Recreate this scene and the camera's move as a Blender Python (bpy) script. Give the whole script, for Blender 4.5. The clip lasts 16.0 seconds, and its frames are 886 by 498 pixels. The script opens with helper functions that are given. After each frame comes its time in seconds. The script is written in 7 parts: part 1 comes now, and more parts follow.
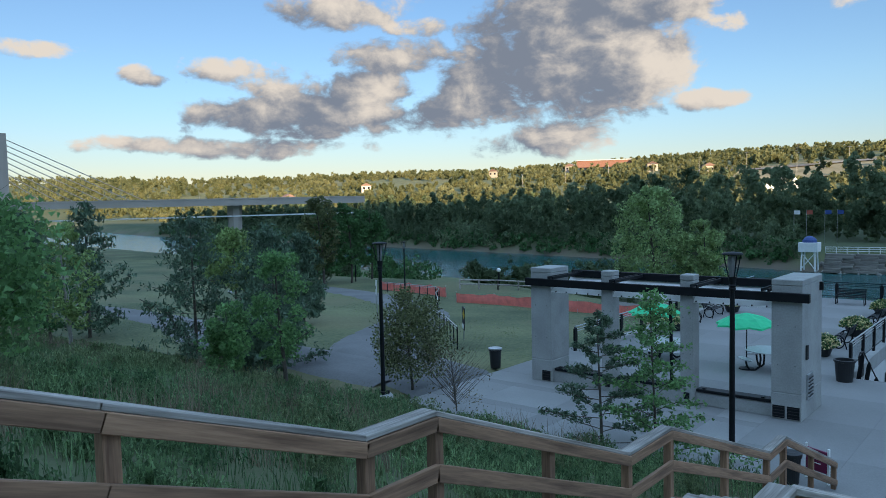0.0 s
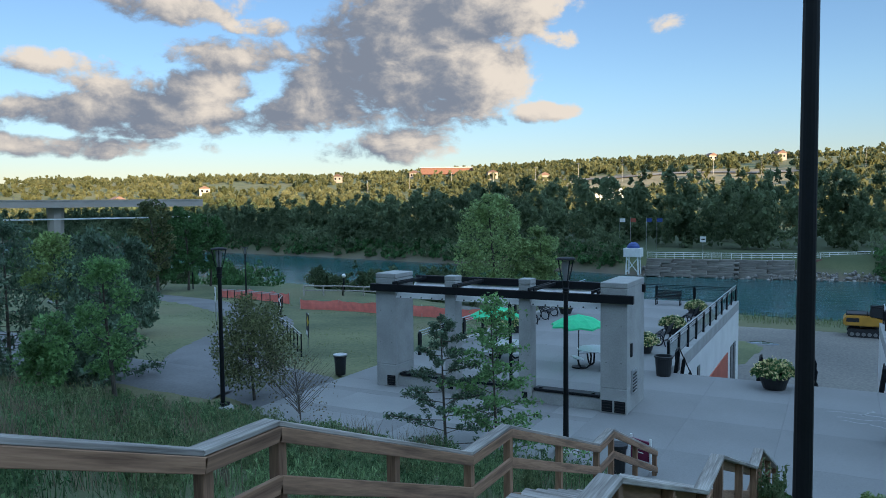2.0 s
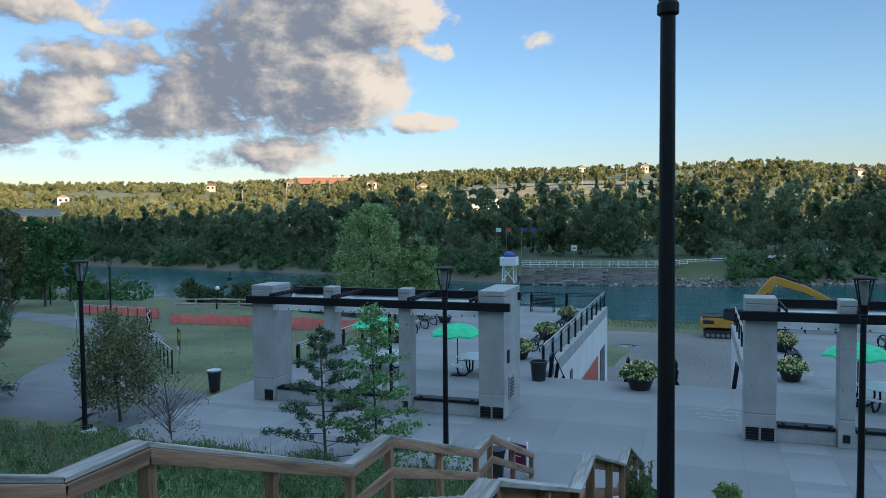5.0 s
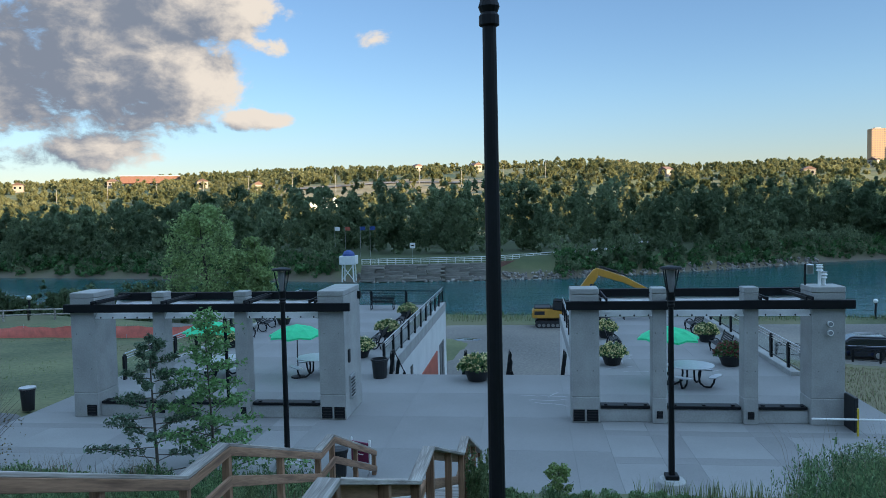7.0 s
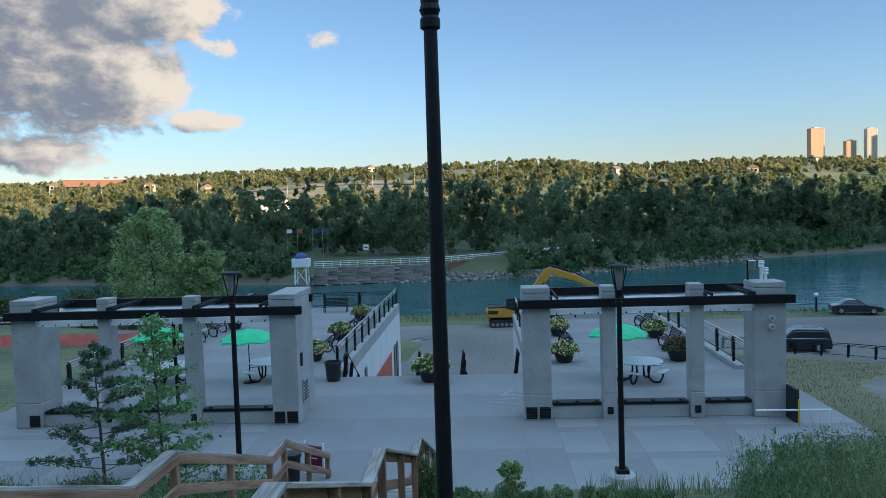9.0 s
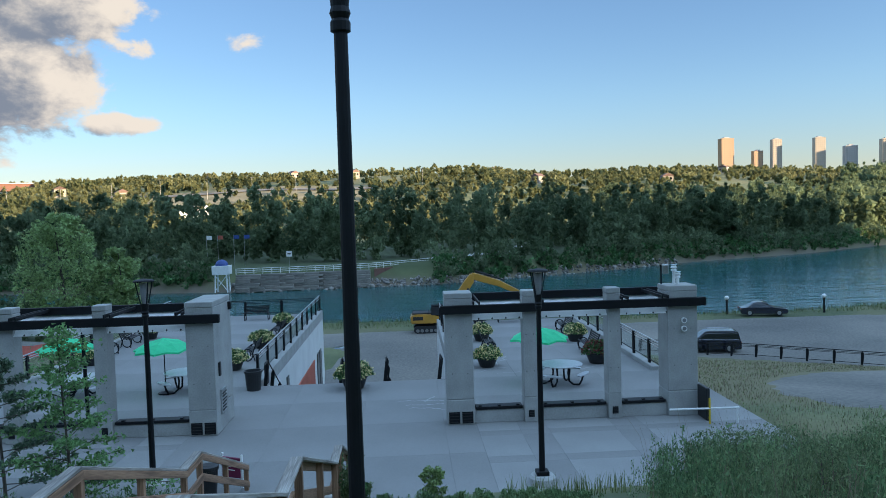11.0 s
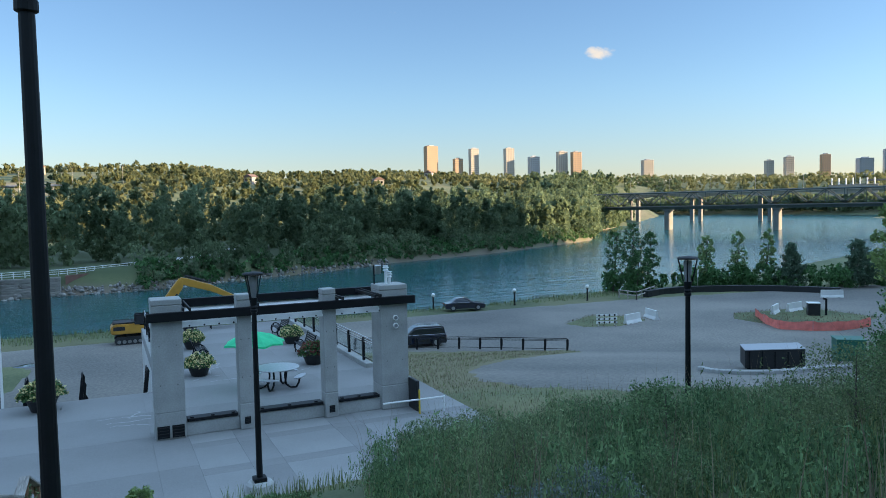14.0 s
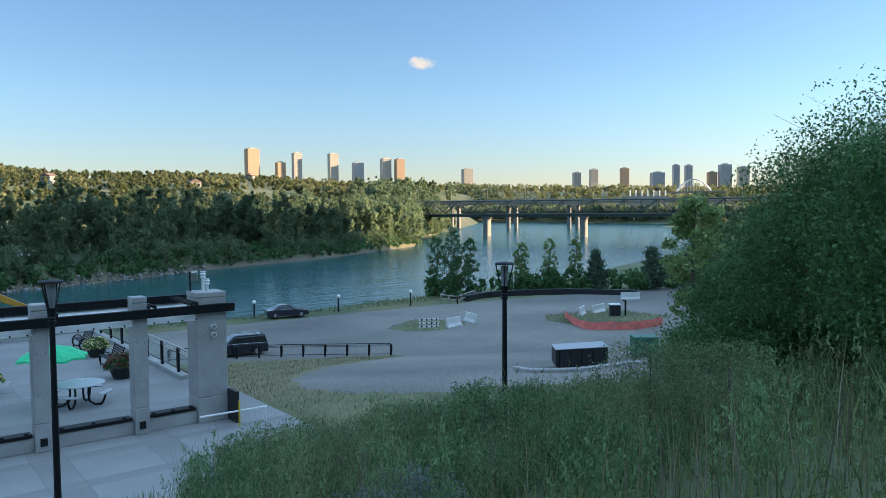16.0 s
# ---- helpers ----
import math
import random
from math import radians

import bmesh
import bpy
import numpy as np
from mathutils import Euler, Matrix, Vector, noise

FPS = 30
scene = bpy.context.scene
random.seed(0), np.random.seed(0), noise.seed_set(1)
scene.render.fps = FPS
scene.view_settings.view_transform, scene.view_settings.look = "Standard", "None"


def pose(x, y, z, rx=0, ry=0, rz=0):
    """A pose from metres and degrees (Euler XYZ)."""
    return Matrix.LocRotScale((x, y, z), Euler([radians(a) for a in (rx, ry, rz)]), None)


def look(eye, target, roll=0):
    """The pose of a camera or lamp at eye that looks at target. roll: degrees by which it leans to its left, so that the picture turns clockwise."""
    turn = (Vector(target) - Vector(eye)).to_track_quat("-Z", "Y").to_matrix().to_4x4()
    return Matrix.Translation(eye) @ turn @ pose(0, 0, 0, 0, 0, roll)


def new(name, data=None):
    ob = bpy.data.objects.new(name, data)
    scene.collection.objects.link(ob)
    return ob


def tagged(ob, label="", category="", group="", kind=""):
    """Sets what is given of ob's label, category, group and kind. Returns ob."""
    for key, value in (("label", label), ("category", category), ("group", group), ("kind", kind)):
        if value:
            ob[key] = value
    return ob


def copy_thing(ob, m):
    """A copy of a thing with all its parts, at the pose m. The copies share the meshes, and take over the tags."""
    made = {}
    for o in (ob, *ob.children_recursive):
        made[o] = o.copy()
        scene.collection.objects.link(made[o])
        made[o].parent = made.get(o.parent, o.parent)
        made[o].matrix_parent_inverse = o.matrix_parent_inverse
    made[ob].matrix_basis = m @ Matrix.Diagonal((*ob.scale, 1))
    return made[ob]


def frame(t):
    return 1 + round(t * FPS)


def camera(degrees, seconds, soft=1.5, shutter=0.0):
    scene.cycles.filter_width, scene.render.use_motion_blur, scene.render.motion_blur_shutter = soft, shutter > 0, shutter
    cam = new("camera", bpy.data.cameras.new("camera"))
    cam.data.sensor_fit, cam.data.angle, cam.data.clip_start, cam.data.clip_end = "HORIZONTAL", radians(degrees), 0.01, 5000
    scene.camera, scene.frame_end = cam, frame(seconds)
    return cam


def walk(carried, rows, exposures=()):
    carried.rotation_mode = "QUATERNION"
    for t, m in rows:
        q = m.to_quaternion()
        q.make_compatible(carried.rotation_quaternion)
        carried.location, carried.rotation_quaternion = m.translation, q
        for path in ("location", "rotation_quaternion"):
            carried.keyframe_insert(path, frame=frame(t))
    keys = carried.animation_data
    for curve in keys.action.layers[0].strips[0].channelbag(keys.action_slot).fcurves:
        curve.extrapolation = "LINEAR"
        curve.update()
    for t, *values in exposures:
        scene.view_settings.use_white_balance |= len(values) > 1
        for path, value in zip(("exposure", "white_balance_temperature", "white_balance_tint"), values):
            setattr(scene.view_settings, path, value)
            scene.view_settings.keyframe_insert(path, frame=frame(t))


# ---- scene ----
cam = camera(61.4, 16.0, soft=0.75)
KELVIN, TINT = 6500, 10
EXPOSURES = [(0.0, 1.79), (3.5, 1.92), (8.5, 1.93), (16.0, 2.08)]
PATH = [
    (0, (-1.295, -22.638, 6.582), (-2.578, -21.109, 6.453), -1.3),
    (0.5, (-1.296, -22.638, 6.581), (-2.486, -21.036, 6.457), -1.1),
    (1, (-1.297, -22.636, 6.581), (-2.394, -20.969, 6.458), -0.9),
    (1.5, (-1.293, -22.639, 6.582), (-2.307, -20.919, 6.462), -0.8),
    (2, (-1.293, -22.639, 6.582), (-2.234, -20.878, 6.461), -0.6),
    (2.5, (-1.297, -22.636, 6.579), (-2.174, -20.842, 6.458), -0.6),
    (3, (-1.295, -22.639, 6.58), (-2.118, -20.82, 6.462), -0.6),
    (3.5, (-1.291, -22.645, 6.582), (-2.059, -20.801, 6.473), -0.6),
    (6, (-1.28, -22.668, 6.583), (-1.764, -20.73, 6.48), -0.9),
    (6.5, (-1.251, -22.716, 6.592), (-1.599, -20.75, 6.484), -1.2),
    (7, (-1.232, -22.742, 6.603), (-1.46, -20.758, 6.495), -1.2),
    (7.5, (-1.224, -22.749, 6.6), (-1.41, -20.761, 6.496), -1.3),
    (8, (-1.211, -22.76, 6.606), (-1.378, -20.769, 6.502), -1.4),
    (8.5, (-1.192, -22.773, 6.608), (-1.324, -20.781, 6.498), -1.6),
    (11, (-1.071, -22.766, 6.59), (-0.976, -20.77, 6.492), -1.7),
    (11.5, (-1.077, -22.779, 6.591), (-0.846, -20.795, 6.487), -1.5),
    (12, (-1.104, -22.829, 6.598), (-0.716, -20.869, 6.495), -1.7),
    (12.5, (-1.102, -22.828, 6.598), (-0.572, -20.902, 6.49), -1.4),
    (13, (-1.097, -22.822, 6.596), (-0.441, -20.935, 6.489), -1.1),
    (13.5, (-1.101, -22.827, 6.597), (-0.352, -20.975, 6.49), -1.1),
    (14, (-1.102, -22.83, 6.597), (-0.278, -21.011, 6.485), -1.2),
    (14.5, (-1.108, -22.84, 6.598), (-0.199, -21.063, 6.479), -1.0),
    (15, (-1.115, -22.849, 6.599), (-0.089, -21.137, 6.473), -0.8),
    (15.5, (-1.115, -22.848, 6.599), (0.018, -21.204, 6.477), -0.6),
    (16, (-1.112, -22.844, 6.598), (0.113, -21.267, 6.495), -0.4),
]
walk(cam, [(t, look(eye, target, roll)) for t, eye, target, roll in PATH], exposures=[(t, stops, KELVIN, TINT) for t, stops in EXPOSURES])

# ---------------------------------------------------------------- world and light
SKY_LOW, SKY_HIGH, SKY_TINT = 0.48, 2.75, (0.84, 0.96, 1.15)   # low sky dimmed; unseen overhead sky boosted to light the ground
SKY_TINT_HIGH = (1.13, 1.0, 0.86)     # overhead tint added to take the blue out of the ground light
SUN_EL, SUN_AZ = 11.0, 122.0     # degrees; azimuth clockwise from +y
sun_dir = Vector((math.sin(radians(SUN_AZ)) * math.cos(radians(SUN_EL)), math.cos(radians(SUN_AZ)) * math.cos(radians(SUN_EL)), math.sin(radians(SUN_EL))))
sun = new("sun", bpy.data.lights.new("sun", "SUN"))
sun.data.energy, sun.data.angle, sun.data.color = 4.0, radians(0.6), (1.0, 0.74, 0.45)
sun.matrix_world = look((0, 0, 60), Vector((0, 0, 60)) - sun_dir)

world = bpy.data.worlds.new("evening_sky")
scene.world = world
world.use_nodes = True
wt = world.node_tree
wt.nodes.clear()


def wnode(kind, **kw):
    n = wt.nodes.new(kind)
    for k, v in kw.items():
        if k == "op":
            n.operation = v
        elif k == "ins":
            for i, val in v.items():
                n.inputs[i].default_value = val
    return n


def wmath(op, a, b=None, clamp=False):
    n = wt.nodes.new("ShaderNodeMath")
    n.operation, n.use_clamp = op, clamp
    for i, v in enumerate((a, b)):
        if v is None:
            continue
        if isinstance(v, (int, float)):
            n.inputs[i].default_value = v
        else:
            wt.links.new(v, n.inputs[i])
    return n.outputs[0]


sky = wt.nodes.new("ShaderNodeTexSky")
sky.sky_type, sky.sun_disc = "NISHITA", False
sky.sun_elevation, sky.sun_rotation = radians(SUN_EL), radians(SUN_AZ)
sky.air_density, sky.dust_density, sky.ozone_density = 1.0, 0.1, 2.0
geo = wt.nodes.new("ShaderNodeTexCoord")
sep = wt.nodes.new("ShaderNodeSeparateXYZ")
wt.links.new(geo.outputs["Generated"], sep.inputs[0])
az = wmath("MULTIPLY", wmath("ARCTAN2", sep.outputs[0], sep.outputs[1]), 57.2958)
el = wmath("MULTIPLY", wmath("ARCSINE", sep.outputs[2]), 57.2958)
flat = wt.nodes.new("ShaderNodeCombineXYZ")
wt.links.new(az, flat.inputs[0])
wt.links.new(wmath("MULTIPLY", el, 1.45), flat.inputs[1])


def wnoise(scale, detail, rough, shift=(0, 0, 0), distort=0.0):
    m = wt.nodes.new("ShaderNodeVectorMath")
    m.operation = "ADD"
    m.inputs[1].default_value = shift
    wt.links.new(flat.outputs[0], m.inputs[0])
    n = wt.nodes.new("ShaderNodeTexNoise")
    n.inputs["Scale"].default_value, n.inputs["Detail"].default_value, n.inputs["Roughness"].default_value = scale, detail, rough
    n.inputs["Distortion"].default_value = distort
    wt.links.new(m.outputs[0], n.inputs["Vector"])
    return n.outputs["Fac"]


# each bank of cumulus: azimuth, elevation, half width, half height, weight
CLOUDS = [(-29.5, 11.0, 8.6, 5.2, 1.25), (-26.0, 14.5, 7.0, 4.0, 1.2), (-35.0, 8.5, 6.0, 3.6, 1.05), (-32.0, 4.6, 5.5, 1.6, 0.95), (-24.5, 9.2, 4.0, 2.0, 1.0), (-38.5, 6.6, 4.5, 2.2, 0.95), (-53.0, 8.6, 3.5, 1.2, 0.85),
          (-50.0, 6.6, 8.0, 2.0, 1.05), (-46.0, 8.6, 5.5, 1.6, 1.0), (-43.5, 10.8, 5.5, 1.6, 1.0), (-55.5, 9.6, 4.5, 1.1, 0.9), (-47.0, 14.2, 5.5, 1.9, 0.95), (-42.0, 12.9, 3.0, 0.9, 0.85), (-54.0, 4.2, 9.0, 0.85, 0.9), (-63.0, 4.4, 5.0, 0.7, 0.8),
          (-20.6, 6.8, 2.6, 0.85, 1.0), (-68.0, 10.7, 3.2, 0.7, 0.85), (-61.5, 9.2, 2.0, 0.8, 0.85), (-19.2, 12.0, 1.8, 0.8, 0.85), (-11.6, 12.6, 1.9, 0.9, 0.62), (36.6, 11.1, 1.5, 0.6, 0.60)]


def cloud_depth(da, de, fine):
    """Depth of cloud along a line of sight turned by da, de degrees."""
    a, e = wmath("ADD", az, da), wmath("ADD", el, de)
    mask = None
    for ca, ce, wa, we, wgt in CLOUDS:
        dx = wmath("DIVIDE", wmath("SUBTRACT", a, ca), wa)
        dy = wmath("DIVIDE", wmath("SUBTRACT", e, ce), we)
        q = wmath("ADD", wmath("MULTIPLY", dx, dx), wmath("MULTIPLY", dy, dy))
        v = wmath("MULTIPLY", wmath("SUBTRACT", 1.0, wmath("MULTIPLY", q, 0.50), True), wgt)
        mask = v if mask is None else wmath("MAXIMUM", mask, v)
    big = wmath("MULTIPLY", wmath("SUBTRACT", wnoise(0.13, 3.0, 0.5, (5.0 + da, 3.0 + 1.45 * de, 0)), 0.5), 0.9)
    mid_ = wmath("MULTIPLY", wmath("SUBTRACT", wnoise(0.30, 9.0 if fine else 5.0, 0.6, (3.0 + da, 1.0 + 1.45 * de, 0), 0.25), 0.5), 1.55)
    d = wmath("ADD", wmath("MULTIPLY", mask, 0.92), wmath("ADD", big, mid_))
    if fine:
        d = wmath("ADD", d, wmath("MULTIPLY", wmath("SUBTRACT", wnoise(1.0, 7.0, 0.62, (1.0, 9.0, 0), 0.4), 0.5), 0.30))
    return d


dens = cloud_depth(0.0, 0.0, True)
towards = cloud_depth(3.6, 1.1, False)
nearer = cloud_depth(0.7, 0.45, True)
cover = wt.nodes.new("ShaderNodeMapRange")
cover.interpolation_type = "SMOOTHSTEP"
cover.inputs["From Min"].default_value, cover.inputs["From Max"].default_value = 0.42, 0.76
wt.links.new(dens, cover.inputs["Value"])
lit = wt.nodes.new("ShaderNodeMapRange")
lit.interpolation_type = "SMOOTHSTEP"
lit.inputs["From Min"].default_value, lit.inputs["From Max"].default_value = -0.26, 0.74
rim = wmath("MULTIPLY", wmath("SUBTRACT", 0.85, dens), 0.30)
relief = wmath("ADD", wmath("MULTIPLY", wmath("SUBTRACT", dens, towards), 0.85), wmath("MULTIPLY", wmath("SUBTRACT", dens, nearer), 0.60))
wt.links.new(wmath("ADD", relief, rim), lit.inputs["Value"])
tone = wt.nodes.new("ShaderNodeMixRGB")
tone.inputs[1].default_value, tone.inputs[2].default_value = (0.60, 0.70, 0.89, 1), (2.25, 2.03, 1.78, 1)
wt.links.new(lit.outputs[0], tone.inputs[0])
grade = wt.nodes.new("ShaderNodeMapRange")
grade.interpolation_type = "SMOOTHSTEP"
for k, v in (("From Min", 15.0), ("From Max", 52.0), ("To Min", SKY_LOW), ("To Max", SKY_HIGH)):
    grade.inputs[k].default_value = v
wt.links.new(el, grade.inputs["Value"])
# the whole sky brightens smoothly towards the sun's side
sunward = wmath("ADD", 1.0, wmath("MULTIPLY", wmath("COSINE", wmath("MULTIPLY", wmath("SUBTRACT", az, 90.0), 0.0174533)), 0.16))
graded = wt.nodes.new("ShaderNodeVectorMath")
graded.operation = "SCALE"
wt.links.new(sky.outputs[0], graded.inputs[0])
wt.links.new(wmath("MULTIPLY", grade.outputs[0], sunward), graded.inputs["Scale"])
clear = wt.nodes.new("ShaderNodeVectorMath")
clear.operation = "MULTIPLY"
hue = wt.nodes.new("ShaderNodeMixRGB")
hue.inputs[1].default_value, hue.inputs[2].default_value = (*SKY_TINT, 1), (*SKY_TINT_HIGH, 1)
high = wt.nodes.new("ShaderNodeMapRange")
high.interpolation_type = "SMOOTHSTEP"
high.inputs["From Min"].default_value, high.inputs["From Max"].default_value = 14.0, 40.0
wt.links.new(el, high.inputs["Value"])
wt.links.new(high.outputs[0], hue.inputs[0])
wt.links.new(hue.outputs[0], clear.inputs[1])
wt.links.new(graded.outputs[0], clear.inputs[0])
# sky colour darkened and tinted towards the horizon
low = wt.nodes.new("ShaderNodeMapRange")
low.interpolation_type = "SMOOTHSTEP"
low.inputs["From Min"].default_value, low.inputs["From Max"].default_value = -1.0, 9.0
wt.links.new(el, low.inputs["Value"])
horizon_tint = wt.nodes.new("ShaderNodeMixRGB")
horizon_tint.inputs[1].default_value, horizon_tint.inputs[2].default_value = (0.90, 0.75, 0.78, 1), (1, 1, 1, 1)
wt.links.new(low.outputs[0], horizon_tint.inputs[0])
horizon_tinted = wt.nodes.new("ShaderNodeVectorMath")
horizon_tinted.operation = "MULTIPLY"
wt.links.new(clear.outputs[0], horizon_tinted.inputs[0])
wt.links.new(horizon_tint.outputs[0], horizon_tinted.inputs[1])
mix = wt.nodes.new("ShaderNodeMixRGB")
wt.links.new(cover.outputs[0], mix.inputs[0])
wt.links.new(horizon_tinted.outputs[0], mix.inputs[1])
wt.links.new(tone.outputs[0], mix.inputs[2])
bg = wt.nodes.new("ShaderNodeBackground")
bg.inputs["Strength"].default_value = 0.10
wt.links.new(mix.outputs[0], bg.inputs["Color"])
out = wt.nodes.new("ShaderNodeOutputWorld")
wt.links.new(bg.outputs[0], out.inputs[0])


# ---------------------------------------------------------------- materials
def mat(name, col, rough=0.7, metal=0.0, var=0.25, scale=3.0, fine=40.0, bump=0.15, dist=0.01, island=0.0, second=None, obj_rand=0.0, trans=0.0, spec=0.5, coat=0.0, stretch=None):
    m = bpy.data.materials.new(name)
    m.use_nodes = True
    nt = m.node_tree
    b = nt.nodes["Principled BSDF"]
    b.inputs["Roughness"].default_value, b.inputs["Metallic"].default_value = rough, metal
    b.inputs["Specular IOR Level"].default_value = spec
    b.inputs["Coat Weight"].default_value = coat
    tc = nt.nodes.new("ShaderNodeTexCoord")
    big, small = nt.nodes.new("ShaderNodeTexNoise"), nt.nodes.new("ShaderNodeTexNoise")
    place = tc.outputs["Object"]
    if stretch:
        mp = nt.nodes.new("ShaderNodeMapping")
        mp.inputs["Scale"].default_value = stretch
        nt.links.new(place, mp.inputs[0])
        place = mp.outputs[0]
    for n, sc, de in ((big, scale, 4.0), (small, fine, 5.0)):
        n.inputs["Scale"].default_value, n.inputs["Detail"].default_value = sc, de
        nt.links.new(place, n.inputs["Vector"])
    both = nt.nodes.new("ShaderNodeMath")
    both.operation = "MULTIPLY_ADD"
    both.inputs[1].default_value = 0.6
    nt.links.new(big.outputs["Fac"], both.inputs[0])
    half = nt.nodes.new("ShaderNodeMath")
    half.operation = "MULTIPLY"
    half.inputs[1].default_value = 0.4
    nt.links.new(small.outputs["Fac"], half.inputs[0])
    nt.links.new(half.outputs[0], both.inputs[2])
    ramp = nt.nodes.new("ShaderNodeValToRGB")
    lo = [c * (1 - var) for c in col]
    hi = [min(1.0, c * (1 + var)) for c in (second or col)]
    ramp.color_ramp.elements[0].position, ramp.color_ramp.elements[1].position = 0.36, 0.64
    ramp.color_ramp.elements[0].color, ramp.color_ramp.elements[1].color = (*lo, 1), (*hi, 1)
    nt.links.new(both.outputs[0], ramp.inputs[0])
    last = ramp.outputs[0]
    for amount, kind, sock in ((island, "ShaderNodeNewGeometry", "Random Per Island"), (obj_rand, "ShaderNodeObjectInfo", "Random")):
        if amount:
            g = nt.nodes.new(kind)
            mr = nt.nodes.new("ShaderNodeMapRange")
            mr.inputs["To Min"].default_value, mr.inputs["To Max"].default_value = 1 - amount, 1 + amount
            nt.links.new(g.outputs[sock], mr.inputs["Value"])
            mu = nt.nodes.new("ShaderNodeVectorMath")
            mu.operation = "SCALE"
            nt.links.new(last, mu.inputs[0])
            nt.links.new(mr.outputs[0], mu.inputs["Scale"])
            last = mu.outputs[0]
    nt.links.new(last, b.inputs["Base Color"])
    if bump:
        bp = nt.nodes.new("ShaderNodeBump")
        bp.inputs["Strength"].default_value, bp.inputs["Distance"].default_value = bump, dist
        nt.links.new(both.outputs[0], bp.inputs["Height"])
        nt.links.new(bp.outputs[0], b.inputs["Normal"])
    if trans:
        t = nt.nodes.new("ShaderNodeBsdfTranslucent")
        nt.links.new(last, t.inputs["Color"])
        mx = nt.nodes.new("ShaderNodeMixShader")
        mx.inputs[0].default_value = trans
        nt.links.new(b.outputs[0], mx.inputs[1])
        nt.links.new(t.outputs[0], mx.inputs[2])
        nt.links.new(mx.outputs[0], nt.nodes["Material Output"].inputs["Surface"])
    return m


M = {}
M["concrete"] = mat("concrete", (0.33, 0.33, 0.315), 0.85, var=0.16, scale=1.3, fine=22, bump=0.2)
M["concrete_cap"] = mat("concrete_cap", (0.40, 0.40, 0.385), 0.85, var=0.14, scale=2, fine=30)
M["paving"] = mat("paving", (0.265, 0.264, 0.256), 0.9, var=0.12, scale=0.4, fine=30, bump=0.06, obj_rand=0.03)
M["paving_dark"] = mat("paving_dark", (0.226, 0.224, 0.218), 0.9, var=0.14, scale=0.22, fine=30, bump=0.06)
M["patch_mortar"] = mat("patch_mortar", (0.33, 0.33, 0.325), 0.9, var=0.15)
M["joint"] = mat("joint", (0.2, 0.198, 0.192), 0.95, var=0.2)
M["asphalt"] = mat("asphalt", (0.125, 0.122, 0.115), 0.92, var=0.26, scale=0.07, fine=5.0, bump=0.06, second=(0.195, 0.18, 0.155))
M["path"] = mat("path_asphalt", (0.15, 0.15, 0.15), 0.92, var=0.2, scale=0.3, fine=9)
M["black"] = mat("black_paint", (0.006, 0.007, 0.009), 0.55, var=0.25, scale=4, fine=60, bump=0.04, spec=0.25)
M["steel"] = mat("galvanised_steel", (0.5, 0.51, 0.52), 0.35, 0.9, var=0.15, scale=5)
M["white"] = mat("white_render", (0.62, 0.62, 0.60), 0.8, var=0.1, scale=0.8, fine=20)
M["white_paint"] = mat("white_paint", (0.75, 0.75, 0.73), 0.5, var=0.08, scale=3)
M["lamp_glass"] = mat("lamp_glass", (0.22, 0.225, 0.235), 0.2, var=0.1, spec=0.8)
M["globe"] = mat("globe_white", (0.8, 0.8, 0.78), 0.3, var=0.04)
M["wood"] = mat("weathered_timber", (0.19, 0.10, 0.058), 0.75, var=0.32, scale=9.0, fine=60, bump=0.4, obj_rand=0.2, second=(0.27, 0.155, 0.092), stretch=(1, 0.07, 1))
M["wood_post"] = mat("weathered_post", (0.19, 0.10, 0.058), 0.75, var=0.32, scale=9.0, fine=60, bump=0.4, obj_rand=0.2, second=(0.27, 0.155, 0.092), stretch=(1, 1, 0.07))
M["wood_grey"] = mat("grey_timber", (0.25, 0.22, 0.19), 0.8, var=0.4, scale=10.0, fine=60, bump=0.4, obj_rand=0.14, second=(0.35, 0.325, 0.295), stretch=(1, 0.05, 1))
M["wood_tread"] = mat("grey_tread_timber", (0.25, 0.22, 0.19), 0.8, var=0.4, scale=10.0, fine=60, bump=0.4, obj_rand=0.14, second=(0.35, 0.325, 0.295), stretch=(0.05, 1, 1))
M["green_canvas"] = mat("green_canvas", (0.06, 0.76, 0.36), 0.7, var=0.08, scale=6, trans=0.35)
M["puddle"] = mat("puddle_water", (0.03, 0.035, 0.035), 0.03, var=0.1, bump=0, spec=1.0)
M["planter"] = mat("planter_black", (0.014, 0.015, 0.017), 0.5, var=0.2)
M["flower"] = mat("flower_petals", (0.66, 0.58, 0.28), 0.7, var=0.2, island=0.45, trans=0.2, bump=0)
M["flower_red"] = mat("red_leaves", (0.16, 0.045, 0.035), 0.7, var=0.2, island=0.4, trans=0.2, bump=0)
M["orange"] = mat("orange_net", (0.80, 0.21, 0.17), 0.7, var=0.15, scale=2, trans=0.3)
M["red_panel"] = mat("red_panel", (0.42, 0.10, 0.06), 0.7, var=0.18, scale=1.0)
M["yellow"] = mat("machine_yellow", (0.52, 0.26, 0.035), 0.4, var=0.12, scale=1.5, coat=0.2)
M["dark"] = mat("dark_rubber", (0.018, 0.018, 0.02), 0.7, var=0.3)
M["glass"] = mat("dark_glass", (0.012, 0.015, 0.02), 0.06, var=0.1, bump=0, spec=0.9)
M["car"] = mat("car_paint", (0.006, 0.010, 0.024), 0.18, var=0.1, bump=0, coat=0.7)
M["chrome"] = mat("chrome", (0.6, 0.6, 0.62), 0.15, 1.0, var=0.05, bump=0)
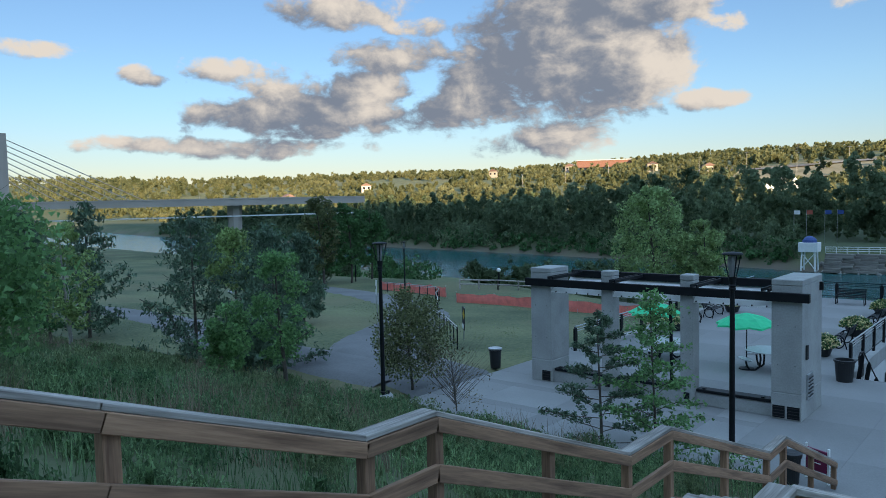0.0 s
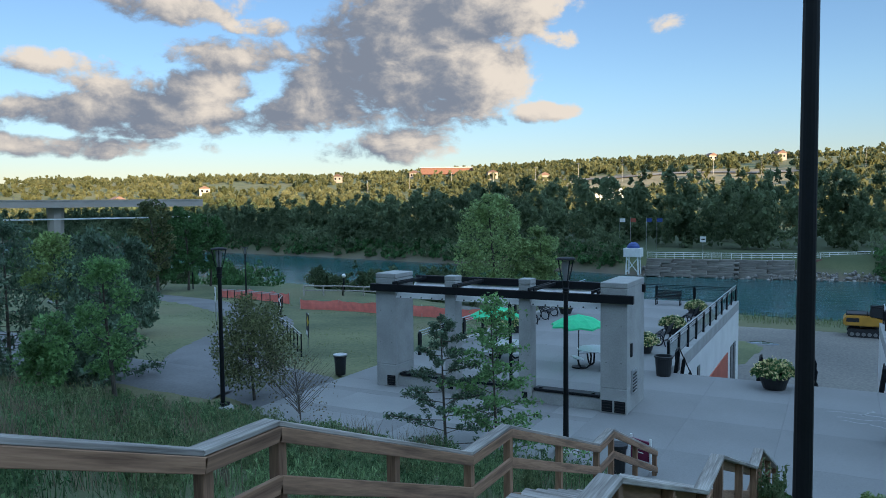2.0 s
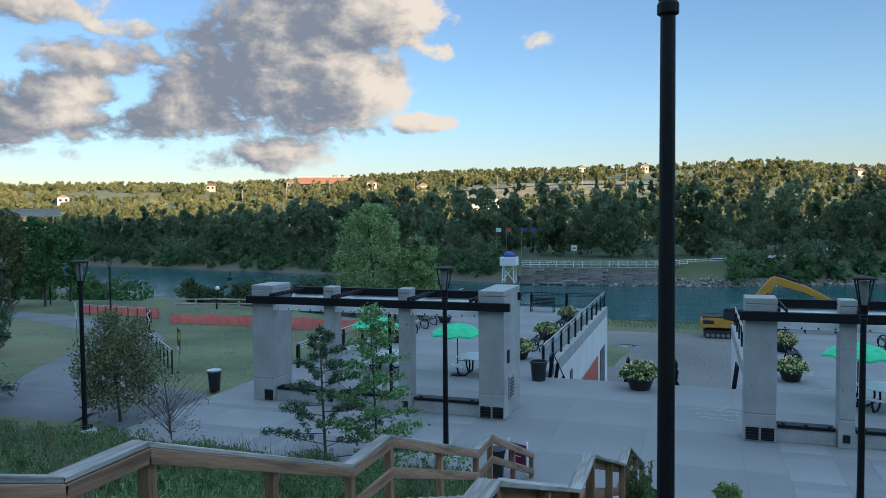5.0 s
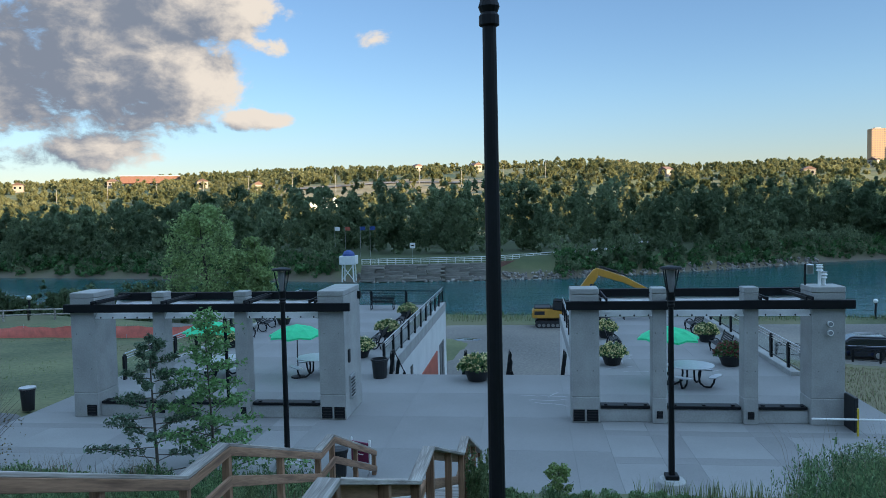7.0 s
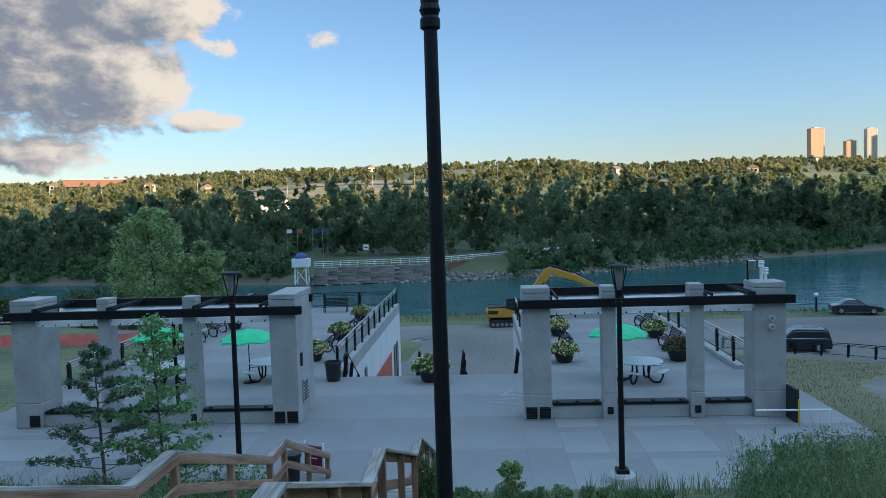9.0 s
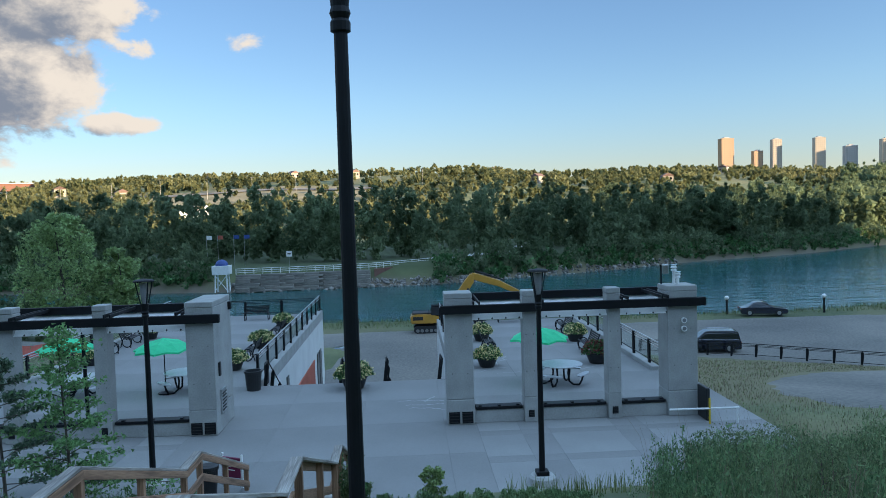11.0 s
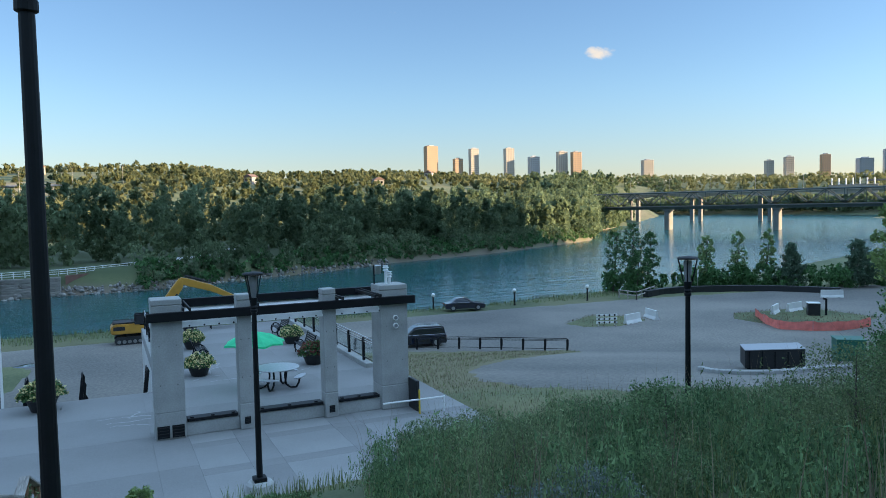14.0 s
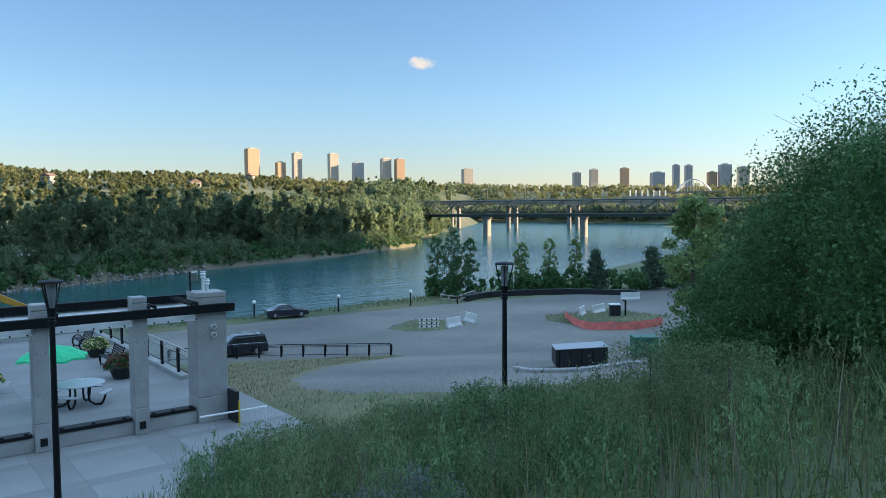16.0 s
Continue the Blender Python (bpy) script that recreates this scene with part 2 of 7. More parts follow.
M["maroon"] = mat("maroon_panel", (0.16, 0.012, 0.05), 0.5, var=0.15)
M["bark"] = mat("bark", (0.09, 0.075, 0.06), 0.9, var=0.35, scale=4, fine=30, bump=0.5)
M["bark_pale"] = mat("pale_bark", (0.28, 0.26, 0.23), 0.9, var=0.3, scale=4, fine=30)
M["leaf"] = mat("leaf", (0.075, 0.165, 0.058), 0.6, var=0.2, scale=0.8, island=0.45, trans=0.35, bump=0, spec=0.3)
M["leaf_bright"] = mat("leaf_bright", (0.16, 0.30, 0.115), 0.6, var=0.2, scale=0.8, island=0.4, trans=0.5, bump=0, spec=0.3)
M["leaf_aspen"] = mat("leaf_aspen", (0.22, 0.31, 0.11), 0.6, var=0.2, scale=0.8, island=0.4, trans=0.35, bump=0, spec=0.3)
M["leaf_olive"] = mat("leaf_olive", (0.14, 0.16, 0.07), 0.65, var=0.25, scale=1, island=0.5, trans=0.35, bump=0, spec=0.3)
M["leaf_pale"] = mat("leaf_pale_poplar", (0.26, 0.36, 0.15), 0.6, var=0.2, scale=0.5, island=0.4, trans=0.4, bump=0, spec=0.3)
M["leaf_brown"] = mat("leaf_brown", (0.15, 0.125, 0.065), 0.65, var=0.25, scale=1, island=0.5, trans=0.3, bump=0, spec=0.3)
M["needle"] = mat("needle", (0.10, 0.158, 0.10), 0.65, var=0.25, scale=0.8, island=0.45, trans=0.25, bump=0, spec=0.3)
M["wood_far"] = mat("far_wood_leaf", (0.10, 0.15, 0.078), 0.7, var=0.35, scale=0.05, fine=0.22, island=0.25, trans=0.5, bump=0, spec=0.1, second=(0.16, 0.205, 0.115))
M["hill_leaf"] = mat("hill_leaf", (0.145, 0.175, 0.08), 0.7, var=0.3, scale=0.02, fine=0.09, island=0.2, trans=0.6, bump=0, spec=0.05, second=(0.20, 0.205, 0.105))
M["field"] = mat("dry_hill_field", (0.15, 0.14, 0.07), 0.95, var=0.3, scale=0.03, fine=0.3, second=(0.20, 0.17, 0.10))
M["grass"] = mat("grass_blade", (0.135, 0.175, 0.065), 0.7, var=0.25, scale=0.5, island=0.5, trans=0.35, bump=0, spec=0.2, second=(0.17, 0.20, 0.085))
M["dry_grass"] = mat("dry_grass", (0.22, 0.18, 0.125), 0.8, var=0.25, scale=0.5, island=0.4, trans=0.3, bump=0, spec=0.2)
M["weed"] = mat("weed_leaf", (0.08, 0.175, 0.075), 0.7, var=0.38, scale=0.45, fine=5, island=0.5, trans=0.4, bump=0, spec=0.25, second=(0.15, 0.225, 0.105))
M["weed_pale"] = mat("weed_pale_leaf", (0.13, 0.20, 0.085), 0.7, var=0.3, scale=0.5, fine=5, island=0.4, trans=0.4, bump=0, spec=0.2, second=(0.18, 0.22, 0.115))
M["sage"] = mat("sage_leaf", (0.19, 0.235, 0.215), 0.8, var=0.15, scale=1, island=0.35, trans=0.2, bump=0, spec=0.2)
M["rock"] = mat("rock", (0.24, 0.22, 0.20), 0.9, var=0.3, scale=1, island=0.35)
M["stone_wall"] = mat("stone_wall", (0.22, 0.20, 0.175), 0.9, var=0.25, scale=0.6, obj_rand=0.15)
M["brick_red"] = mat("red_brick", (0.17, 0.085, 0.065), 0.85, var=0.2, scale=1)
M["tower_a"] = mat("tower_tan", (0.42, 0.27, 0.16), 0.8, var=0.08, scale=0.05)
M["tower_b"] = mat("tower_cream", (0.43, 0.38, 0.32), 0.8, var=0.08, scale=0.05)
M["tower_c"] = mat("tower_grey", (0.36, 0.37, 0.39), 0.8, var=0.08, scale=0.05)
# window glass paled in colour, standing in for distance haze
M["tower_glass_hazed"] = mat("tower_glass_hazed", (0.23, 0.215, 0.205), 0.2, var=0.1, bump=0)
M["bridge"] = mat("bridge_concrete", (0.40, 0.34, 0.29), 0.85, var=0.1, scale=0.1)
# grey concrete darkened in colour to stand in for shade on the piers
M["bridge_grey_shaded"] = mat("bridge_grey_concrete_shaded", (0.19, 0.19, 0.185), 0.85, var=0.15, scale=0.2)
M["bridge_steel"] = mat("bridge_steel", (0.075, 0.092, 0.088), 0.6, var=0.2, scale=0.3)
M["roof"] = mat("roof_shingle", (0.14, 0.09, 0.075), 0.9, var=0.2, scale=0.5, obj_rand=0.4)
M["house"] = mat("house_wall", (0.36, 0.33, 0.29), 0.85, var=0.1, scale=0.3, obj_rand=0.3)
M["blue"] = mat("blue_panel", (0.03, 0.07, 0.24), 0.5, var=0.1)
M["green_box"] = mat("green_box", (0.02, 0.13, 0.09), 0.5, var=0.1)
M["yellow_sign"] = mat("yellow_sign", (0.6, 0.42, 0.03), 0.5, var=0.1)


# ground: grass, dry patches, bank gravel and far fields by place
def ground_material():
    m = mat("ground_grass", (0.075, 0.108, 0.044), 0.95, var=0.35, scale=0.12, fine=5, bump=0.5, dist=0.06, second=(0.125, 0.135, 0.062))
    nt = m.node_tree
    b = nt.nodes["Principled BSDF"]
    old = b.inputs["Base Color"].links[0].from_socket
    at = nt.nodes.new("ShaderNodeVertexColor")
    at.layer_name = "cover"
    split = nt.nodes.new("ShaderNodeSeparateColor")
    nt.links.new(at.outputs[0], split.inputs[0])
    for sock, col in ((0, (0.165, 0.13, 0.10)), (1, (0.17, 0.145, 0.075)), (2, (0.062, 0.082, 0.034))):
        mx = nt.nodes.new("ShaderNodeMixRGB")
        mx.inputs[2].default_value = (*col, 1)
        nt.links.new(split.outputs[sock], mx.inputs[0])
        nt.links.new(old, mx.inputs[1])
        old = mx.outputs[0]
    nt.links.new(old, b.inputs["Base Color"])
    return m


M["ground"] = ground_material()


def pane_material():
    m = bpy.data.materials.new("clear_pane")
    m.use_nodes = True
    b = m.node_tree.nodes["Principled BSDF"]
    b.inputs["Base Color"].default_value = (0.86, 0.93, 0.93, 1)
    b.inputs["Transmission Weight"].default_value, b.inputs["Roughness"].default_value, b.inputs["IOR"].default_value = 1.0, 0.04, 1.1
    return m


M["pane"] = pane_material()


def water_material():
    m = bpy.data.materials.new("river_water")
    m.use_nodes = True
    nt = m.node_tree
    b = nt.nodes["Principled BSDF"]
    b.inputs["Base Color"].default_value = (0.010, 0.085, 0.088, 1)
    b.inputs["Roughness"].default_value = 0.17
    b.inputs["IOR"].default_value = 1.33
    tc = nt.nodes.new("ShaderNodeTexCoord")
    mp = nt.nodes.new("ShaderNodeMapping")
    mp.inputs["Rotation"].default_value = (0, 0, radians(-18))
    mp.inputs["Scale"].default_value = (0.10, 0.55, 1)
    nt.links.new(tc.outputs["Object"], mp.inputs[0])
    n1, n2 = nt.nodes.new("ShaderNodeTexNoise"), nt.nodes.new("ShaderNodeTexNoise")
    for n, s, d in ((n1, 1.0, 6.0), (n2, 0.22, 3.0)):
        n.inputs["Scale"].default_value, n.inputs["Detail"].default_value = s, d
        nt.links.new(mp.outputs[0], n.inputs["Vector"])
    mul = nt.nodes.new("ShaderNodeMath")
    mul.operation = "MULTIPLY"
    nt.links.new(n1.outputs["Fac"], mul.inputs[0])
    nt.links.new(n2.outputs["Fac"], mul.inputs[1])
    bp = nt.nodes.new("ShaderNodeBump")
    bp.inputs["Strength"].default_value, bp.inputs["Distance"].default_value = 0.6, 0.55
    nt.links.new(mul.outputs[0], bp.inputs["Height"])
    nt.links.new(bp.outputs[0], b.inputs["Normal"])
    return m


M["water"] = water_material()


# ---------------------------------------------------------------- building helpers
def part(name, bm, material, parent=None, label=""):
    me = bpy.data.meshes.new(name)
    bm.to_mesh(me)
    bm.free()
    me.materials.append(material)
    ob = new(name, me)
    ob.parent = parent
    if label:
        ob["label"] = label
    return ob


def thing(name, m, label, category, group="", kind=""):
    ob = new(name)
    ob.empty_display_size = 0.2
    ob.matrix_world = m
    return tagged(ob, label, category, group, kind)


def box(bm, x, y, z, sx, sy, sz, rz=0.0, bevel=0.0, rx=0.0, ry=0.0):
    """A box whose base centre is at x, y, z."""
    g = bmesh.ops.create_cube(bm, size=1.0)
    bmesh.ops.scale(bm, vec=(sx, sy, sz), verts=g["verts"])
    if bevel:
        es = list({e for v in g["verts"] for e in v.link_edges})
        r = bmesh.ops.bevel(bm, geom=es, offset=bevel, segments=1, affect="EDGES", profile=0.5)
        vs = list({v for f in r["faces"] for v in f.verts} | {v for v in g["verts"] if v.is_valid})
    else:
        vs = g["verts"]
    bmesh.ops.transform(bm, matrix=pose(x, y, z, rx, ry, rz) @ Matrix.Translation((0, 0, sz / 2)), verts=vs)
    return bm


def rod(bm, a, b, r0, r1=None, seg=8):
    a, b = Vector(a), Vector(b)
    r1 = r0 if r1 is None else r1
    d = b - a
    g = bmesh.ops.create_cone(bm, cap_ends=True, segments=seg, radius1=r0, radius2=r1, depth=d.length)
    bmesh.ops.transform(bm, matrix=Matrix.Translation((a + b) / 2) @ d.to_track_quat("Z", "Y").to_matrix().to_4x4(), verts=g["verts"])
    return bm


def tube(bm, pts, r, seg=6):
    for a, b in zip(pts[:-1], pts[1:]):
        rod(bm, a, b, r, r, seg)
    return bm


def lathe(bm, prof, seg=20, at=(0, 0, 0)):
    rings = [[bm.verts.new((at[0] + r * math.cos(2 * math.pi * i / seg), at[1] + r * math.sin(2 * math.pi * i / seg), at[2] + z)) for i in range(seg)] for r, z in prof]
    for p, q in zip(rings[:-1], rings[1:]):
        for i in range(seg):
            bm.faces.new((p[i], p[(i + 1) % seg], q[(i + 1) % seg], q[i]))
    for ring, flip in ((rings[0], True), (rings[-1], False)):
        bm.faces.new(ring[::-1] if flip else ring)
    return bm


def prism(bm, outline, y0, y1):
    """An outline in x, z pushed from y0 to y1."""
    a = [bm.verts.new((x, y0, z)) for x, z in outline]
    b = [bm.verts.new((x, y1, z)) for x, z in outline]
    n = len(a)
    bm.faces.new(a)
    bm.faces.new(b[::-1])
    for i in range(n):
        bm.faces.new((a[i], b[i], b[(i + 1) % n], a[(i + 1) % n]))
    bmesh.ops.recalc_face_normals(bm, faces=bm.faces[:])
    return bm


def mesh_np(name, verts, faces, material, parent=None, smooth=False):
    me = bpy.data.meshes.new(name)
    verts, faces = np.asarray(verts, np.float32), np.asarray(faces, np.int32)
    k = faces.shape[1]
    me.vertices.add(len(verts))
    me.vertices.foreach_set("co", verts.ravel())
    me.loops.add(faces.size)
    me.loops.foreach_set("vertex_index", faces.ravel())
    me.polygons.add(len(faces))
    me.polygons.foreach_set("loop_start", np.arange(0, faces.size, k, dtype=np.int32))
    me.polygons.foreach_set("loop_total", np.full(len(faces), k, np.int32))
    if smooth:
        me.polygons.foreach_set("use_smooth", np.ones(len(faces), bool))
    me.update(calc_edges=True)
    me.materials.append(material)
    ob = new(name, me)
    ob.parent = parent
    return ob


rng = np.random.default_rng(7)


def leaf_blades(c, size, flat_z=0.0, long=1.5, rise=0.0):
    """Leaf-like blades of one facet, one at each centre, turned at random."""
    n = len(c)
    u = rng.normal(size=(n, 3))
    u[:, 2] *= 1 + rise
    u /= np.linalg.norm(u, axis=1)[:, None]
    w = rng.normal(size=(n, 3))
    w[:, 2] += flat_z
    v = np.cross(u, w)
    v /= np.linalg.norm(v, axis=1)[:, None] + 1e-9
    s = np.asarray(size).reshape(-1, 1) * np.ones((n, 1))
    a, b = u * s * 0.5 * long, v * s * 0.5
    return np.stack([c - a * 0.6 - b, c - a * 0.6 + b, c + a], 1).reshape(-1, 3), np.arange(3 * n).reshape(-1, 3)


def cloud_points(centres, radii, per, squash=0.8):
    """Points near the shells of clumps."""
    k = len(centres)
    d = rng.normal(size=(k, per, 3))
    d /= np.linalg.norm(d, axis=2)[..., None]
    r = rng.uniform(0.35, 1.0, (k, per, 1)) ** 0.6
    p = d * r * np.asarray(radii).reshape(k, 1, 1)
    p[..., 2] *= squash
    return (np.asarray(centres)[:, None] + p).reshape(-1, 3)

M["tabletop"] = mat("tabletop_grey", (0.42, 0.43, 0.45), 0.45, var=0.12, scale=9, fine=60)

# ---------------------------------------------------------------- ground, river, far country
FAR_X = [-1500, -800, -342, -135, -82, -31, 5, 44, 63, 104, 165, 197, 217, 260, 324, 556, 566, 572, 578, 584, 600, 640, 2500]
FAR_Y = [420, 260, 160, 135, 126, 113.5, 117, 136, 149, 167, 208, 248, 276, 318, 389, 700, 640, 560, 480, 400, 300, 220, 180]
NEAR_X = [-1500, -800, -200, -73, -9, 40, 100, 200, 300, 500, 900, 2500]
NEAR_Y = [300, 160, 95, 80, 66, 62, 74, 112, 170, 330, 500, 700]
CREST_A = [-90, -75, -40, -20, -6, 5, 10, 20, 38, 50, 70, 90]
CREST_Z = [24, 25, 28, 38, 38, 40, 33, 36, 26, 20, 18, 18]
WATER_Z = -7.0


def step(a, b, v):
    t = np.clip((v - a) / (b - a), 0, 1)
    return t * t * (3 - 2 * t)


# distance from the walk to the far shore, by bearing
R_A = np.linspace(-88, 88, 177)
_r = np.linspace(70, 2400, 1600)
R_FAR = []
for _a in np.radians(R_A):
    _over = _r * np.cos(_a) - 22 > np.interp(_r * np.sin(_a), FAR_X, FAR_Y)
    R_FAR.append(_r[np.argmax(_over)] if _over.any() else 2400.0)
R_FAR = np.array(R_FAR)


def ground_z(x, y):
    x, y = np.asarray(x, float), np.asarray(y, float)
    hill = 0.30 * np.maximum(0, -5.6 - y) - 0.12 * np.maximum(0, -24 - y)
    west = -0.065 * np.clip(y, 0, 36) - 0.02 * np.clip(-20 - x, 0, 60)
    east = -0.13 * np.maximum(0, y) - 0.07 * np.maximum(0, x - 9)
    east = np.maximum(east, -5.5)
    mid = -5.5 * step(6.5, 12, y)
    mid = mid - 0.45 * step(-5.9, -5.5, y) * step(7.2, 6.2, y)
    e = step(-18.6, -17.4, x)
    f = step(9.2, 10.2, x)
    z = (1 - e) * west + e * (1 - f) * mid + f * east
    z = z + (-6.7 - z) * step(46, 60, y) * step(-20, -30, x)
    z = np.where(y > 30, z + (-5.5 - z) * step(32, 52, y) * step(-60, -20, x), z)
    z = z + hill
    near, far = np.interp(x, NEAR_X, NEAR_Y), np.interp(x, FAR_X, FAR_Y)
    dn, df = near - y, y - far
    z = z + (-9.5 - z) * step(5.0, -6.0, dn)
    a = np.degrees(np.arctan2(x, y + 22))
    crest = np.interp(a, CREST_A, CREST_Z) * np.maximum(1, (np.interp(a, R_A, R_FAR) + 450) / 680)
    dr = np.hypot(x, y + 22) - np.interp(a, R_A, R_FAR)
    bank = -9.5 + 6.5 * step(-4, 8, df) + (crest + 3) * step(70, 520, dr)
    bank += 2.2 * np.sin(x * 0.011 + 1) * np.cos(y * 0.013) * step(60, 200, dr)
    z = np.where(df > -4, bank, z)
    # unseen ridge added behind the walk to block the low sun from the river
    s, r = -0.848 * x + 0.53 * y, 0.53 * x + 0.848 * y
    shade_ridge = (88 + 18 * step(150, 50, r) + 10 * step(0, -60, r)) * step(-190, -300, s) * step(300, 190, r)
    return z + np.maximum(0, shade_ridge)


def spread(lo, hi, fine, far, grow=1.13):
    v, s, outp = hi, fine, []
    while v < far:
        v += s
        s *= grow
        outp.append(v)
    v, s, inn = lo, fine, []
    while v > -far:
        v -= s
        s *= grow
        inn.append(v)
    return np.array(inn[::-1] + list(np.arange(lo, hi + 1e-6, fine)) + outp)


gx, gy = spread(-60, 70, 1.0, 2600), spread(-34, 70, 1.0, 2600)
gx = np.concatenate([gx[gx < -162], np.arange(-161, -60, 3.0), np.arange(-60, 70, 1.0), np.arange(70, 339, 3.0), gx[gx > 341]])
gy = np.concatenate([gy[gy <= 70], np.arange(72, 180, 2.0), np.arange(180, 339, 4.0), gy[gy > 341]])
X, Y = np.meshgrid(gx, gy)
Z = ground_z(X, Y)
Z += np.where(np.abs(Z) > 0.02, 1, 0) * 0.05 * np.sin(X * 1.7 + np.cos(Y * 1.3)) * np.cos(Y * 1.9)
nx, ny = len(gx), len(gy)
idx = np.arange(nx * ny).reshape(ny, nx)
quads = np.stack([idx[:-1, :-1], idx[:-1, 1:], idx[1:, 1:], idx[1:, :-1]], -1).reshape(-1, 4)
ground = mesh_np("ground", np.stack([X, Y, Z], -1).reshape(-1, 3), quads, M["ground"], smooth=True)
tagged(ground, "grassy river valley ground with wooded slopes", "ground", kind="structure")
cov = np.zeros((ny, nx, 4), np.float32)
dnr, dfr = np.interp(X, NEAR_X, NEAR_Y) - Y, Y - np.interp(X, FAR_X, FAR_Y)
cov[..., 0] = np.clip(step(3, 0.5, dnr) * step(-8, 0, dnr) + 0.9 * step(3.4, 2.0, dfr) * step(-5, 0, dfr), 0, 1)
cov[..., 1] = 0.45 * step(0.1, 0.7, np.sin(X * 0.21) * np.cos(Y * 0.27 + 1) + 0.3 * np.sin(X * 0.9) * np.sin(Y * 0.8)) * step(-60, -40, Y)
cov[..., 1] = np.maximum(cov[..., 1], 0.9 * step(9.6, 11, X) * step(34, 31, X) * step(1, 5, Y) * step(34, 30, Y))
cov[..., 2] = step(2.5, 6, dfr) * (1 - 0.85 * step(60, 130, dfr))
cov[..., 2] = np.maximum(cov[..., 2], 0.75 * step(-6.0, -7.5, Y) * step(-30, -26, Y))
cov[..., 3] = 1
layer = ground.data.color_attributes.new("cover", "FLOAT_COLOR", "POINT")
layer.data.foreach_set("color", cov.ravel())

bm = bmesh.new()
vs = [bm.verts.new(p) for p in ((-2500, 40, WATER_Z), (2500, 40, WATER_Z), (2500, 1000, WATER_Z), (-2500, 1000, WATER_Z))]
bm.faces.new(vs)
tagged(part("water", bm, M["water"]), "calm teal river reflecting the evening sky", "river", kind="structure")


def draped(name, outline, material, lift, label, category, cell=1.0):
    """A paved sheet laid on the ground inside an outline in plan."""
    o = np.array(outline, float)
    x0, y0 = o.min(0)
    x1, y1 = o.max(0)
    xs, ys = np.arange(x0, x1 + cell, cell), np.arange(y0, y1 + cell, cell)
    gX, gY = np.meshgrid(xs, ys)
    cx, cy = gX[:-1, :-1] + cell / 2, gY[:-1, :-1] + cell / 2
    inside = np.zeros(cx.shape, bool)
    j = len(o) - 1
    for i in range(len(o)):
        cond = ((o[i, 1] > cy) != (o[j, 1] > cy)) & (cx < (o[j, 0] - o[i, 0]) * (cy - o[i, 1]) / (o[j, 1] - o[i, 1] + 1e-12) + o[i, 0])
        inside ^= cond
        j = i
    ids = np.arange(gX.size).reshape(gX.shape)
    q = np.stack([ids[:-1, :-1], ids[:-1, 1:], ids[1:, 1:], ids[1:, :-1]], -1)[inside]
    used = np.unique(q)
    remap = np.full(gX.size, -1)
    remap[used] = np.arange(len(used))
    fx, fy_ = gX.ravel().copy(), gY.ravel().copy()
    rim_ = used[np.bincount(q.ravel(), minlength=gX.size)[used] < 4]
    p = np.stack([fx[rim_], fy_[rim_]], 1)
    best, best_d = p.copy(), np.full(len(p), cell * 1.2)
    for a, b in zip(o, np.roll(o, -1, 0)):
        t = np.clip(((p - a) @ (b - a)) / ((b - a) @ (b - a)), 0, 1)[:, None]
        c = a + t * (b - a)
        d = np.linalg.norm(p - c, axis=1)
        near_ = d < best_d
        best[near_], best_d[near_] = c[near_], d[near_]
    fx[rim_], fy_[rim_] = best[:, 0], best[:, 1]
    up = np.full(len(fx), float(lift))
    up[rim_] = lift - 0.10
    v = np.stack([fx, fy_, ground_z(fx, fy_) + up], -1)[used]
    return tagged(mesh_np(name, v, remap[q], material, smooth=True), label, category, kind="structure")


def inside(o, x, y):
    """Which points lie inside an outline in plan."""
    o = np.asarray(o, float)
    hit_, j = np.zeros(np.shape(x), bool), len(o) - 1
    for i in range(len(o)):
        hit_ ^= ((o[i, 1] > y) != (o[j, 1] > y)) & (x < (o[j, 0] - o[i, 0]) * (y - o[i, 1]) / (o[j, 1] - o[i, 1] + 1e-12) + o[i, 0])
        j = i
    return hit_


def smooth_line(pts, n=12):
    p = np.array(pts, float)
    t = np.arange(len(p))
    tt = np.linspace(0, len(p) - 1, n * (len(p) - 1) + 1)
    i = np.clip(tt.astype(int), 0, len(p) - 2)
    f = (tt - i)[:, None]
    g = lambda k: p[np.clip(i + k, 0, len(p) - 1)]
    a, b, c, d = g(-1), g(0), g(1), g(2)
    return 0.5 * (2 * b + (c - a) * f + (2 * a - 5 * b + 4 * c - d) * f ** 2 + (3 * b - a - 3 * c + d) * f ** 3)


def ribbon(name, pts, width, material, lift, label, category, across=9):
    c = smooth_line(pts)
    d = np.gradient(c, axis=0)
    nrm = np.stack([-d[:, 1], d[:, 0]], 1) / np.linalg.norm(d, axis=1)[:, None]
    k = np.linspace(-0.5, 0.5, across)
    w = np.asarray(width)
    P = c[:, None] + nrm[:, None] * (k * w)[None, :, None]
    v = np.stack([P[..., 0], P[..., 1], ground_z(P[..., 0], P[..., 1]) + lift - 0.12 * (np.abs(k) > 0.45)[None, :]], -1).reshape(-1, 3)
    ids = np.arange(len(v)).reshape(len(c), across)
    q = np.stack([ids[:-1, :-1], ids[1:, :-1], ids[1:, 1:], ids[:-1, 1:]], -1).reshape(-1, 4)
    return tagged(mesh_np(name, v, q, material, smooth=True), label, category, kind="structure")


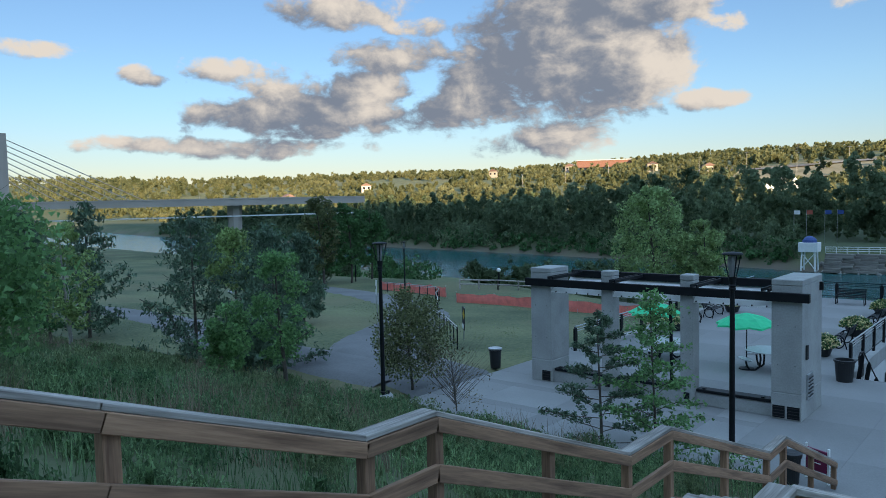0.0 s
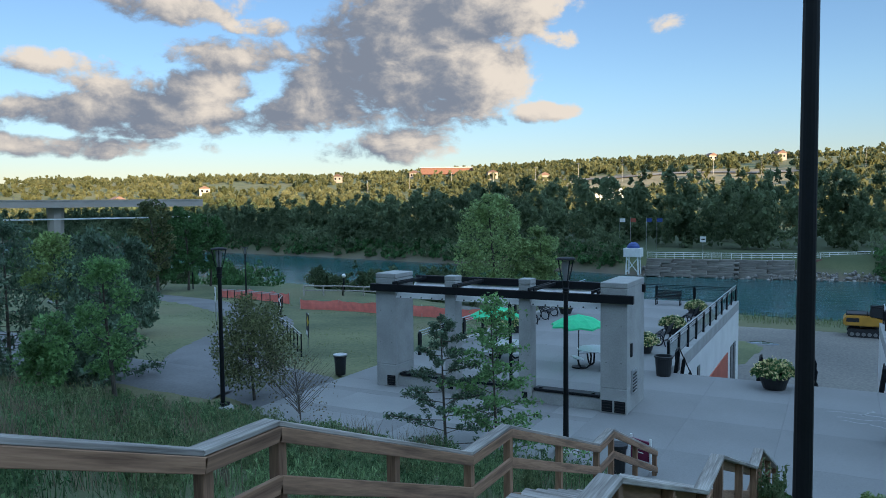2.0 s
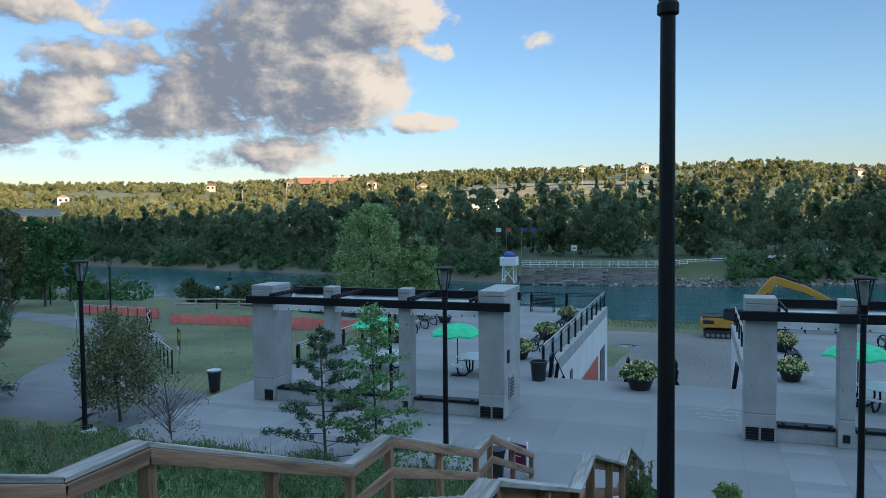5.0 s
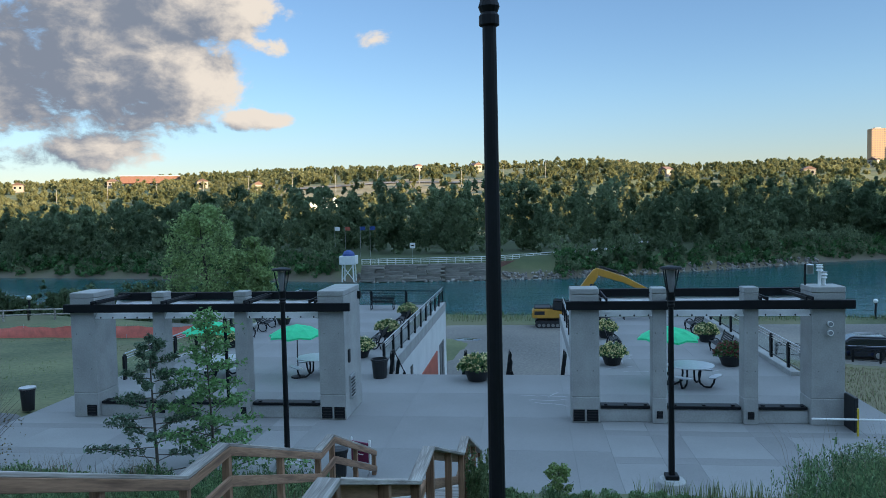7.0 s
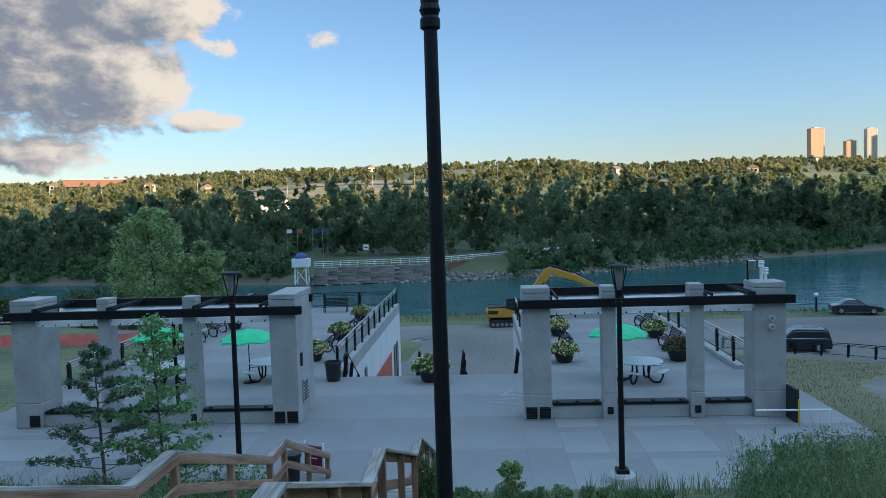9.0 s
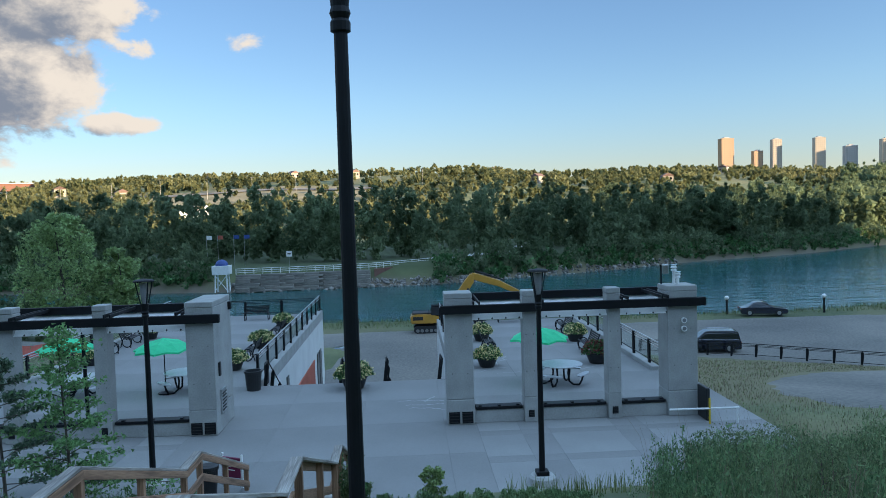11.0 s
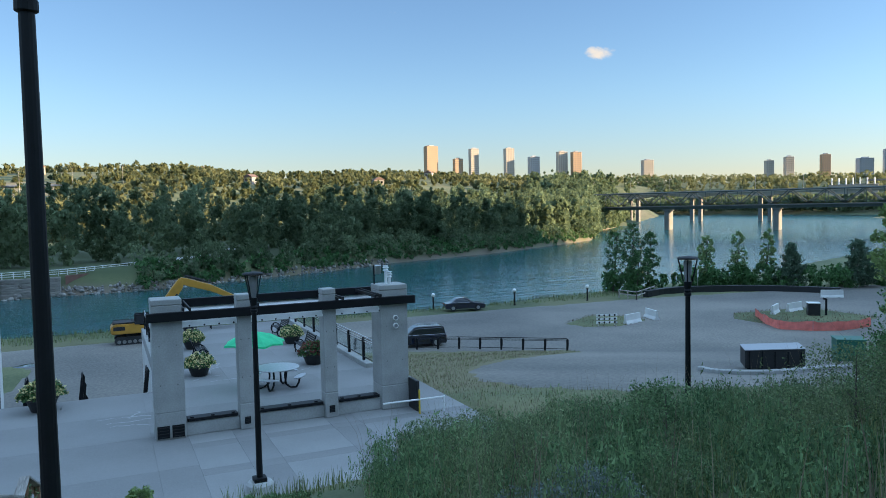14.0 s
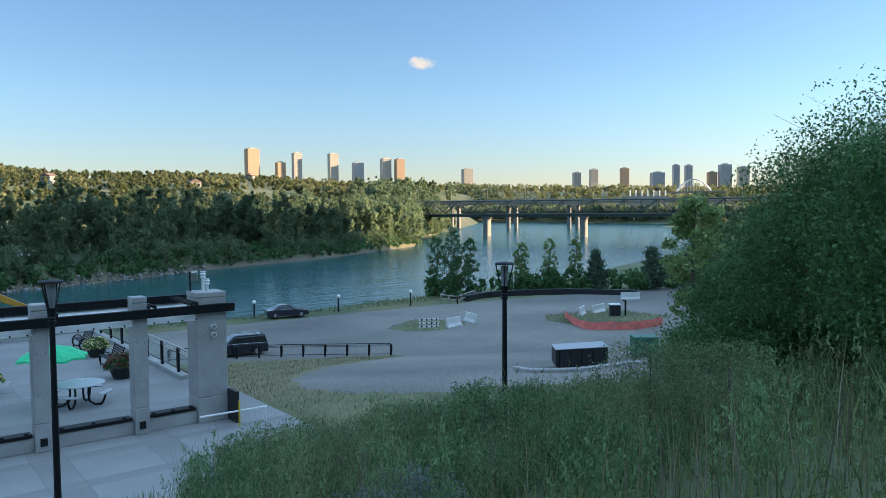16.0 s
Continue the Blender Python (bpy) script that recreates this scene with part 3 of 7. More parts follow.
# riverside road and the parking lot on the lower level
ROAD = [(-30, 32), (-7, 14), (0, 14), (9, 32), (20, 35), (31, 29), (34.0, 27.0), (30.4, 24.8), (26.2, 22.4), (22.9, 20.5), (19.6, 17.4), (16.6, 13.2), (14.4, 9), (13.8, 6), (14.2, 2.6), (16.5, 0.0), (24, -1.5), (36, -3), (60, -4), (110, 4), (112, 45), (60, 53), (33, 54), (-8, 54), (-40, 50)]
draped("road", ROAD, M["asphalt"], 0.07, "worn grey asphalt road and parking lot by the river", "road")
ribbon("path", [(-17.5, -2.2), (-22, -0.8), (-26, 1.8), (-29.5, 6.5), (-33, 12), (-38, 18), (-46, 24), (-60, 31), (-90, 40)], 4.4, M["path"], 0.11, "asphalt foot path winding down to the river", "path")
ribbon("path", [(-20, -2.5), (-26, -2.0), (-34, -1.2), (-45, 2.2), (-60, 3), (-90, 1)], 3.6, M["path"], 0.115, "asphalt foot path across the lawn", "path")

ribbon("path", [(3, 129.5), (9, 136), (17, 144), (24, 155), (27, 175)], 5.0, M["concrete_cap"], 0.25, "pale sandy path climbing the far bank", "path")

# ---------------------------------------------------------------- upper plaza and terraces
plaza = tagged(new("plaza"), "grey broom-finished concrete plaza", "plaza", kind="structure")
bm = bmesh.new()
box(bm, -4.2, 0.3, -0.5, 27.6, 12.4, 0.485)
part("slab", bm, M["joint"], plaza)


def terrace(name, x0, x1, y0, y1, label):
    t = tagged(new(name), label, "terrace", kind="structure")
    bm = bmesh.new()
    box(bm, (x0 + x1) / 2, (y0 + y1) / 2, -0.4, x1 - x0, y1 - y0, 0.385)
    part("deck", bm, M["joint"], t)
    bm = bmesh.new()
    for (ax, ay, sx, sy) in (((x0 + 0.15), (y0 + y1) / 2, 0.3, y1 - y0), ((x1 - 0.15), (y0 + y1) / 2, 0.3, y1 - y0), ((x0 + x1) / 2, y1 - 0.15, x1 - x0 - 0.6, 0.3)):
        box(bm, ax, ay, -6.2, sx, sy, 5.78)
    part("wall", bm, M["white"], t, "white rendered retaining wall")
    bm = bmesh.new()
    box(bm, x0 + 0.16, (y0 + y1) / 2, -0.41, 0.34, y1 - y0 + 0.02, 0.58, bevel=0.02)
    box(bm, x1 - 0.16, (y0 + y1) / 2, -0.41, 0.34, y1 - y0 + 0.02, 0.58, bevel=0.02)
    part("kerb", bm, M["concrete"], t, "low concrete kerb under the railing")
    return t


TA = terrace("terrace", -17.2, -7.0, 6.5, 28.2, "concrete roof terrace with seating, over a white building")
TB = terrace("terrace", 0.55, 8.9, 6.5, 22.0, "concrete roof terrace with seating")
# door and red panels in the white side wall
for y, w, h, z, mm, nm in ((12.9, 0.6, 1.4, -2.4, "glass", "window"), (18.7, 8.4, 3.3, -5.5, "red_panel", "panel"), (24.7, 0.9, 3.4, -5.5, "glass", "door"), (26.0, 0.9, 3.4, -5.5, "glass", "door")):
    bm = bmesh.new()
    box(bm, -6.99, y, z, 0.08, w, h, bevel=0.01)
    part(nm, bm, M[mm], TA)
# steps from the plaza to the riverside road
steps = tagged(new("steps"), "wide concrete steps down to the river road", "steps", kind="structure")
for i in range(31):
    bm = bmesh.new()
    box(bm, -3.23, 6.75 + i * 0.3, -0.2 - (i + 1) * 0.177, 7.5, 0.5, 0.2)
    part("step", bm, M["paving_dark"], steps)

# paving panels with open joints
pm = {}


def slab_piece(x0, x1, y0, y1, z, material, parent, name="paving_slab"):
    key = (round(x1 - x0, 3), round(y1 - y0, 3), material.name)
    if key not in pm:
        bm = bmesh.new()
        box(bm, 0, 0, 0, x1 - x0 - 0.005, y1 - y0 - 0.005, 0.02)
        me = bpy.data.meshes.new(name)
        bm.to_mesh(me)
        bm.free()
        me.materials.append(material)
        pm[key] = me
    ob = new(name, pm[key])
    ob.location = ((x0 + x1) / 2, (y0 + y1) / 2, z)
    ob.parent = parent
    return ob


# light panels and darker bands in front of the pergolas, as laid
def paved(x_lines, y_lines, parent, dark_x=(), dark_y=(), z=-0.02):
    for i, (a, b) in enumerate(zip(x_lines[:-1], x_lines[1:])):
        for j, (c, d) in enumerate(zip(y_lines[:-1], y_lines[1:])):
            slab_piece(a, b, c, d, z, M["paving_dark"] if i in dark_x or j in dark_y else M["paving"], parent)


paved([-18, -16.2, -13.6, -12.7, -10.1, -9.2, -7.9], [-5.9, -3.6, -3.1, -1.2, -0.75, 0.5], plaza, dark_x=(2, 4), dark_y=(1, 3))
paved([-7.9, -5.3, -2.7, -0.1, 0.9], [-5.9, -2.7, 0.5, 3.5, 6.5], plaza, dark_x=(0, 1, 2, 3))
paved([0.9, 2.15, 3.0, 5.0, 5.9, 8.0, 9.6], [-5.9, -3.6, -3.1, -1.2, -0.75, 0.5], plaza, dark_x=(1, 3), dark_y=(1, 3))
paved([-18, -15.4, -12.8, -10.2, -7.9], [0.5, 3.5, 6.5], plaza, dark_x=(0, 1, 2, 3))
paved([0.9, 3.6, 6.3, 9.6], [0.5, 3.5, 6.5], plaza, dark_x=(0, 1, 2, 3))
paved([-16.86, -14.4, -11.9, -9.5, -7.34], [6.5, 9.9, 13.3, 16.7, 20.1, 23.9, 27.9], TA, dark_x=(0, 1, 2, 3))
paved([0.89, 3.1, 5.8, 8.56], [6.5, 9.6, 12.7, 15.8, 18.9, 21.7], TB, dark_x=(0, 1, 2))


# pale mortar seams where the slabs cracked
def mended_crack(x, y, length, turn, parent, seed):
    r = random.Random(seed)
    bm = bmesh.new()
    row, a = [], turn
    for i in range(9):
        w = r.uniform(0.012, 0.05)
        row.append((bm.verts.new((x - w * math.sin(a), y + w * math.cos(a), 0.004)), bm.verts.new((x + w * math.sin(a), y - w * math.cos(a), 0.004))))
        a = turn + r.uniform(-0.9, 0.9)
        x, y = x + math.cos(a) * length / 8, y + math.sin(a) * length / 8
    for p, q in zip(row[:-1], row[1:]):
        bm.faces.new((p[1], q[1], q[0], p[0]))
    part("mortar_seam", bm, M["patch_mortar"], parent)


for i, (x, y, ln, tn) in enumerate(((-1.3, 2.6, 1.4, 0.1), (-1.2, 2.2, 1.6, -0.1), (-0.6, 3.0, 1.0, 1.2), (-1.6, 3.2, 1.8, 0.05))):
    mended_crack(x, y, ln, tn, plaza, i)
for i, (x, y, ln, tn) in enumerate(((1.8, 7.6, 1.4, 0.2), (2.6, 8.6, 1.5, 1.3), (3.0, 9.8, 1.2, 1.6), (5.9, 7.2, 1.3, 0.9), (2.4, 7.1, 1.1, -0.4))):
    mended_crack(x, y, ln, tn, TB, 20 + i)


# ---------------------------------------------------------------- pergolas
def column(parent, x, y, w, d, h, label="", cap=True):
    bm = bmesh.new()
    box(bm, x, y, 0, w, d, 0.78, bevel=0.015)
    box(bm, x, y, 0.80, w, d, h - 0.98, bevel=0.015)
    box(bm, x, y, 0.77, w - 0.03, d - 0.03, 0.05)
    c = part("column", bm, M["concrete"], parent, label)
    bm = bmesh.new()
    box(bm, x, y, h - 0.175, w + 0.006, d + 0.006, 0.175, bevel=0.02)
    part("cap", bm, M["concrete"], c)
    # form-tie holes
    for zz in (1.6, 2.75):
        for k in (-1, 1):
            bm = bmesh.new()
            rod(bm, (x + k * w * 0.28, y - d / 2 - 0.002, zz), (x + k * w * 0.28, y - d / 2 + 0.02, zz), 0.022, seg=8)
            part("tie_hole", bm, M["joint"], c)
    return c


def vent(parent, x, y, z, w, h, side="front"):
    bm = bmesh.new()
    sx, sy = (w, 0.03) if side == "front" else (0.03, w)
    box(bm, x, y, z, sx, sy, h, bevel=0.004)
    v = part("vent", bm, M["black"], parent, "black louvred vent")
    for i in range(4):
        bm = bmesh.new()
        zz = z + h * (i + 0.5) / 4 - 0.01
        if side == "front":
            box(bm, x, y - 0.018, zz, w - 0.04, 0.012, 0.02)
        else:
            box(bm, x + 0.018, y, zz, 0.012, w - 0.04, 0.02)
        part("slat", bm, M["dark"], v)


def pergola(name, xs, widths, depths, x_wall, label):
    """Columns at xs (left faces), paired black beams, rafters, a low wall with a bench rail."""
    p = thing(name, Matrix.Identity(4), label, "pergola")
    x0, x1 = xs[0], xs[-1] + widths[-1]
    for x, w, d in zip(xs, widths, depths):
        c = column(p, x + w / 2, d / 2, w, d, 4.1)
        if w > 0.9:
            continue
        if w > 0.7:
            if x > -16:
                vent(c, x + 0.26 * w, -0.012, 0.05, w * 0.4, 0.36)
            vent(c, x + 0.74 * w, -0.012, 0.05, w * 0.4, 0.36)
        else:
            vent(c, x + 0.5 * w, -0.012, 0.16, 0.18, 0.22)
    for y, z, a, b in ((-0.09, 3.47, x0 - 0.14, x1 + 0.22), (1.95, 3.62, x0 + 0.6, x1 + 0.1)):
        bm = bmesh.new()
        box(bm, (a + b) / 2, y, z, b - a, 0.15, 0.26, bevel=0.012)
        part("beam", bm, M["black"], p, "black steel beam")
    bm = bmesh.new()
    box(bm, (x0 + x1) / 2, 0.02, 3.25, x1 - x0 - 1.7, 0.02, 0.24, rx=-42)
    part("light_rail", bm, M["white_paint"], p, "pale strip lighting rail")
    bm = bmesh.new()
    box(bm, (x0 + x1) / 2, 1.76, 3.36, x1 - x0 - 1.0, 0.02, 0.32, rx=-42)
    part("light_rail", bm, M["white_paint"], p, "pale strip lighting rail")
    for x in (xs[0] + widths[0] + 0.12, xs[1] + widths[1] + 0.1, xs[2] + widths[2] + 0.1, xs[3] - 0.12):
        for k in (-0.09, 0.09):
            bm = bmesh.new()
            box(bm, x + k, 0.95, 3.74, 0.045, 2.35, 0.10, bevel=0.006)
            part("rafter", bm, M["black"], p)
    x = x0 + widths[0] + 0.2
    while x < x1 - widths[-1]:
        for y, zz in ((0.03, 3.31), (1.78, 3.47)):
            bm = bmesh.new()
            lathe(bm, [(0.010, 0.0), (0.024, -0.015), (0.026, -0.04), (0.014, -0.06)], 8, (x, y, zz))
            part("light_bulb", bm, M["dark"], p)
        x += 0.42
    for a, wa, b in zip(xs[:-1], widths[:-1], xs[1:]):
        bm = bmesh.new()
        box(bm, (a + wa + b) / 2, 0.36, 0, b - a - wa, 0.42, 0.40, bevel=0.015)
        part("low_wall", bm, M["concrete"], p)
        bm = bmesh.new()
        box(bm, (a + wa + b) / 2, 0.30, 0.42, b - a - wa - 0.1, 0.40, 0.09, bevel=0.012)
        rail = part("bench_plank", bm, M["black"], p, "black bench top")
        for f in (0.12, 0.5, 0.88):
            bm = bmesh.new()
            box(bm, a + wa + (b - a - wa) * f, 0.2, 0.50, 0.10, 0.12, 0.05, bevel=0.01)
            part("bracket", bm, M["black"], rail)
    return p


PA = pergola("pergola", [-16.18, -13.35, -10.6, -7.86], [0.84, 0.42, 0.42, 0.84], [1.25, 0.5, 0.5, 2.2], 0, "grey concrete columned pergola with black steel beams and bulbs")
PB = pergola("pergola", [0.0, 2.41, 5.05, 6.95], [0.85, 0.42, 0.42, 0.95], [0.85, 0.5, 0.5, 0.9], 0, "grey concrete columned pergola with black steel beams and bulbs")


# ---------------------------------------------------------------- street lamps
def street_lamp(m, height=5.2, label="", base=True):
    l = thing("street_lamp", m, label or "tall black street lamp with an open lantern head", "street lamp", "plaza lamps")
    bm = bmesh.new()
    if base:
        lathe(bm, [(0.30, -0.15), (0.32, 0.0), (0.32, 0.16), (0.27, 0.22)], 20)
        part("footing", bm, M["concrete_cap"], l, "round concrete footing")
        bm = bmesh.new()
    box(bm, 0, 0, 0.22, 0.30, 0.30, 0.10, bevel=0.01)
    part("base_plate", bm, M["black"], l)
    bm = bmesh.new()
    lathe(bm, [(0.075, 0.3), (0.07, 1.2), (0.058, height - 1.0), (0.056, height - 0.95)], 14)
    pole = part("pole", bm, M["black"], l)
    bm = bmesh.new()
    lathe(bm, [(0.062, height - 0.97), (0.085, height - 0.96), (0.085, height - 0.9), (0.07, height - 0.88), (0.09, height - 0.84), (0.075, height - 0.80), (0.10, height - 0.62)], 14)
    part("collar", bm, M["black"], pole)
    bm = bmesh.new()
    lathe(bm, [(0.06, height - 0.62), (0.085, height - 0.45), (0.10, height - 0.12), (0.05, height - 0.11)], 14)
    head = part("lantern", bm, M["lamp_glass"], l, "frosted lantern cone")
    for i in range(4):
        a = math.pi / 4 + i * math.pi / 2
        bm = bmesh.new()
        tube(bm, [(0.10 * math.cos(a), 0.10 * math.sin(a), height - 0.62), (0.15 * math.cos(a), 0.15 * math.sin(a), height - 0.4), (0.215 * math.cos(a), 0.215 * math.sin(a), height - 0.09)], 0.016)
        part("arm", bm, M["black"], l)
    bm = bmesh.new()
    lathe(bm, [(0.24, height - 0.085), (0.25, height - 0.065), (0.22, height - 0.035), (0.06, height - 0.01)], 20)
    part("hood", bm, M["black"], l)
    return l


LAMP = street_lamp(pose(-7.52, -4.3, 0))
for x, y, z in ((2.0, -5.2, 0), (11.55, -9.05, 0.12), (-18.3, -5.56, 0.12), (-46.0, 25.3, -2.1), (-70, 42, -4.2), (-66.6, 21.4, -2.3)):
    copy_thing(LAMP, pose(x, y, z))
near_lamp = copy_thing(LAMP, pose(-1.472, -17.676, 3.58))
near_lamp["label"] = "tall black street lamp on the grass slope"
for o in near_lamp.children:
    if o.name.startswith("pole"):
        o.scale = (0.80, 0.80, 1)


# ---------------------------------------------------------------- timber stair
CAP = [(-23.6, 6.55), (-20.89, 5.59), (-19.03, 4.93), (-18.26, 4.93), (-14.88, 3.66), (-13.70, 3.66), (-9.63, 2.22), (-8.65, 2.22), (-4.79, 0.66)]
stair = thing("timber_stair", Matrix.Identity(4), "weathered timber stair with landings and plank railings", "stair")


def plank(parent, x, a, b, w, h, material, name, drop=0.0):
    """A board in the plane x = const from a to b (y, z)."""
    bm = bmesh.new()
    (y0, z0), (y1, z1) = a, b
    L, ang = math.hypot(y1 - y0, z1 - z0), math.degrees(math.atan2(z1 - z0, y1 - y0))
    box(bm, 0, 0, -h / 2, w, L + 0.02, h, bevel=0.006)
    ob = part(name, bm, material, parent)
    ob.matrix_local = pose(x, (y0 + y1) / 2, (z0 + z1) / 2 - drop, ang, 0, 0)
    return ob


for x in (-5.15, -2.5):
    inner = 0.07 if x < -4 else -0.07
    for a, b in zip(CAP[:-1], CAP[1:]):
        level = abs(a[1] - b[1]) < 0.02
        plank(stair, x, a, b, 0.155, 0.045, M["wood_grey"], "handrail", 0.02)
        plank(stair, x + inner, a, b, 0.045, 0.115, M["wood"], "top_rail", 0.105)
        plank(stair, x + inner, a, b, 0.045, 0.14, M["wood"], "mid_rail", 0.50)
        n = max(1, round((b[0] - a[0]) / 1.7))
        for i in range(n + (b is CAP[-1])):
            f = i / n
            y, z = a[0] + (b[0] - a[0]) * f + 0.06, a[1] + (b[1] - a[1]) * f
            bm = bmesh.new()
            g = float(ground_z(x, y))
            bot = min(g - 0.1, z - 0.95)
            box(bm, x, y, bot, 0.10, 0.10, z - bot - 0.05, bevel=0.006)
            part("post", bm, M["wood_post"], stair)
for a, b in zip(CAP[:-1], CAP[1:]):
    if abs(a[1] - b[1]) < 0.02:
        k = int((b[0] - a[0]) / 0.14)
        for i in range(k):
            bm = bmesh.new()
            box(bm, -3.83, a[0] + 0.07 + i * (b[0] - a[0]) / k, a[1] - 0.94, 2.5, 0.132, 0.04, bevel=0.004)
            part("deck_board", bm, M["wood_tread"], stair)
    else:
        k = round((a[1] - b[1]) / 0.16)
        for i in range(k):
            bm = bmesh.new()
            y, z = a[0] + (b[0] - a[0]) * (i + 0.5) / k, a[1] - 0.94 + (b[1] - a[1]) * (i + 0.6) / k
            box(bm, -3.83, y, z, 2.45, (b[0] - a[0]) / k * 0.97, 0.045, bevel=0.004)
            part("tread", bm, M["wood_tread"], stair)
        for x in (-5.06, -2.6):
            plank(stair, x, a, b, 0.06, 0.28, M["wood"], "stringer", 1.05)

# ---------------------------------------------------------------- woods
def tree_clumps(h, r, n, kind, low=0.22):
    """Clump centres and radii of a crown of height h and radius r, standing at the origin."""
    t = rng.uniform(0.0, 1.0, n)
    if kind == "conifer":
        t = t ** 1.2
        z = h * (0.10 + 0.88 * t)
        rad = r * (1 - t) ** 0.85 * np.sqrt(rng.uniform(0.1, 1, n))
        cr = 0.13 * h * (1.05 - t) * rng.uniform(0.6, 1.2, n)
    else:
        z = h * (low + (0.94 - low) * t)
        prof = np.sqrt(np.clip(1 - ((t - 0.42) / 0.62) ** 2, 0.03, 1))
        rad = r * prof * np.sqrt(rng.uniform(0.05, 1, n)) * 0.85
        cr = r * rng.uniform(0.28, 0.50, n) * (0.6 + 0.4 * prof)
    a = rng.uniform(0, 2 * np.pi, n)
    return np.stack([rad * np.cos(a), rad * np.sin(a), z], 1), cr


def wood(name, px, py, heights, clumps, per, size, material, label, category="woods", conifers=0.25, girth=0.27, lift=0.0):
    """Many trees in one mesh: crowns of small blades round clumps, tall and narrow to broad, no two alike."""
    V, F, off = [], [], 0
    g = ground_z(px, py) + lift
    for x, y, z, h in zip(px, py, g, heights):
        con = rng.uniform() < conifers
        c, r = tree_clumps(h, h * (0.17 if con else girth) * rng.uniform(0.7, 1.35), clumps, "conifer" if con else "broad", 0.06)
        p = cloud_points(c, r * rng.uniform(0.75, 1.15), per, 1.1) + (x, y, z)
        s = size * rng.uniform(0.5, 1.4, len(p))
        v, f = leaf_blades(p, s, long=1.5, rise=0.8)
        V.append(v)
        F.append(f + off)
        off += len(v)
    ob = mesh_np(name, np.concatenate(V), np.concatenate(F), material)
    return tagged(ob, label, category, kind="stuff")


# woods on the far bank
n = 900
wx = rng.uniform(-330, 215, n)
fy = np.interp(wx, FAR_X, FAR_Y)
wd = 7 + 70 * rng.uniform(0, 1, n) ** 1.4
keep = ~((wx > -38) & (wx < 12) & (wd < 18)) & ~((wx > 2) & (wx < 26) & (wd < 20))
wx, fy, wd = wx[keep], fy[keep], wd[keep]
tall = rng.uniform(10, 18.5, len(wx)) * (0.62 + 0.38 * np.clip(wd / 25, 0, 1)) * np.interp(wx, [-330, -150, -95, -60, 120, 200], [0.62, 0.7, 0.88, 1.0, 1.0, 0.88])
wood("far_bank_woods", wx, fy + wd, tall, 16, 31, 0.68, M["wood_far"], "dark mixed woods along the far river bank", conifers=0.22, girth=0.19)
n = 330
wx = rng.uniform(172, 345, n)
wd = 3 + 62 * rng.uniform(0, 1, n) ** 1.4
wood("far_bank_woods", wx, np.interp(wx, FAR_X, FAR_Y) + wd, rng.uniform(9, 16, n), 14, 34, 0.8, M["wood_far"], "mixed woods on the river bend", conifers=0.15, girth=0.28)
n = 700
wa = np.radians(rng.uniform(37, 66, n))
wr = np.interp(np.degrees(wa), R_A, R_FAR) + 4 + 60 * rng.uniform(0, 1, n)
wood("far_bank_woods", wr * np.sin(wa), wr * np.cos(wa) - 22, rng.uniform(9, 15, n), 8, 10, 2.2, M["wood_far"], "dark woods on the bank beyond the bridges", conifers=0.15, girth=0.34)
wa, wr = np.radians(rng.uniform(31, 42, 520)), 15 + 400 * rng.uniform(0, 1, 520)
wr = wr + np.interp(np.degrees(wa), R_A, R_FAR)
wx, wy = wr * np.sin(wa), wr * np.cos(wa) - 22
k = wy - np.interp(wx, FAR_X, FAR_Y) > 5
wood("hill_woods", wx[k], wy[k], rng.uniform(9, 15, k.sum()), 8, 16, 1.7, M["wood_far"], "woods on the slope above the bridge end", conifers=0.15, girth=0.34)
wx, wy = rng.uniform(118, 470, 420), rng.uniform(-60, 260, 420)
k = np.interp(wx, NEAR_X, NEAR_Y) - wy > 8
wood("near_bank_woods", wx[k], wy[k], rng.uniform(7, 12, k.sum()), 9, 26, 1.0, M["wood_far"], "leafy woods on the near bank beside the bridge", conifers=0.2, girth=0.32)
# willow scrub at the water's edge
n = 1300
wx = rng.uniform(-330, 300, n)
fy = np.interp(wx, FAR_X, FAR_Y)
wd = 2.4 + 9 * rng.uniform(0, 1, n)
keep = ~((wx > -38) & (wx < 4))
wood("far_bank_scrub", wx[keep], (fy + wd)[keep], rng.uniform(1.2, 4.2, keep.sum()), 6, 18, 0.46, M["wood_far"], "low willow scrub on the far river bank", conifers=0, girth=0.6)
n = 1700
wx = rng.uniform(-330, 300, n)
wy = np.interp(wx, FAR_X, FAR_Y) + 1.7 + 5.5 * rng.uniform(0, 1, n)
keep = ~((wx > -38) & (wx < 4))
wood("far_bank_scrub", wx[keep], wy[keep], rng.uniform(0.7, 1.7, keep.sum()), 4, 12, 0.5, M["leaf"], "low green growth down to the far waterline", conifers=0, girth=1.1)
wx = rng.uniform(160, 330, 300)
wood("far_bank_scrub", wx, np.interp(wx, FAR_X, FAR_Y) + rng.uniform(1, 14, 300), rng.uniform(2.5, 6.5, 300), 6, 12, 0.8, M["wood_far"], "willow scrub at the river bend", conifers=0, girth=0.5)
# wooded hills beyond
n = 8200
ha = rng.uniform(-76, 72, n)
hd = 75 + 520 * rng.uniform(0, 1, n) ** 0.85
R0 = np.interp(ha, R_A, R_FAR)
hr = R0 + hd
hx, hy = hr * np.sin(np.radians(ha)), hr * np.cos(np.radians(ha)) - 22
clear_ = np.sin(ha * 0.23 + 2) * np.sin(hd * 0.02 + ha * 0.06) > 0.72
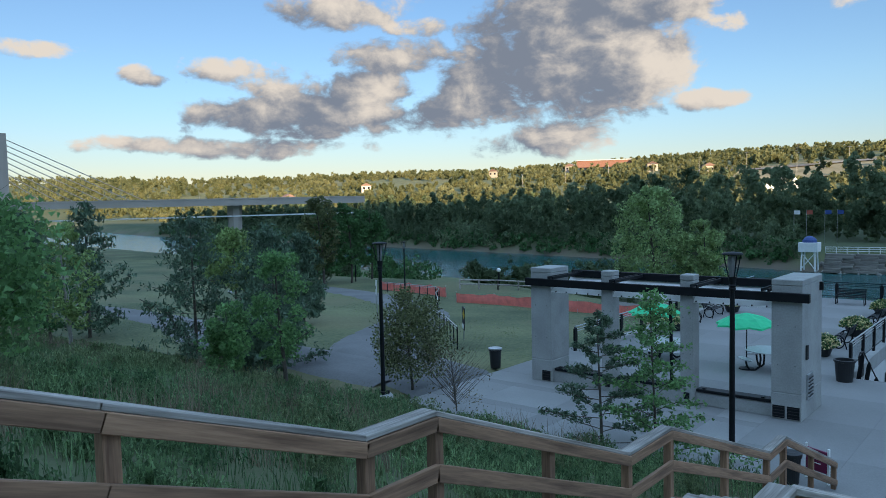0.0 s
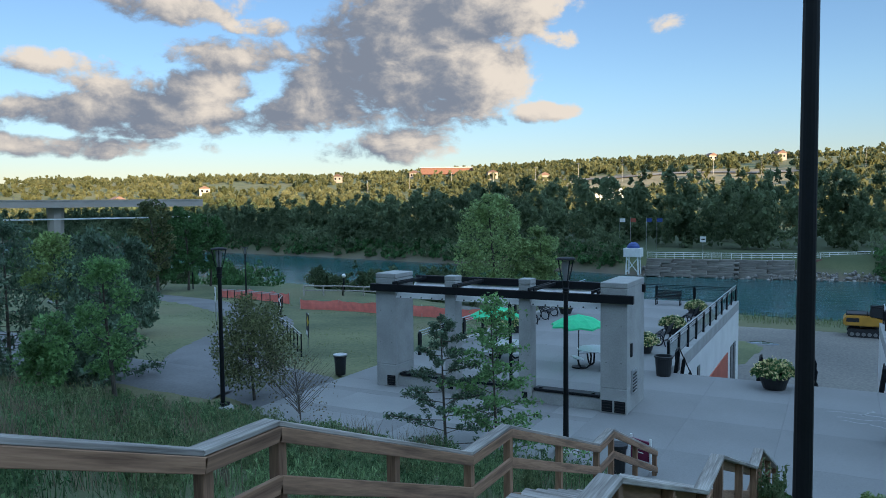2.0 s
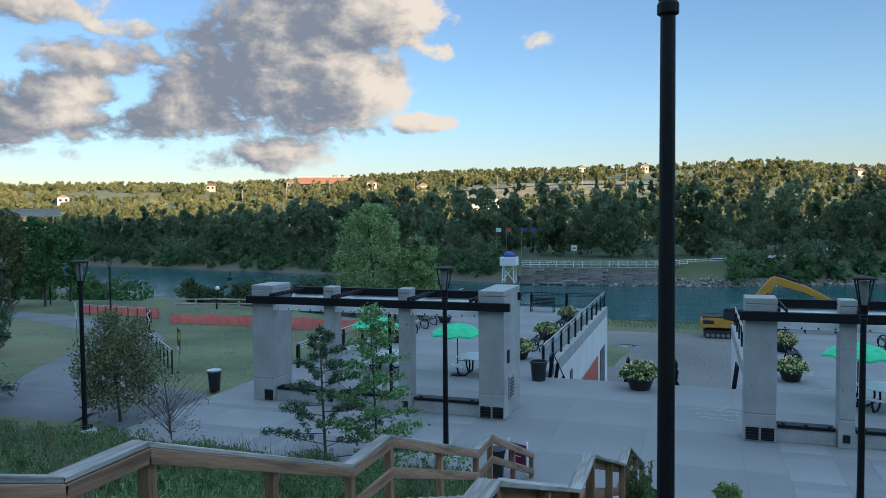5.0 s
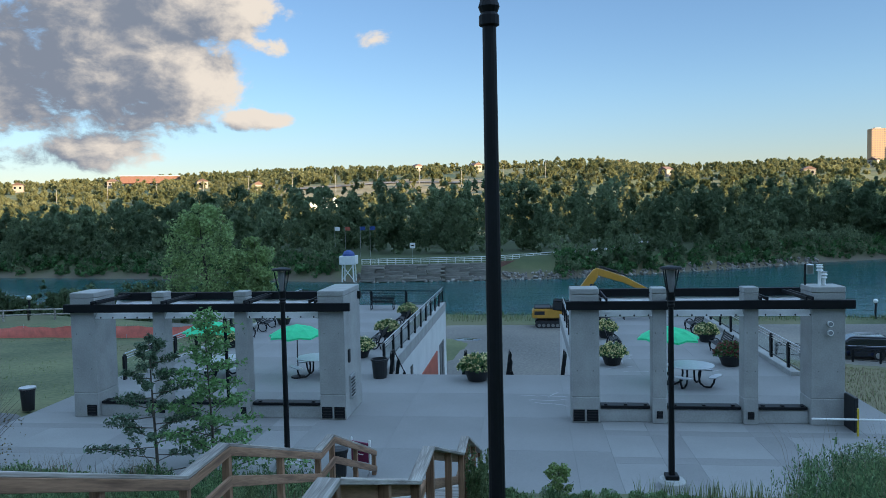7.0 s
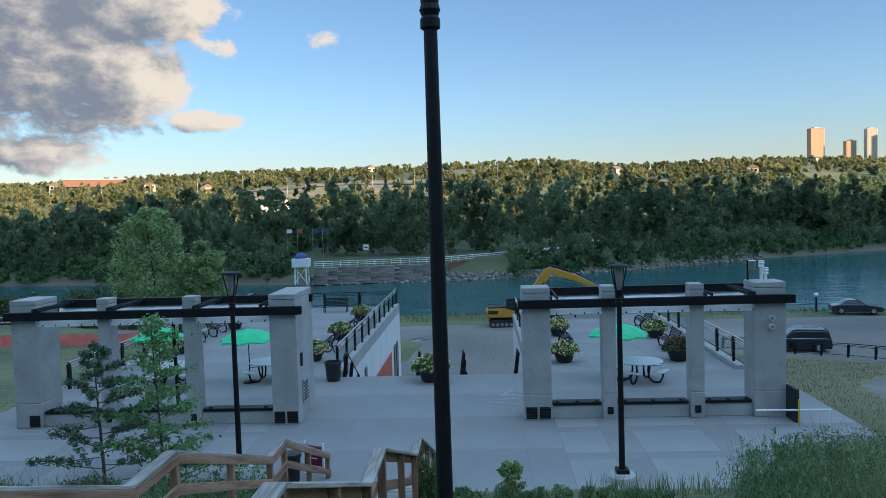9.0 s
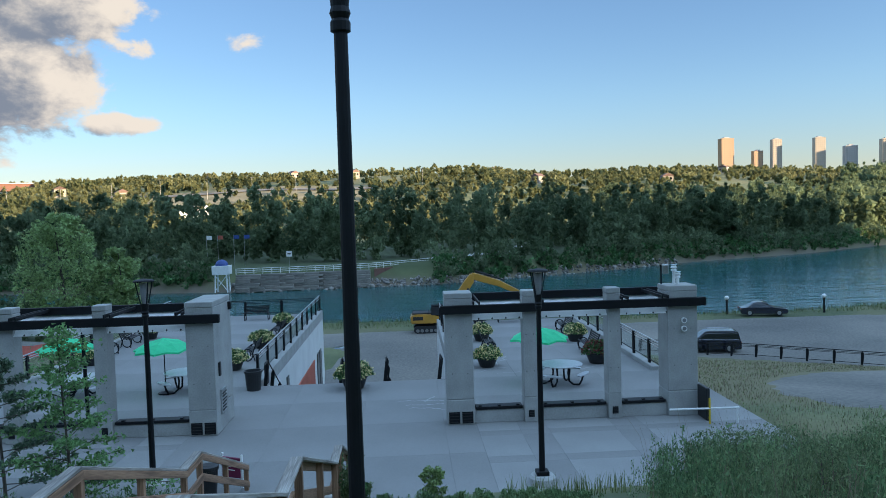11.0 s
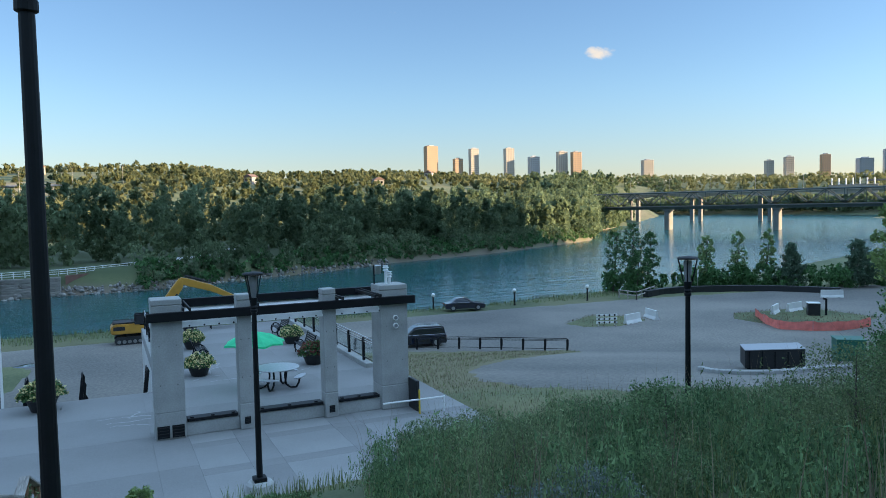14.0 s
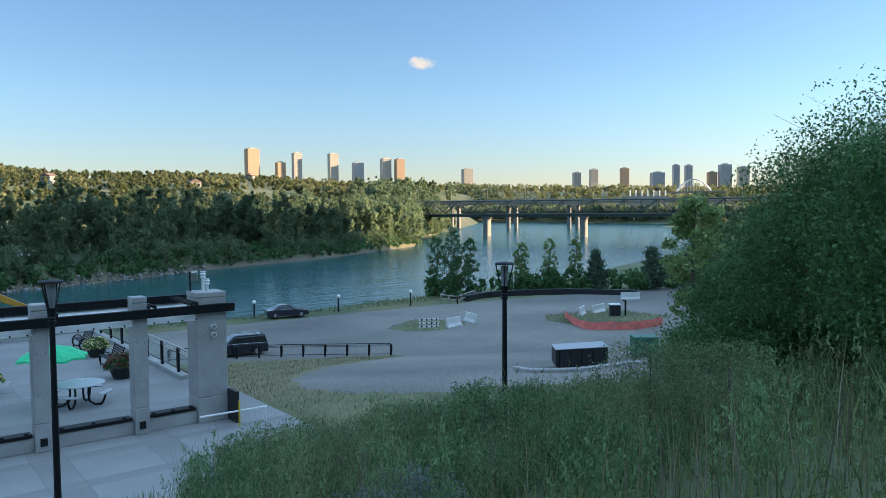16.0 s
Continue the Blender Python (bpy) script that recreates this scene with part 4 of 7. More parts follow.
# the open strip with the hillside road
clear_ |= (ha > -22 + 0.02 * hd) & (ha < -2 - 0.012 * hd + 3) & (hd > 262 + 14 * np.sin(ha * 1.9)) & (hd < 345 + 10 * np.sin(ha * 1.3)) & (rng.uniform(0, 1, n) > 0.12)
k = ~clear_ & (hy - np.interp(hx, FAR_X, FAR_Y) > 30) & (hr < 1700)
hx, hy, hs = hx[k], hy[k], np.clip(R0[k] / 330, 0.85, 1.5)
wood("hill_woods", hx, hy, rng.uniform(3.5, 8, len(hx)) * hs, 5, 11, 1.8, M["hill_leaf"], "sunlit wooded valley hills", conifers=0.05, girth=0.46)

# open field and road on the hillside
def hill_strip(name, a0, a1, d0, d1, material, lift, label, category):
    aa, dd = np.meshgrid(np.linspace(a0, a1, 60), np.linspace(d0, d1, 8))
    dd = dd + 9 * np.sin(aa * 0.45)
    rr = np.interp(aa, R_A, R_FAR) + dd
    fx, fy_ = rr * np.sin(np.radians(aa)), rr * np.cos(np.radians(aa)) - 22
    ids = np.arange(aa.size).reshape(aa.shape)
    q = np.stack([ids[:-1, :-1], ids[:-1, 1:], ids[1:, 1:], ids[1:, :-1]], -1).reshape(-1, 4)
    return tagged(mesh_np(name, np.stack([fx, fy_, ground_z(fx, fy_) + lift], -1).reshape(-1, 3), q, material, smooth=True), label, category, kind="structure")


hill_strip("hill_field", -21, -3, 262, 345, M["field"], 0.9, "dry open grass field on the hillside", "field")
hill_strip("hill_road", -21.5, -2.5, 316, 326, M["asphalt"], 1.5, "pale road crossing the hillside", "road")

# ---------------------------------------------------------------- terrace furniture
def gz(x, y):
    return float(ground_z(x, y))


def railing(pts, label, spacing=2.2, height=1.0, group="terrace railings", fins=True, tube_mat="steel", panes=False):
    """Guard rail along points in space: fin posts, bright tube rails and a lower rail."""
    r = thing("railing", Matrix.Identity(4), label, "railing", group)
    for a, b in zip(pts[:-1], pts[1:]):
        a, b = Vector(a), Vector(b)
        d = b - a
        L = d.length
        ang = math.degrees(math.atan2(d.y, d.x))
        n = max(1, round(L / spacing))
        for i in range(n + 1):
            p = a + d * (i / n)
            bm = bmesh.new()
            if fins:
                g = prism(bm, [(-0.07, 0), (0.07, 0), (0.13, height * 0.55), (0.12, height * 0.9), (0.03, height), (-0.07, height * 0.92)], -0.045, 0.045)
                bmesh.ops.transform(bm, matrix=Matrix.Translation(p) @ pose(0, 0, 0, 0, 0, ang), verts=bm.verts[:])
            else:
                box(bm, p.x, p.y, p.z - 0.1, 0.06, 0.06, height + 0.1, ang)
            part("post", bm, M["black"], r)
        for k, (zz, rad, mm) in enumerate(((height + 0.02, 0.03, tube_mat), (height - 0.09, 0.018, tube_mat), (height - 0.18, 0.018, tube_mat), (0.16, 0.02, "black")) if fins else ((height, 0.03, "steel"), (height - 0.12, 0.02, "steel"), (0.2, 0.02, "black"))):
            bm = bmesh.new()
            rod(bm, a + Vector((0, 0, zz)), b + Vector((0, 0, zz)), rad, seg=8)
            part("rail", bm, M[mm], r)
        if panes:
            for i in range(n):
                bm = bmesh.new()
                c = a + d * ((i + 0.5) / n)
                box(bm, c.x, c.y, c.z + 0.18, L / n - 0.26, 0.012, height - 0.42, ang)
                part("pane", bm, M["pane"], r, "clear guard pane").visible_shadow = False
    return r


railing([(-7.17, 7.0, 0.17), (-7.17, 28.0, 0.17)], "black post railing with bright tube rails on the terrace edge", panes=True)
railing([(-17.0, 28.0, 0.0), (-7.3, 28.0, 0.0)], "black post railing at the river end of the terrace", tube_mat="black")
railing([(-17.03, 4.6, 0.17), (-17.03, 27.8, 0.17)], "black post railing with bright tube rails on the lawn side", panes=True)
railing([(8.73, 5.2, 0.17), (8.73, 21.8, 0.17)], "black post railing with bright tube rails above the parking lot", panes=True)
railing([(0.9, 21.8, 0.0), (8.5, 21.8, 0.0)], "black post railing at the river end of the terrace", tube_mat="black")
railing([(0.72, 8.0, 0.17), (0.72, 21.6, 0.17)], "black post railing beside the steps")


def handrail(x, y, dy):
    h = thing("handrail", pose(x, y, 0), "black steel handrail with a bent end at the steps", "handrail", "step handrails")
    for k in (0, 1.2, 2.6):
        bm = bmesh.new()
        z = -max(0, k - 0.3) * 0.59
        prism(bm, [(-0.16, z - 0.15), (-0.02, z - 0.15), (0.10, z + 0.78), (0.04, z + 0.92), (-0.04, z + 0.8)], k - 0.03, k + 0.03)
        part("post", bm, M["black"], h, "leaning fin post")
    bm = bmesh.new()
    tube(bm, [(0, -0.35, 0.55), (0, -0.38, 0.85), (0, -0.2, 0.95), (0, 0.3, 0.92), (0, 3.2, -0.79)], 0.026, 8)
    part("rail", bm, M["black"], h)
    bm = bmesh.new()
    prism(bm, [(-0.02, 0.05), (0.02, 0.05), (0.02, 0.7), (-0.02, 0.7)], 0.0, 0.35)
    part("panel", bm, M["black"], h)


for x in (-6.75, -3.8, -2.05, 0.1):
    handrail(x, 6.6, 1)


def garden_bench(m, label="black cast-iron bench with hooped arms and slats"):
    b = thing("bench", m, label, "bench", "terrace benches")
    for i in range(5):
        bm = bmesh.new()
        box(bm, 0, -0.22 + i * 0.1, 0.43 + 0.012 * abs(i - 2), 1.5, 0.075, 0.03, bevel=0.006)
        part("seat_slat", bm, M["black"], b)
    for i in range(5):
        bm = bmesh.new()
        box(bm, 0, 0.25 + i * 0.035, 0.50 + i * 0.085, 1.5, 0.03, 0.065, bevel=0.006, rx=-18)
        part("back_slat", bm, M["black"], b)
    for s in (-0.74, 0.74):
        bm = bmesh.new()
        pts = [(s, 0.24 * math.cos(a) - 0.02, 0.30 + 0.27 * math.sin(a)) for a in np.linspace(0, 2 * math.pi, 17)]
        tube(bm, pts, 0.024, 6)
        tube(bm, [(s, -0.2, 0), (s, -0.22, 0.3), (s, -0.1, 0.55)], 0.024, 6)
        tube(bm, [(s, 0.32, 0), (s, 0.22, 0.35), (s, 0.42, 0.95)], 0.024, 6)
        part("arm", bm, M["black"], b, "hooped cast arm")
    return b


BENCH = garden_bench(pose(-8.55, 12.4, 0, 0, 0, -90))
for x, y, rz in ((-8.4, 18.6, -90), (-10.9, 25.6, 0), (-15.9, 14.3, 90), (-15.9, 17.5, 90), (2.6, 11.9, 90), (2.85, 17.9, 90), (7.0, 10.8, -90), (7.1, 16.6, -90), (4.9, 20.9, 0)):
    copy_thing(BENCH, pose(x, y, 0, 0, 0, rz))


def flower_heap(r, h, n, size, z, squash=0.7):
    d = rng.normal(size=(n, 3))
    d /= np.linalg.norm(d, axis=1)[:, None]
    d[:, 2] = np.abs(d[:, 2]) * 1.0 - 0.25
    p = d * r * (0.75 + 0.3 * rng.uniform(0, 1, (n, 1))) * (1 + 0.15 * np.sin(4 * np.arctan2(d[:, 1:2], d[:, :1])))
    p[:, 2] = z + p[:, 2] * h / r
    return leaf_blades(p, size * rng.uniform(0.6, 1.3, n), long=1.2)


def flower_planter(m, label, petals="flower", big=1.0, n=420):
    p = thing("flower_planter", m, label, "planter", "flower planters")
    bm = bmesh.new()
    lathe(bm, [(0.27 * big, 0), (0.31 * big, 0.03), (0.43 * big, 0.36 * big), (0.46 * big, 0.38 * big), (0.46 * big, 0.43 * big), (0.41 * big, 0.43 * big), (0.38 * big, 0.36 * big)], 24)
    part("pot", bm, M["planter"], p, "black tub")
    v, f = flower_heap(0.58 * big, 0.46 * big, n * 2, 0.11, 0.52 * big)
    mesh_np("foliage", v, f, M["leaf"], p)
    v, f = flower_heap(0.61 * big, 0.49 * big, int(n * 1.5), 0.085, 0.54 * big)
    mesh_np("blossom", v, f, M[petals], p)
    return p


YEL = flower_planter(pose(-8.6, 15.2, 0), "black tub overflowing with yellow and cream flowers")
for x, y in ((-8.6, 21.8), (-8.8, 9.9), (-15.9, 12.3), (-15.6, 19.5), (2.15, 8.5), (2.55, 14.9), (3.0, 20.6), (7.15, 13.8)):
    copy_thing(YEL, pose(x, y, 0, 0, 0, 40 * x))
flower_planter(pose(-3.26, 5.5, 0), "black tub of cream flowers at the top of the steps", big=1.15, n=520)
flower_planter(pose(6.85, 8.4, 0), "black tub with dark red foliage and pale flowers", "flower_red", 1.1)


def waste_bin(m, label, r=0.36, h=0.92, lid="black"):
    b = thing("waste_bin", m, label, "bin")
    bm = bmesh.new()
    lathe(bm, [(r * 0.78, 0), (r * 0.8, 0.03), (r * 0.97, h - 0.08), (r * 1.08, h - 0.07), (r * 1.08, h), (r * 0.92, h), (r * 0.85, h - 0.2)], 24)
    part("body", bm, M["planter"], b)
    bm = bmesh.new()
    lathe(bm, [(r * 1.1, h - 0.03), (r * 1.1, h + 0.02), (r * 0.6, h + 0.05)] if lid != "black" else [(r * 0.9, h - 0.22), (r * 0.3, h - 0.2), (r * 0.1, h - 0.2)], 24)
    part("lid", bm, M[lid], b, "pale round lid" if lid != "black" else "")
    return b


waste_bin(pose(-7.13, 5.9, 0), "black tapered tub bin beside the pergola column", 0.33, 0.76)
waste_bin(pose(-18.55, 1.0, gz(-18.55, 1.0)), "black cylindrical litter bin with a pale lid on the lawn", 0.25, 0.78, "steel")
waste_bin(pose(-6.0, -4.9, 0), "black litter bin at the foot of the stair", 0.22, 0.68, "planter")

sb = thing("sign_board", pose(-5.55, -4.45, 0, 0, 0, -25), "small maroon notice board on white posts", "sign")
for s in (-0.29, 0.29):
    bm = bmesh.new()
    box(bm, s, 0, 0, 0.05, 0.05, 0.82, bevel=0.005)
    part("post", bm, M["white_paint"], sb)
bm = bmesh.new()
box(bm, 0, -0.02, 0.24, 0.54, 0.05, 0.50, bevel=0.008)
pan = part("panel", bm, M["maroon"], sb)
for z, w in ((0.65, 0.42), (0.58, 0.34), (0.51, 0.38), (0.42, 0.24)):
    bm = bmesh.new()
    box(bm, 0, -0.05, z, w, 0.006, 0.022)
    part("text_bar", bm, M["white_paint"], pan)


def picnic_table(m):
    t = thing("picnic_table", m, "round pale table with hooped black tube legs and seats", "table", "terrace tables")
    bm = bmesh.new()
    lathe(bm, [(0.78, 0.735), (0.82, 0.74), (0.82, 0.765), (0.78, 0.77)], 32)
    part("tabletop", bm, M["tabletop"], t)
    for i in range(4):
        a = math.pi / 4 + i * math.pi / 2
        c, s = math.cos(a), math.sin(a)
        bm = bmesh.new()
        k = bmesh.ops.create_cone(bm, cap_ends=True, segments=20, radius1=0.24, radius2=0.24, depth=0.035)
        bmesh.ops.transform(bm, matrix=Matrix.Translation((0.90 * c, 0.90 * s, 0.45)) @ Matrix.Rotation(a, 4, "Z") @ Matrix.Diagonal((0.6, 1.9, 1, 1)), verts=k["verts"])
        part("seat", bm, M["tabletop"], t)
        bm = bmesh.new()
        tube(bm, [(r * c, r * s, z) for r, z in ((0.35, 0.73), (0.30, 0.45), (0.34, 0.14), (0.52, 0.02), (0.74, 0.04), (0.84, 0.2), (0.90, 0.43))], 0.036, 8)
        part("leg", bm, M["black"], t)
    return t


TABLE = picnic_table(pose(-9.75, 6.2, 0))
copy_thing(TABLE, pose(-13.6, 5.9, 0, 0, 0, 20))
copy_thing(TABLE, pose(4.55, 4.9, 0, 0, 0, 10))


def parasol(m):
    u = thing("parasol", m, "open bright green canvas parasol on a black pole", "parasol", "green parasols")
    bm = bmesh.new()
    lathe(bm, [(0.28, 0), (0.28, 0.05), (0.06, 0.09), (0.03, 0.12)], 16)
    part("base", bm, M["black"], u)
    bm = bmesh.new()
    rod(bm, (0, 0, 0.05), (0, 0, 2.10), 0.021, seg=8)
    part("pole", bm, M["black"], u)
    bm = bmesh.new()
    top = bm.verts.new((0, 0, 2.14))
    r1 = [bm.verts.new((0.62 * math.cos(a), 0.62 * math.sin(a), 1.99 - (0.05 if i % 2 else 0))) for i, a in enumerate(np.linspace(0, 2 * math.pi, 16, False))]
    r2 = [bm.verts.new(((1.14 if i % 2 == 0 else 0.98) * math.cos(a), (1.14 if i % 2 == 0 else 0.98) * math.sin(a), 1.70 + (0.05 if i % 2 else 0))) for i, a in enumerate(np.linspace(0, 2 * math.pi, 16, False))]
    r3 = [bm.verts.new((v.co.x * 1.005, v.co.y * 1.005, v.co.z - 0.07)) for v in r2]
    for i in range(16):
        j = (i + 1) % 16
        bm.faces.new((top, r1[i], r1[j]))
        bm.faces.new((r1[i], r2[i], r2[j], r1[j]))
        bm.faces.new((r2[i], r3[i], r3[j], r2[j]))
    can = part("canopy", bm, M["green_canvas"], u)
    for i in range(8):
        a = i * math.pi / 4
        bm = bmesh.new()
        tube(bm, [(0, 0, 2.11), (0.62 * math.cos(a), 0.62 * math.sin(a), 1.96), (1.11 * math.cos(a), 1.11 * math.sin(a), 1.70)], 0.008, 5)
        part("rib", bm, M["black"], u)
    return u


PAR = parasol(pose(-10.45, 5.9, 0))
copy_thing(PAR, pose(-14.45, 6.8, 0, 0, 0, 12))
copy_thing(PAR, pose(3.82, 5.2, 0, 0, 0, 7))

# fittings on the end columns
for y, z in ((0, 0),):
    for zz in (3.02, 2.76):
        f = thing("flood_light", pose(7.45, -0.002, zz), "round white flood light on a concrete column", "light", "column lights")
        bm = bmesh.new()
        rod(bm, (0, 0, 0), (0, -0.10, 0), 0.075, 0.09, 16)
        part("housing", bm, M["white_paint"], f)
        bm = bmesh.new()
        rod(bm, (0, -0.10, 0), (0, -0.115, 0), 0.06, 0.06, 16)
        part("lens", bm, M["lamp_glass"], f)
    f = thing("siren_mast", pose(7.3, 0.4, 4.1), "small sensor mast with stacked horns on the column top", "mast")
    bm = bmesh.new()
    rod(bm, (-0.32, 0.2, 0), (-0.32, 0.2, 0.62), 0.03)
    part("pole", bm, M["black"], f)
    bm = bmesh.new()
    box(bm, -0.2, 0.2, 0.32, 0.22, 0.16, 0.30, bevel=0.02)
    part("box", bm, M["steel"], f)
    for x, hh in ((0.02, 0.62), (0.14, 0.4)):
        bm = bmesh.new()
        lathe(bm, [(0.05, 0), (0.05, hh - 0.2), (0.10, hh - 0.18), (0.06, hh - 0.12), (0.11, hh - 0.08), (0.06, hh - 0.03), (0.10, hh)], 12, (x, 0, 0))
        part("horn", bm, M["white_paint"], f)
bm = bmesh.new()
box(bm, 7.93, -0.35, 0.0, 0.12, 0.7, 1.0, bevel=0.02)
cb = tagged(part("cabinet", bm, M["planter"]), "black service cabinet against the column", "cabinet")
bm = bmesh.new()
box(bm, -6.995, 0.75, 0.55, 0.06, 0.55, 0.75, bevel=0.01)
gr = tagged(part("wall_grille", bm, M["steel"]), "framed metal grille in the column side", "grille")
for i in range(6):
    bm = bmesh.new()
    box(bm, -6.955, 0.75, 0.63 + i * 0.105, 0.025, 0.47, 0.03)
    part("slat", bm, M["dark"], gr)
bm = bmesh.new()
box(bm, -6.995, 0.45, 1.75, 0.06, 0.16, 0.42, bevel=0.01)
tagged(part("meter_box", bm, M["dark"]), "small dark meter box on the column", "box")


# ---------------------------------------------------------------- lawn side: path rail, nets, signs
PATH_RAIL = [(-22.9, 4.0), (-27.3, 8.3), (-31.2, 11.8), (-33.2, 14.6), (-36.5, 18.6), (-41, 23.6), (-44.0, 27.6), (-46.4, 29.9), (-49.4, 31.0), (-53.1, 32.3), (-57.1, 33.5)]
railing([(x, y, gz(x, y)) for x, y in PATH_RAIL], "black post railing with pale handrails along the path", 1.6, 1.05, "path railing", False)


def net_fence(pts, height, label, sag=0.12):
    f = thing("safety_net_fence", Matrix.Identity(4), label, "fence", "safety nets")
    c = np.array(pts, float)
    for a, b in zip(c[:-1], c[1:]):
        n = max(2, int(np.linalg.norm(b - a) / 0.5))
        bm = bmesh.new()
        cols = []
        for i in range(n + 1):
            x, y = a + (b - a) * i / n
            z = gz(x, y)
            top = height * (1 - sag * math.sin(math.pi * i / n) + 0.05 * math.sin(x * 3.1))
            cols.append([bm.verts.new((x + 0.05 * math.sin(x * 5 + k), y + 0.05 * math.cos(y * 4 + k), z + top * k / 3)) for k in range(4)])
        for p, q in zip(cols[:-1], cols[1:]):
            for k in range(3):
                bm.faces.new((p[k], q[k], q[k + 1], p[k + 1]))
        part("net", bm, M["orange"], f, "orange plastic mesh")
    for x, y in c:
        bm = bmesh.new()
        rod(bm, (x, y, gz(x, y) - 0.1), (x, y, gz(x, y) + height + 0.12), 0.02, seg=6)
        part("stake", bm, M["steel"], f)
    return f


net_fence([(-41.5, 26.9), (-37.7, 27.2), (-33.4, 26.4), (-28.8, 25.4), (-22, 24.5), (-18.4, 24.0)], 0.85, "sagging orange safety net round the lawn")
net_fence([(-60, 36.2), (-54.5, 34.9), (-50, 33.4), (-46.4, 31.4)], 1.0, "orange safety net behind the path railing")
net_fence([(60.3, 34.2), (57.4, 30.4), (55.8, 27.2), (57.6, 25.0), (60.0, 23.8), (64, 24)], 0.95, "orange safety net around a work site in the lot")


def post_sign(m, h, w, hh, face, label, diamond=False):
    s = thing("sign", m, label, "sign")
    bm = bmesh.new()
    rod(bm, (0, 0.03, -0.1), (0, 0.03, h), 0.03)
    part("post", bm, M["steel"], s)
    bm = bmesh.new()
    box(bm, 0, 0, h - hh, w, 0.03, hh, bevel=0.004)
    pl = part("plate", bm, M[face], s)
    if diamond:
        bm = bmesh.new()
        box(bm, 0, -0.022, h - hh * 0.42, 0.36, 0.008, 0.36, ry=45)
        part("diamond", bm, M["yellow_sign"], pl)
        bm = bmesh.new()
        box(bm, 0, -0.022, h - hh * 0.95, w * 0.8, 0.008, hh * 0.2)
        part("text_bar", bm, M["white_paint"], pl)
    else:
        bm = bmesh.new()
        box(bm, 0, -0.02, h - hh * 0.6, w * 0.6, 0.008, hh * 0.2)
        part("text_bar", bm, M["dark"], pl)
    return s


post_sign(pose(-24.7, 6.7, gz(-24.7, 6.7), 0, 6, -40), 1.75, 0.62, 1.15, "planter", "leaning black warning sign with a yellow diamond", True)
post_sign(pose(-35.4, 11.2, gz(-35.4, 11.2), 0, 0, -40), 2.6, 0.55, 0.9, "white_paint", "white notice on a steel post by the path")
post_sign(pose(71.3, 54.1, -5.5, 0, 0, 40), 3.0, 1.5, 1.0, "white_paint", "pale notice on a post by the river lot")
post_sign(pose(-24.35, 125, -4.0, 0, 0, 0), 3.9, 1.1, 1.1, "white_paint", "white sign on the far bank")


def globe_bollard(m, h=1.5):
    b = thing("bollard_lamp", m, "black bollard lamp with a white globe", "bollard lamp", "globe bollards")
    bm = bmesh.new()
    lathe(bm, [(0.14, -0.1), (0.14, 0.1), (0.10, 0.14), (0.10, h), (0.16, h + 0.03), (0.12, h + 0.1)], 12)
    part("post", bm, M["black"], b)
    bm = bmesh.new()
    bmesh.ops.create_icosphere(bm, subdivisions=2, radius=0.25)
    bmesh.ops.translate(bm, vec=(0, 0, h + 0.28), verts=bm.verts[:])
    part("globe", bm, M["globe"], b)
    return b


GB = globe_bollard(pose(33.8, 57.3, gz(33.8, 57.3)))
for x, y in ((44.1, 56.1), (53.8, 54.7), (-51.0, 46.4), (-42.5, 46.0)):
    copy_thing(GB, pose(x, y, gz(x, y)))


def timber_fence(pts, label, h=1.0):
    f = thing("timber_fence", Matrix.Identity(4), label, "fence", "timber rails")
    for a, b in zip(pts[:-1], pts[1:]):
        n = max(1, round(math.dist(a, b) / 2.0))
        for i in range(n + 1):
            x, y = a[0] + (b[0] - a[0]) * i / n, a[1] + (b[1] - a[1]) * i / n
            bm = bmesh.new()
            box(bm, x, y, gz(x, y) - 0.2, 0.14, 0.14, h + 0.2, bevel=0.01)
            part("post", bm, M["wood_grey"], f)
        for z in (h - 0.08, h * 0.5):
            bm = bmesh.new()
            rod(bm, (*a, gz(*a) + z), (*b, gz(*b) + z), 0.075, seg=6)
            part("rail", bm, M["wood_grey"], f)
    return f


timber_fence([(58.7, 54.7), (59.0, 51.6), (65.2, 55.6)], "grey timber rail fence at the river bank", 1.1)
timber_fence([(-52, 40.5), (-48.7, 43.0), (-45, 45.5), (-42, 43.3)], "grey timber rails round a river lookout", 1.1)

# black post fence along the upper edge of the lot
railing([(18.0, 38.0, -5.45), (22.6, 35.3, -5.42), (25.8, 33.7, -5.4), (32.8, 27.9, -5.3)], "black post-and-rail fence beside the parking lot", 1.7, 1.0, "lot fence", True, tube_mat="black")


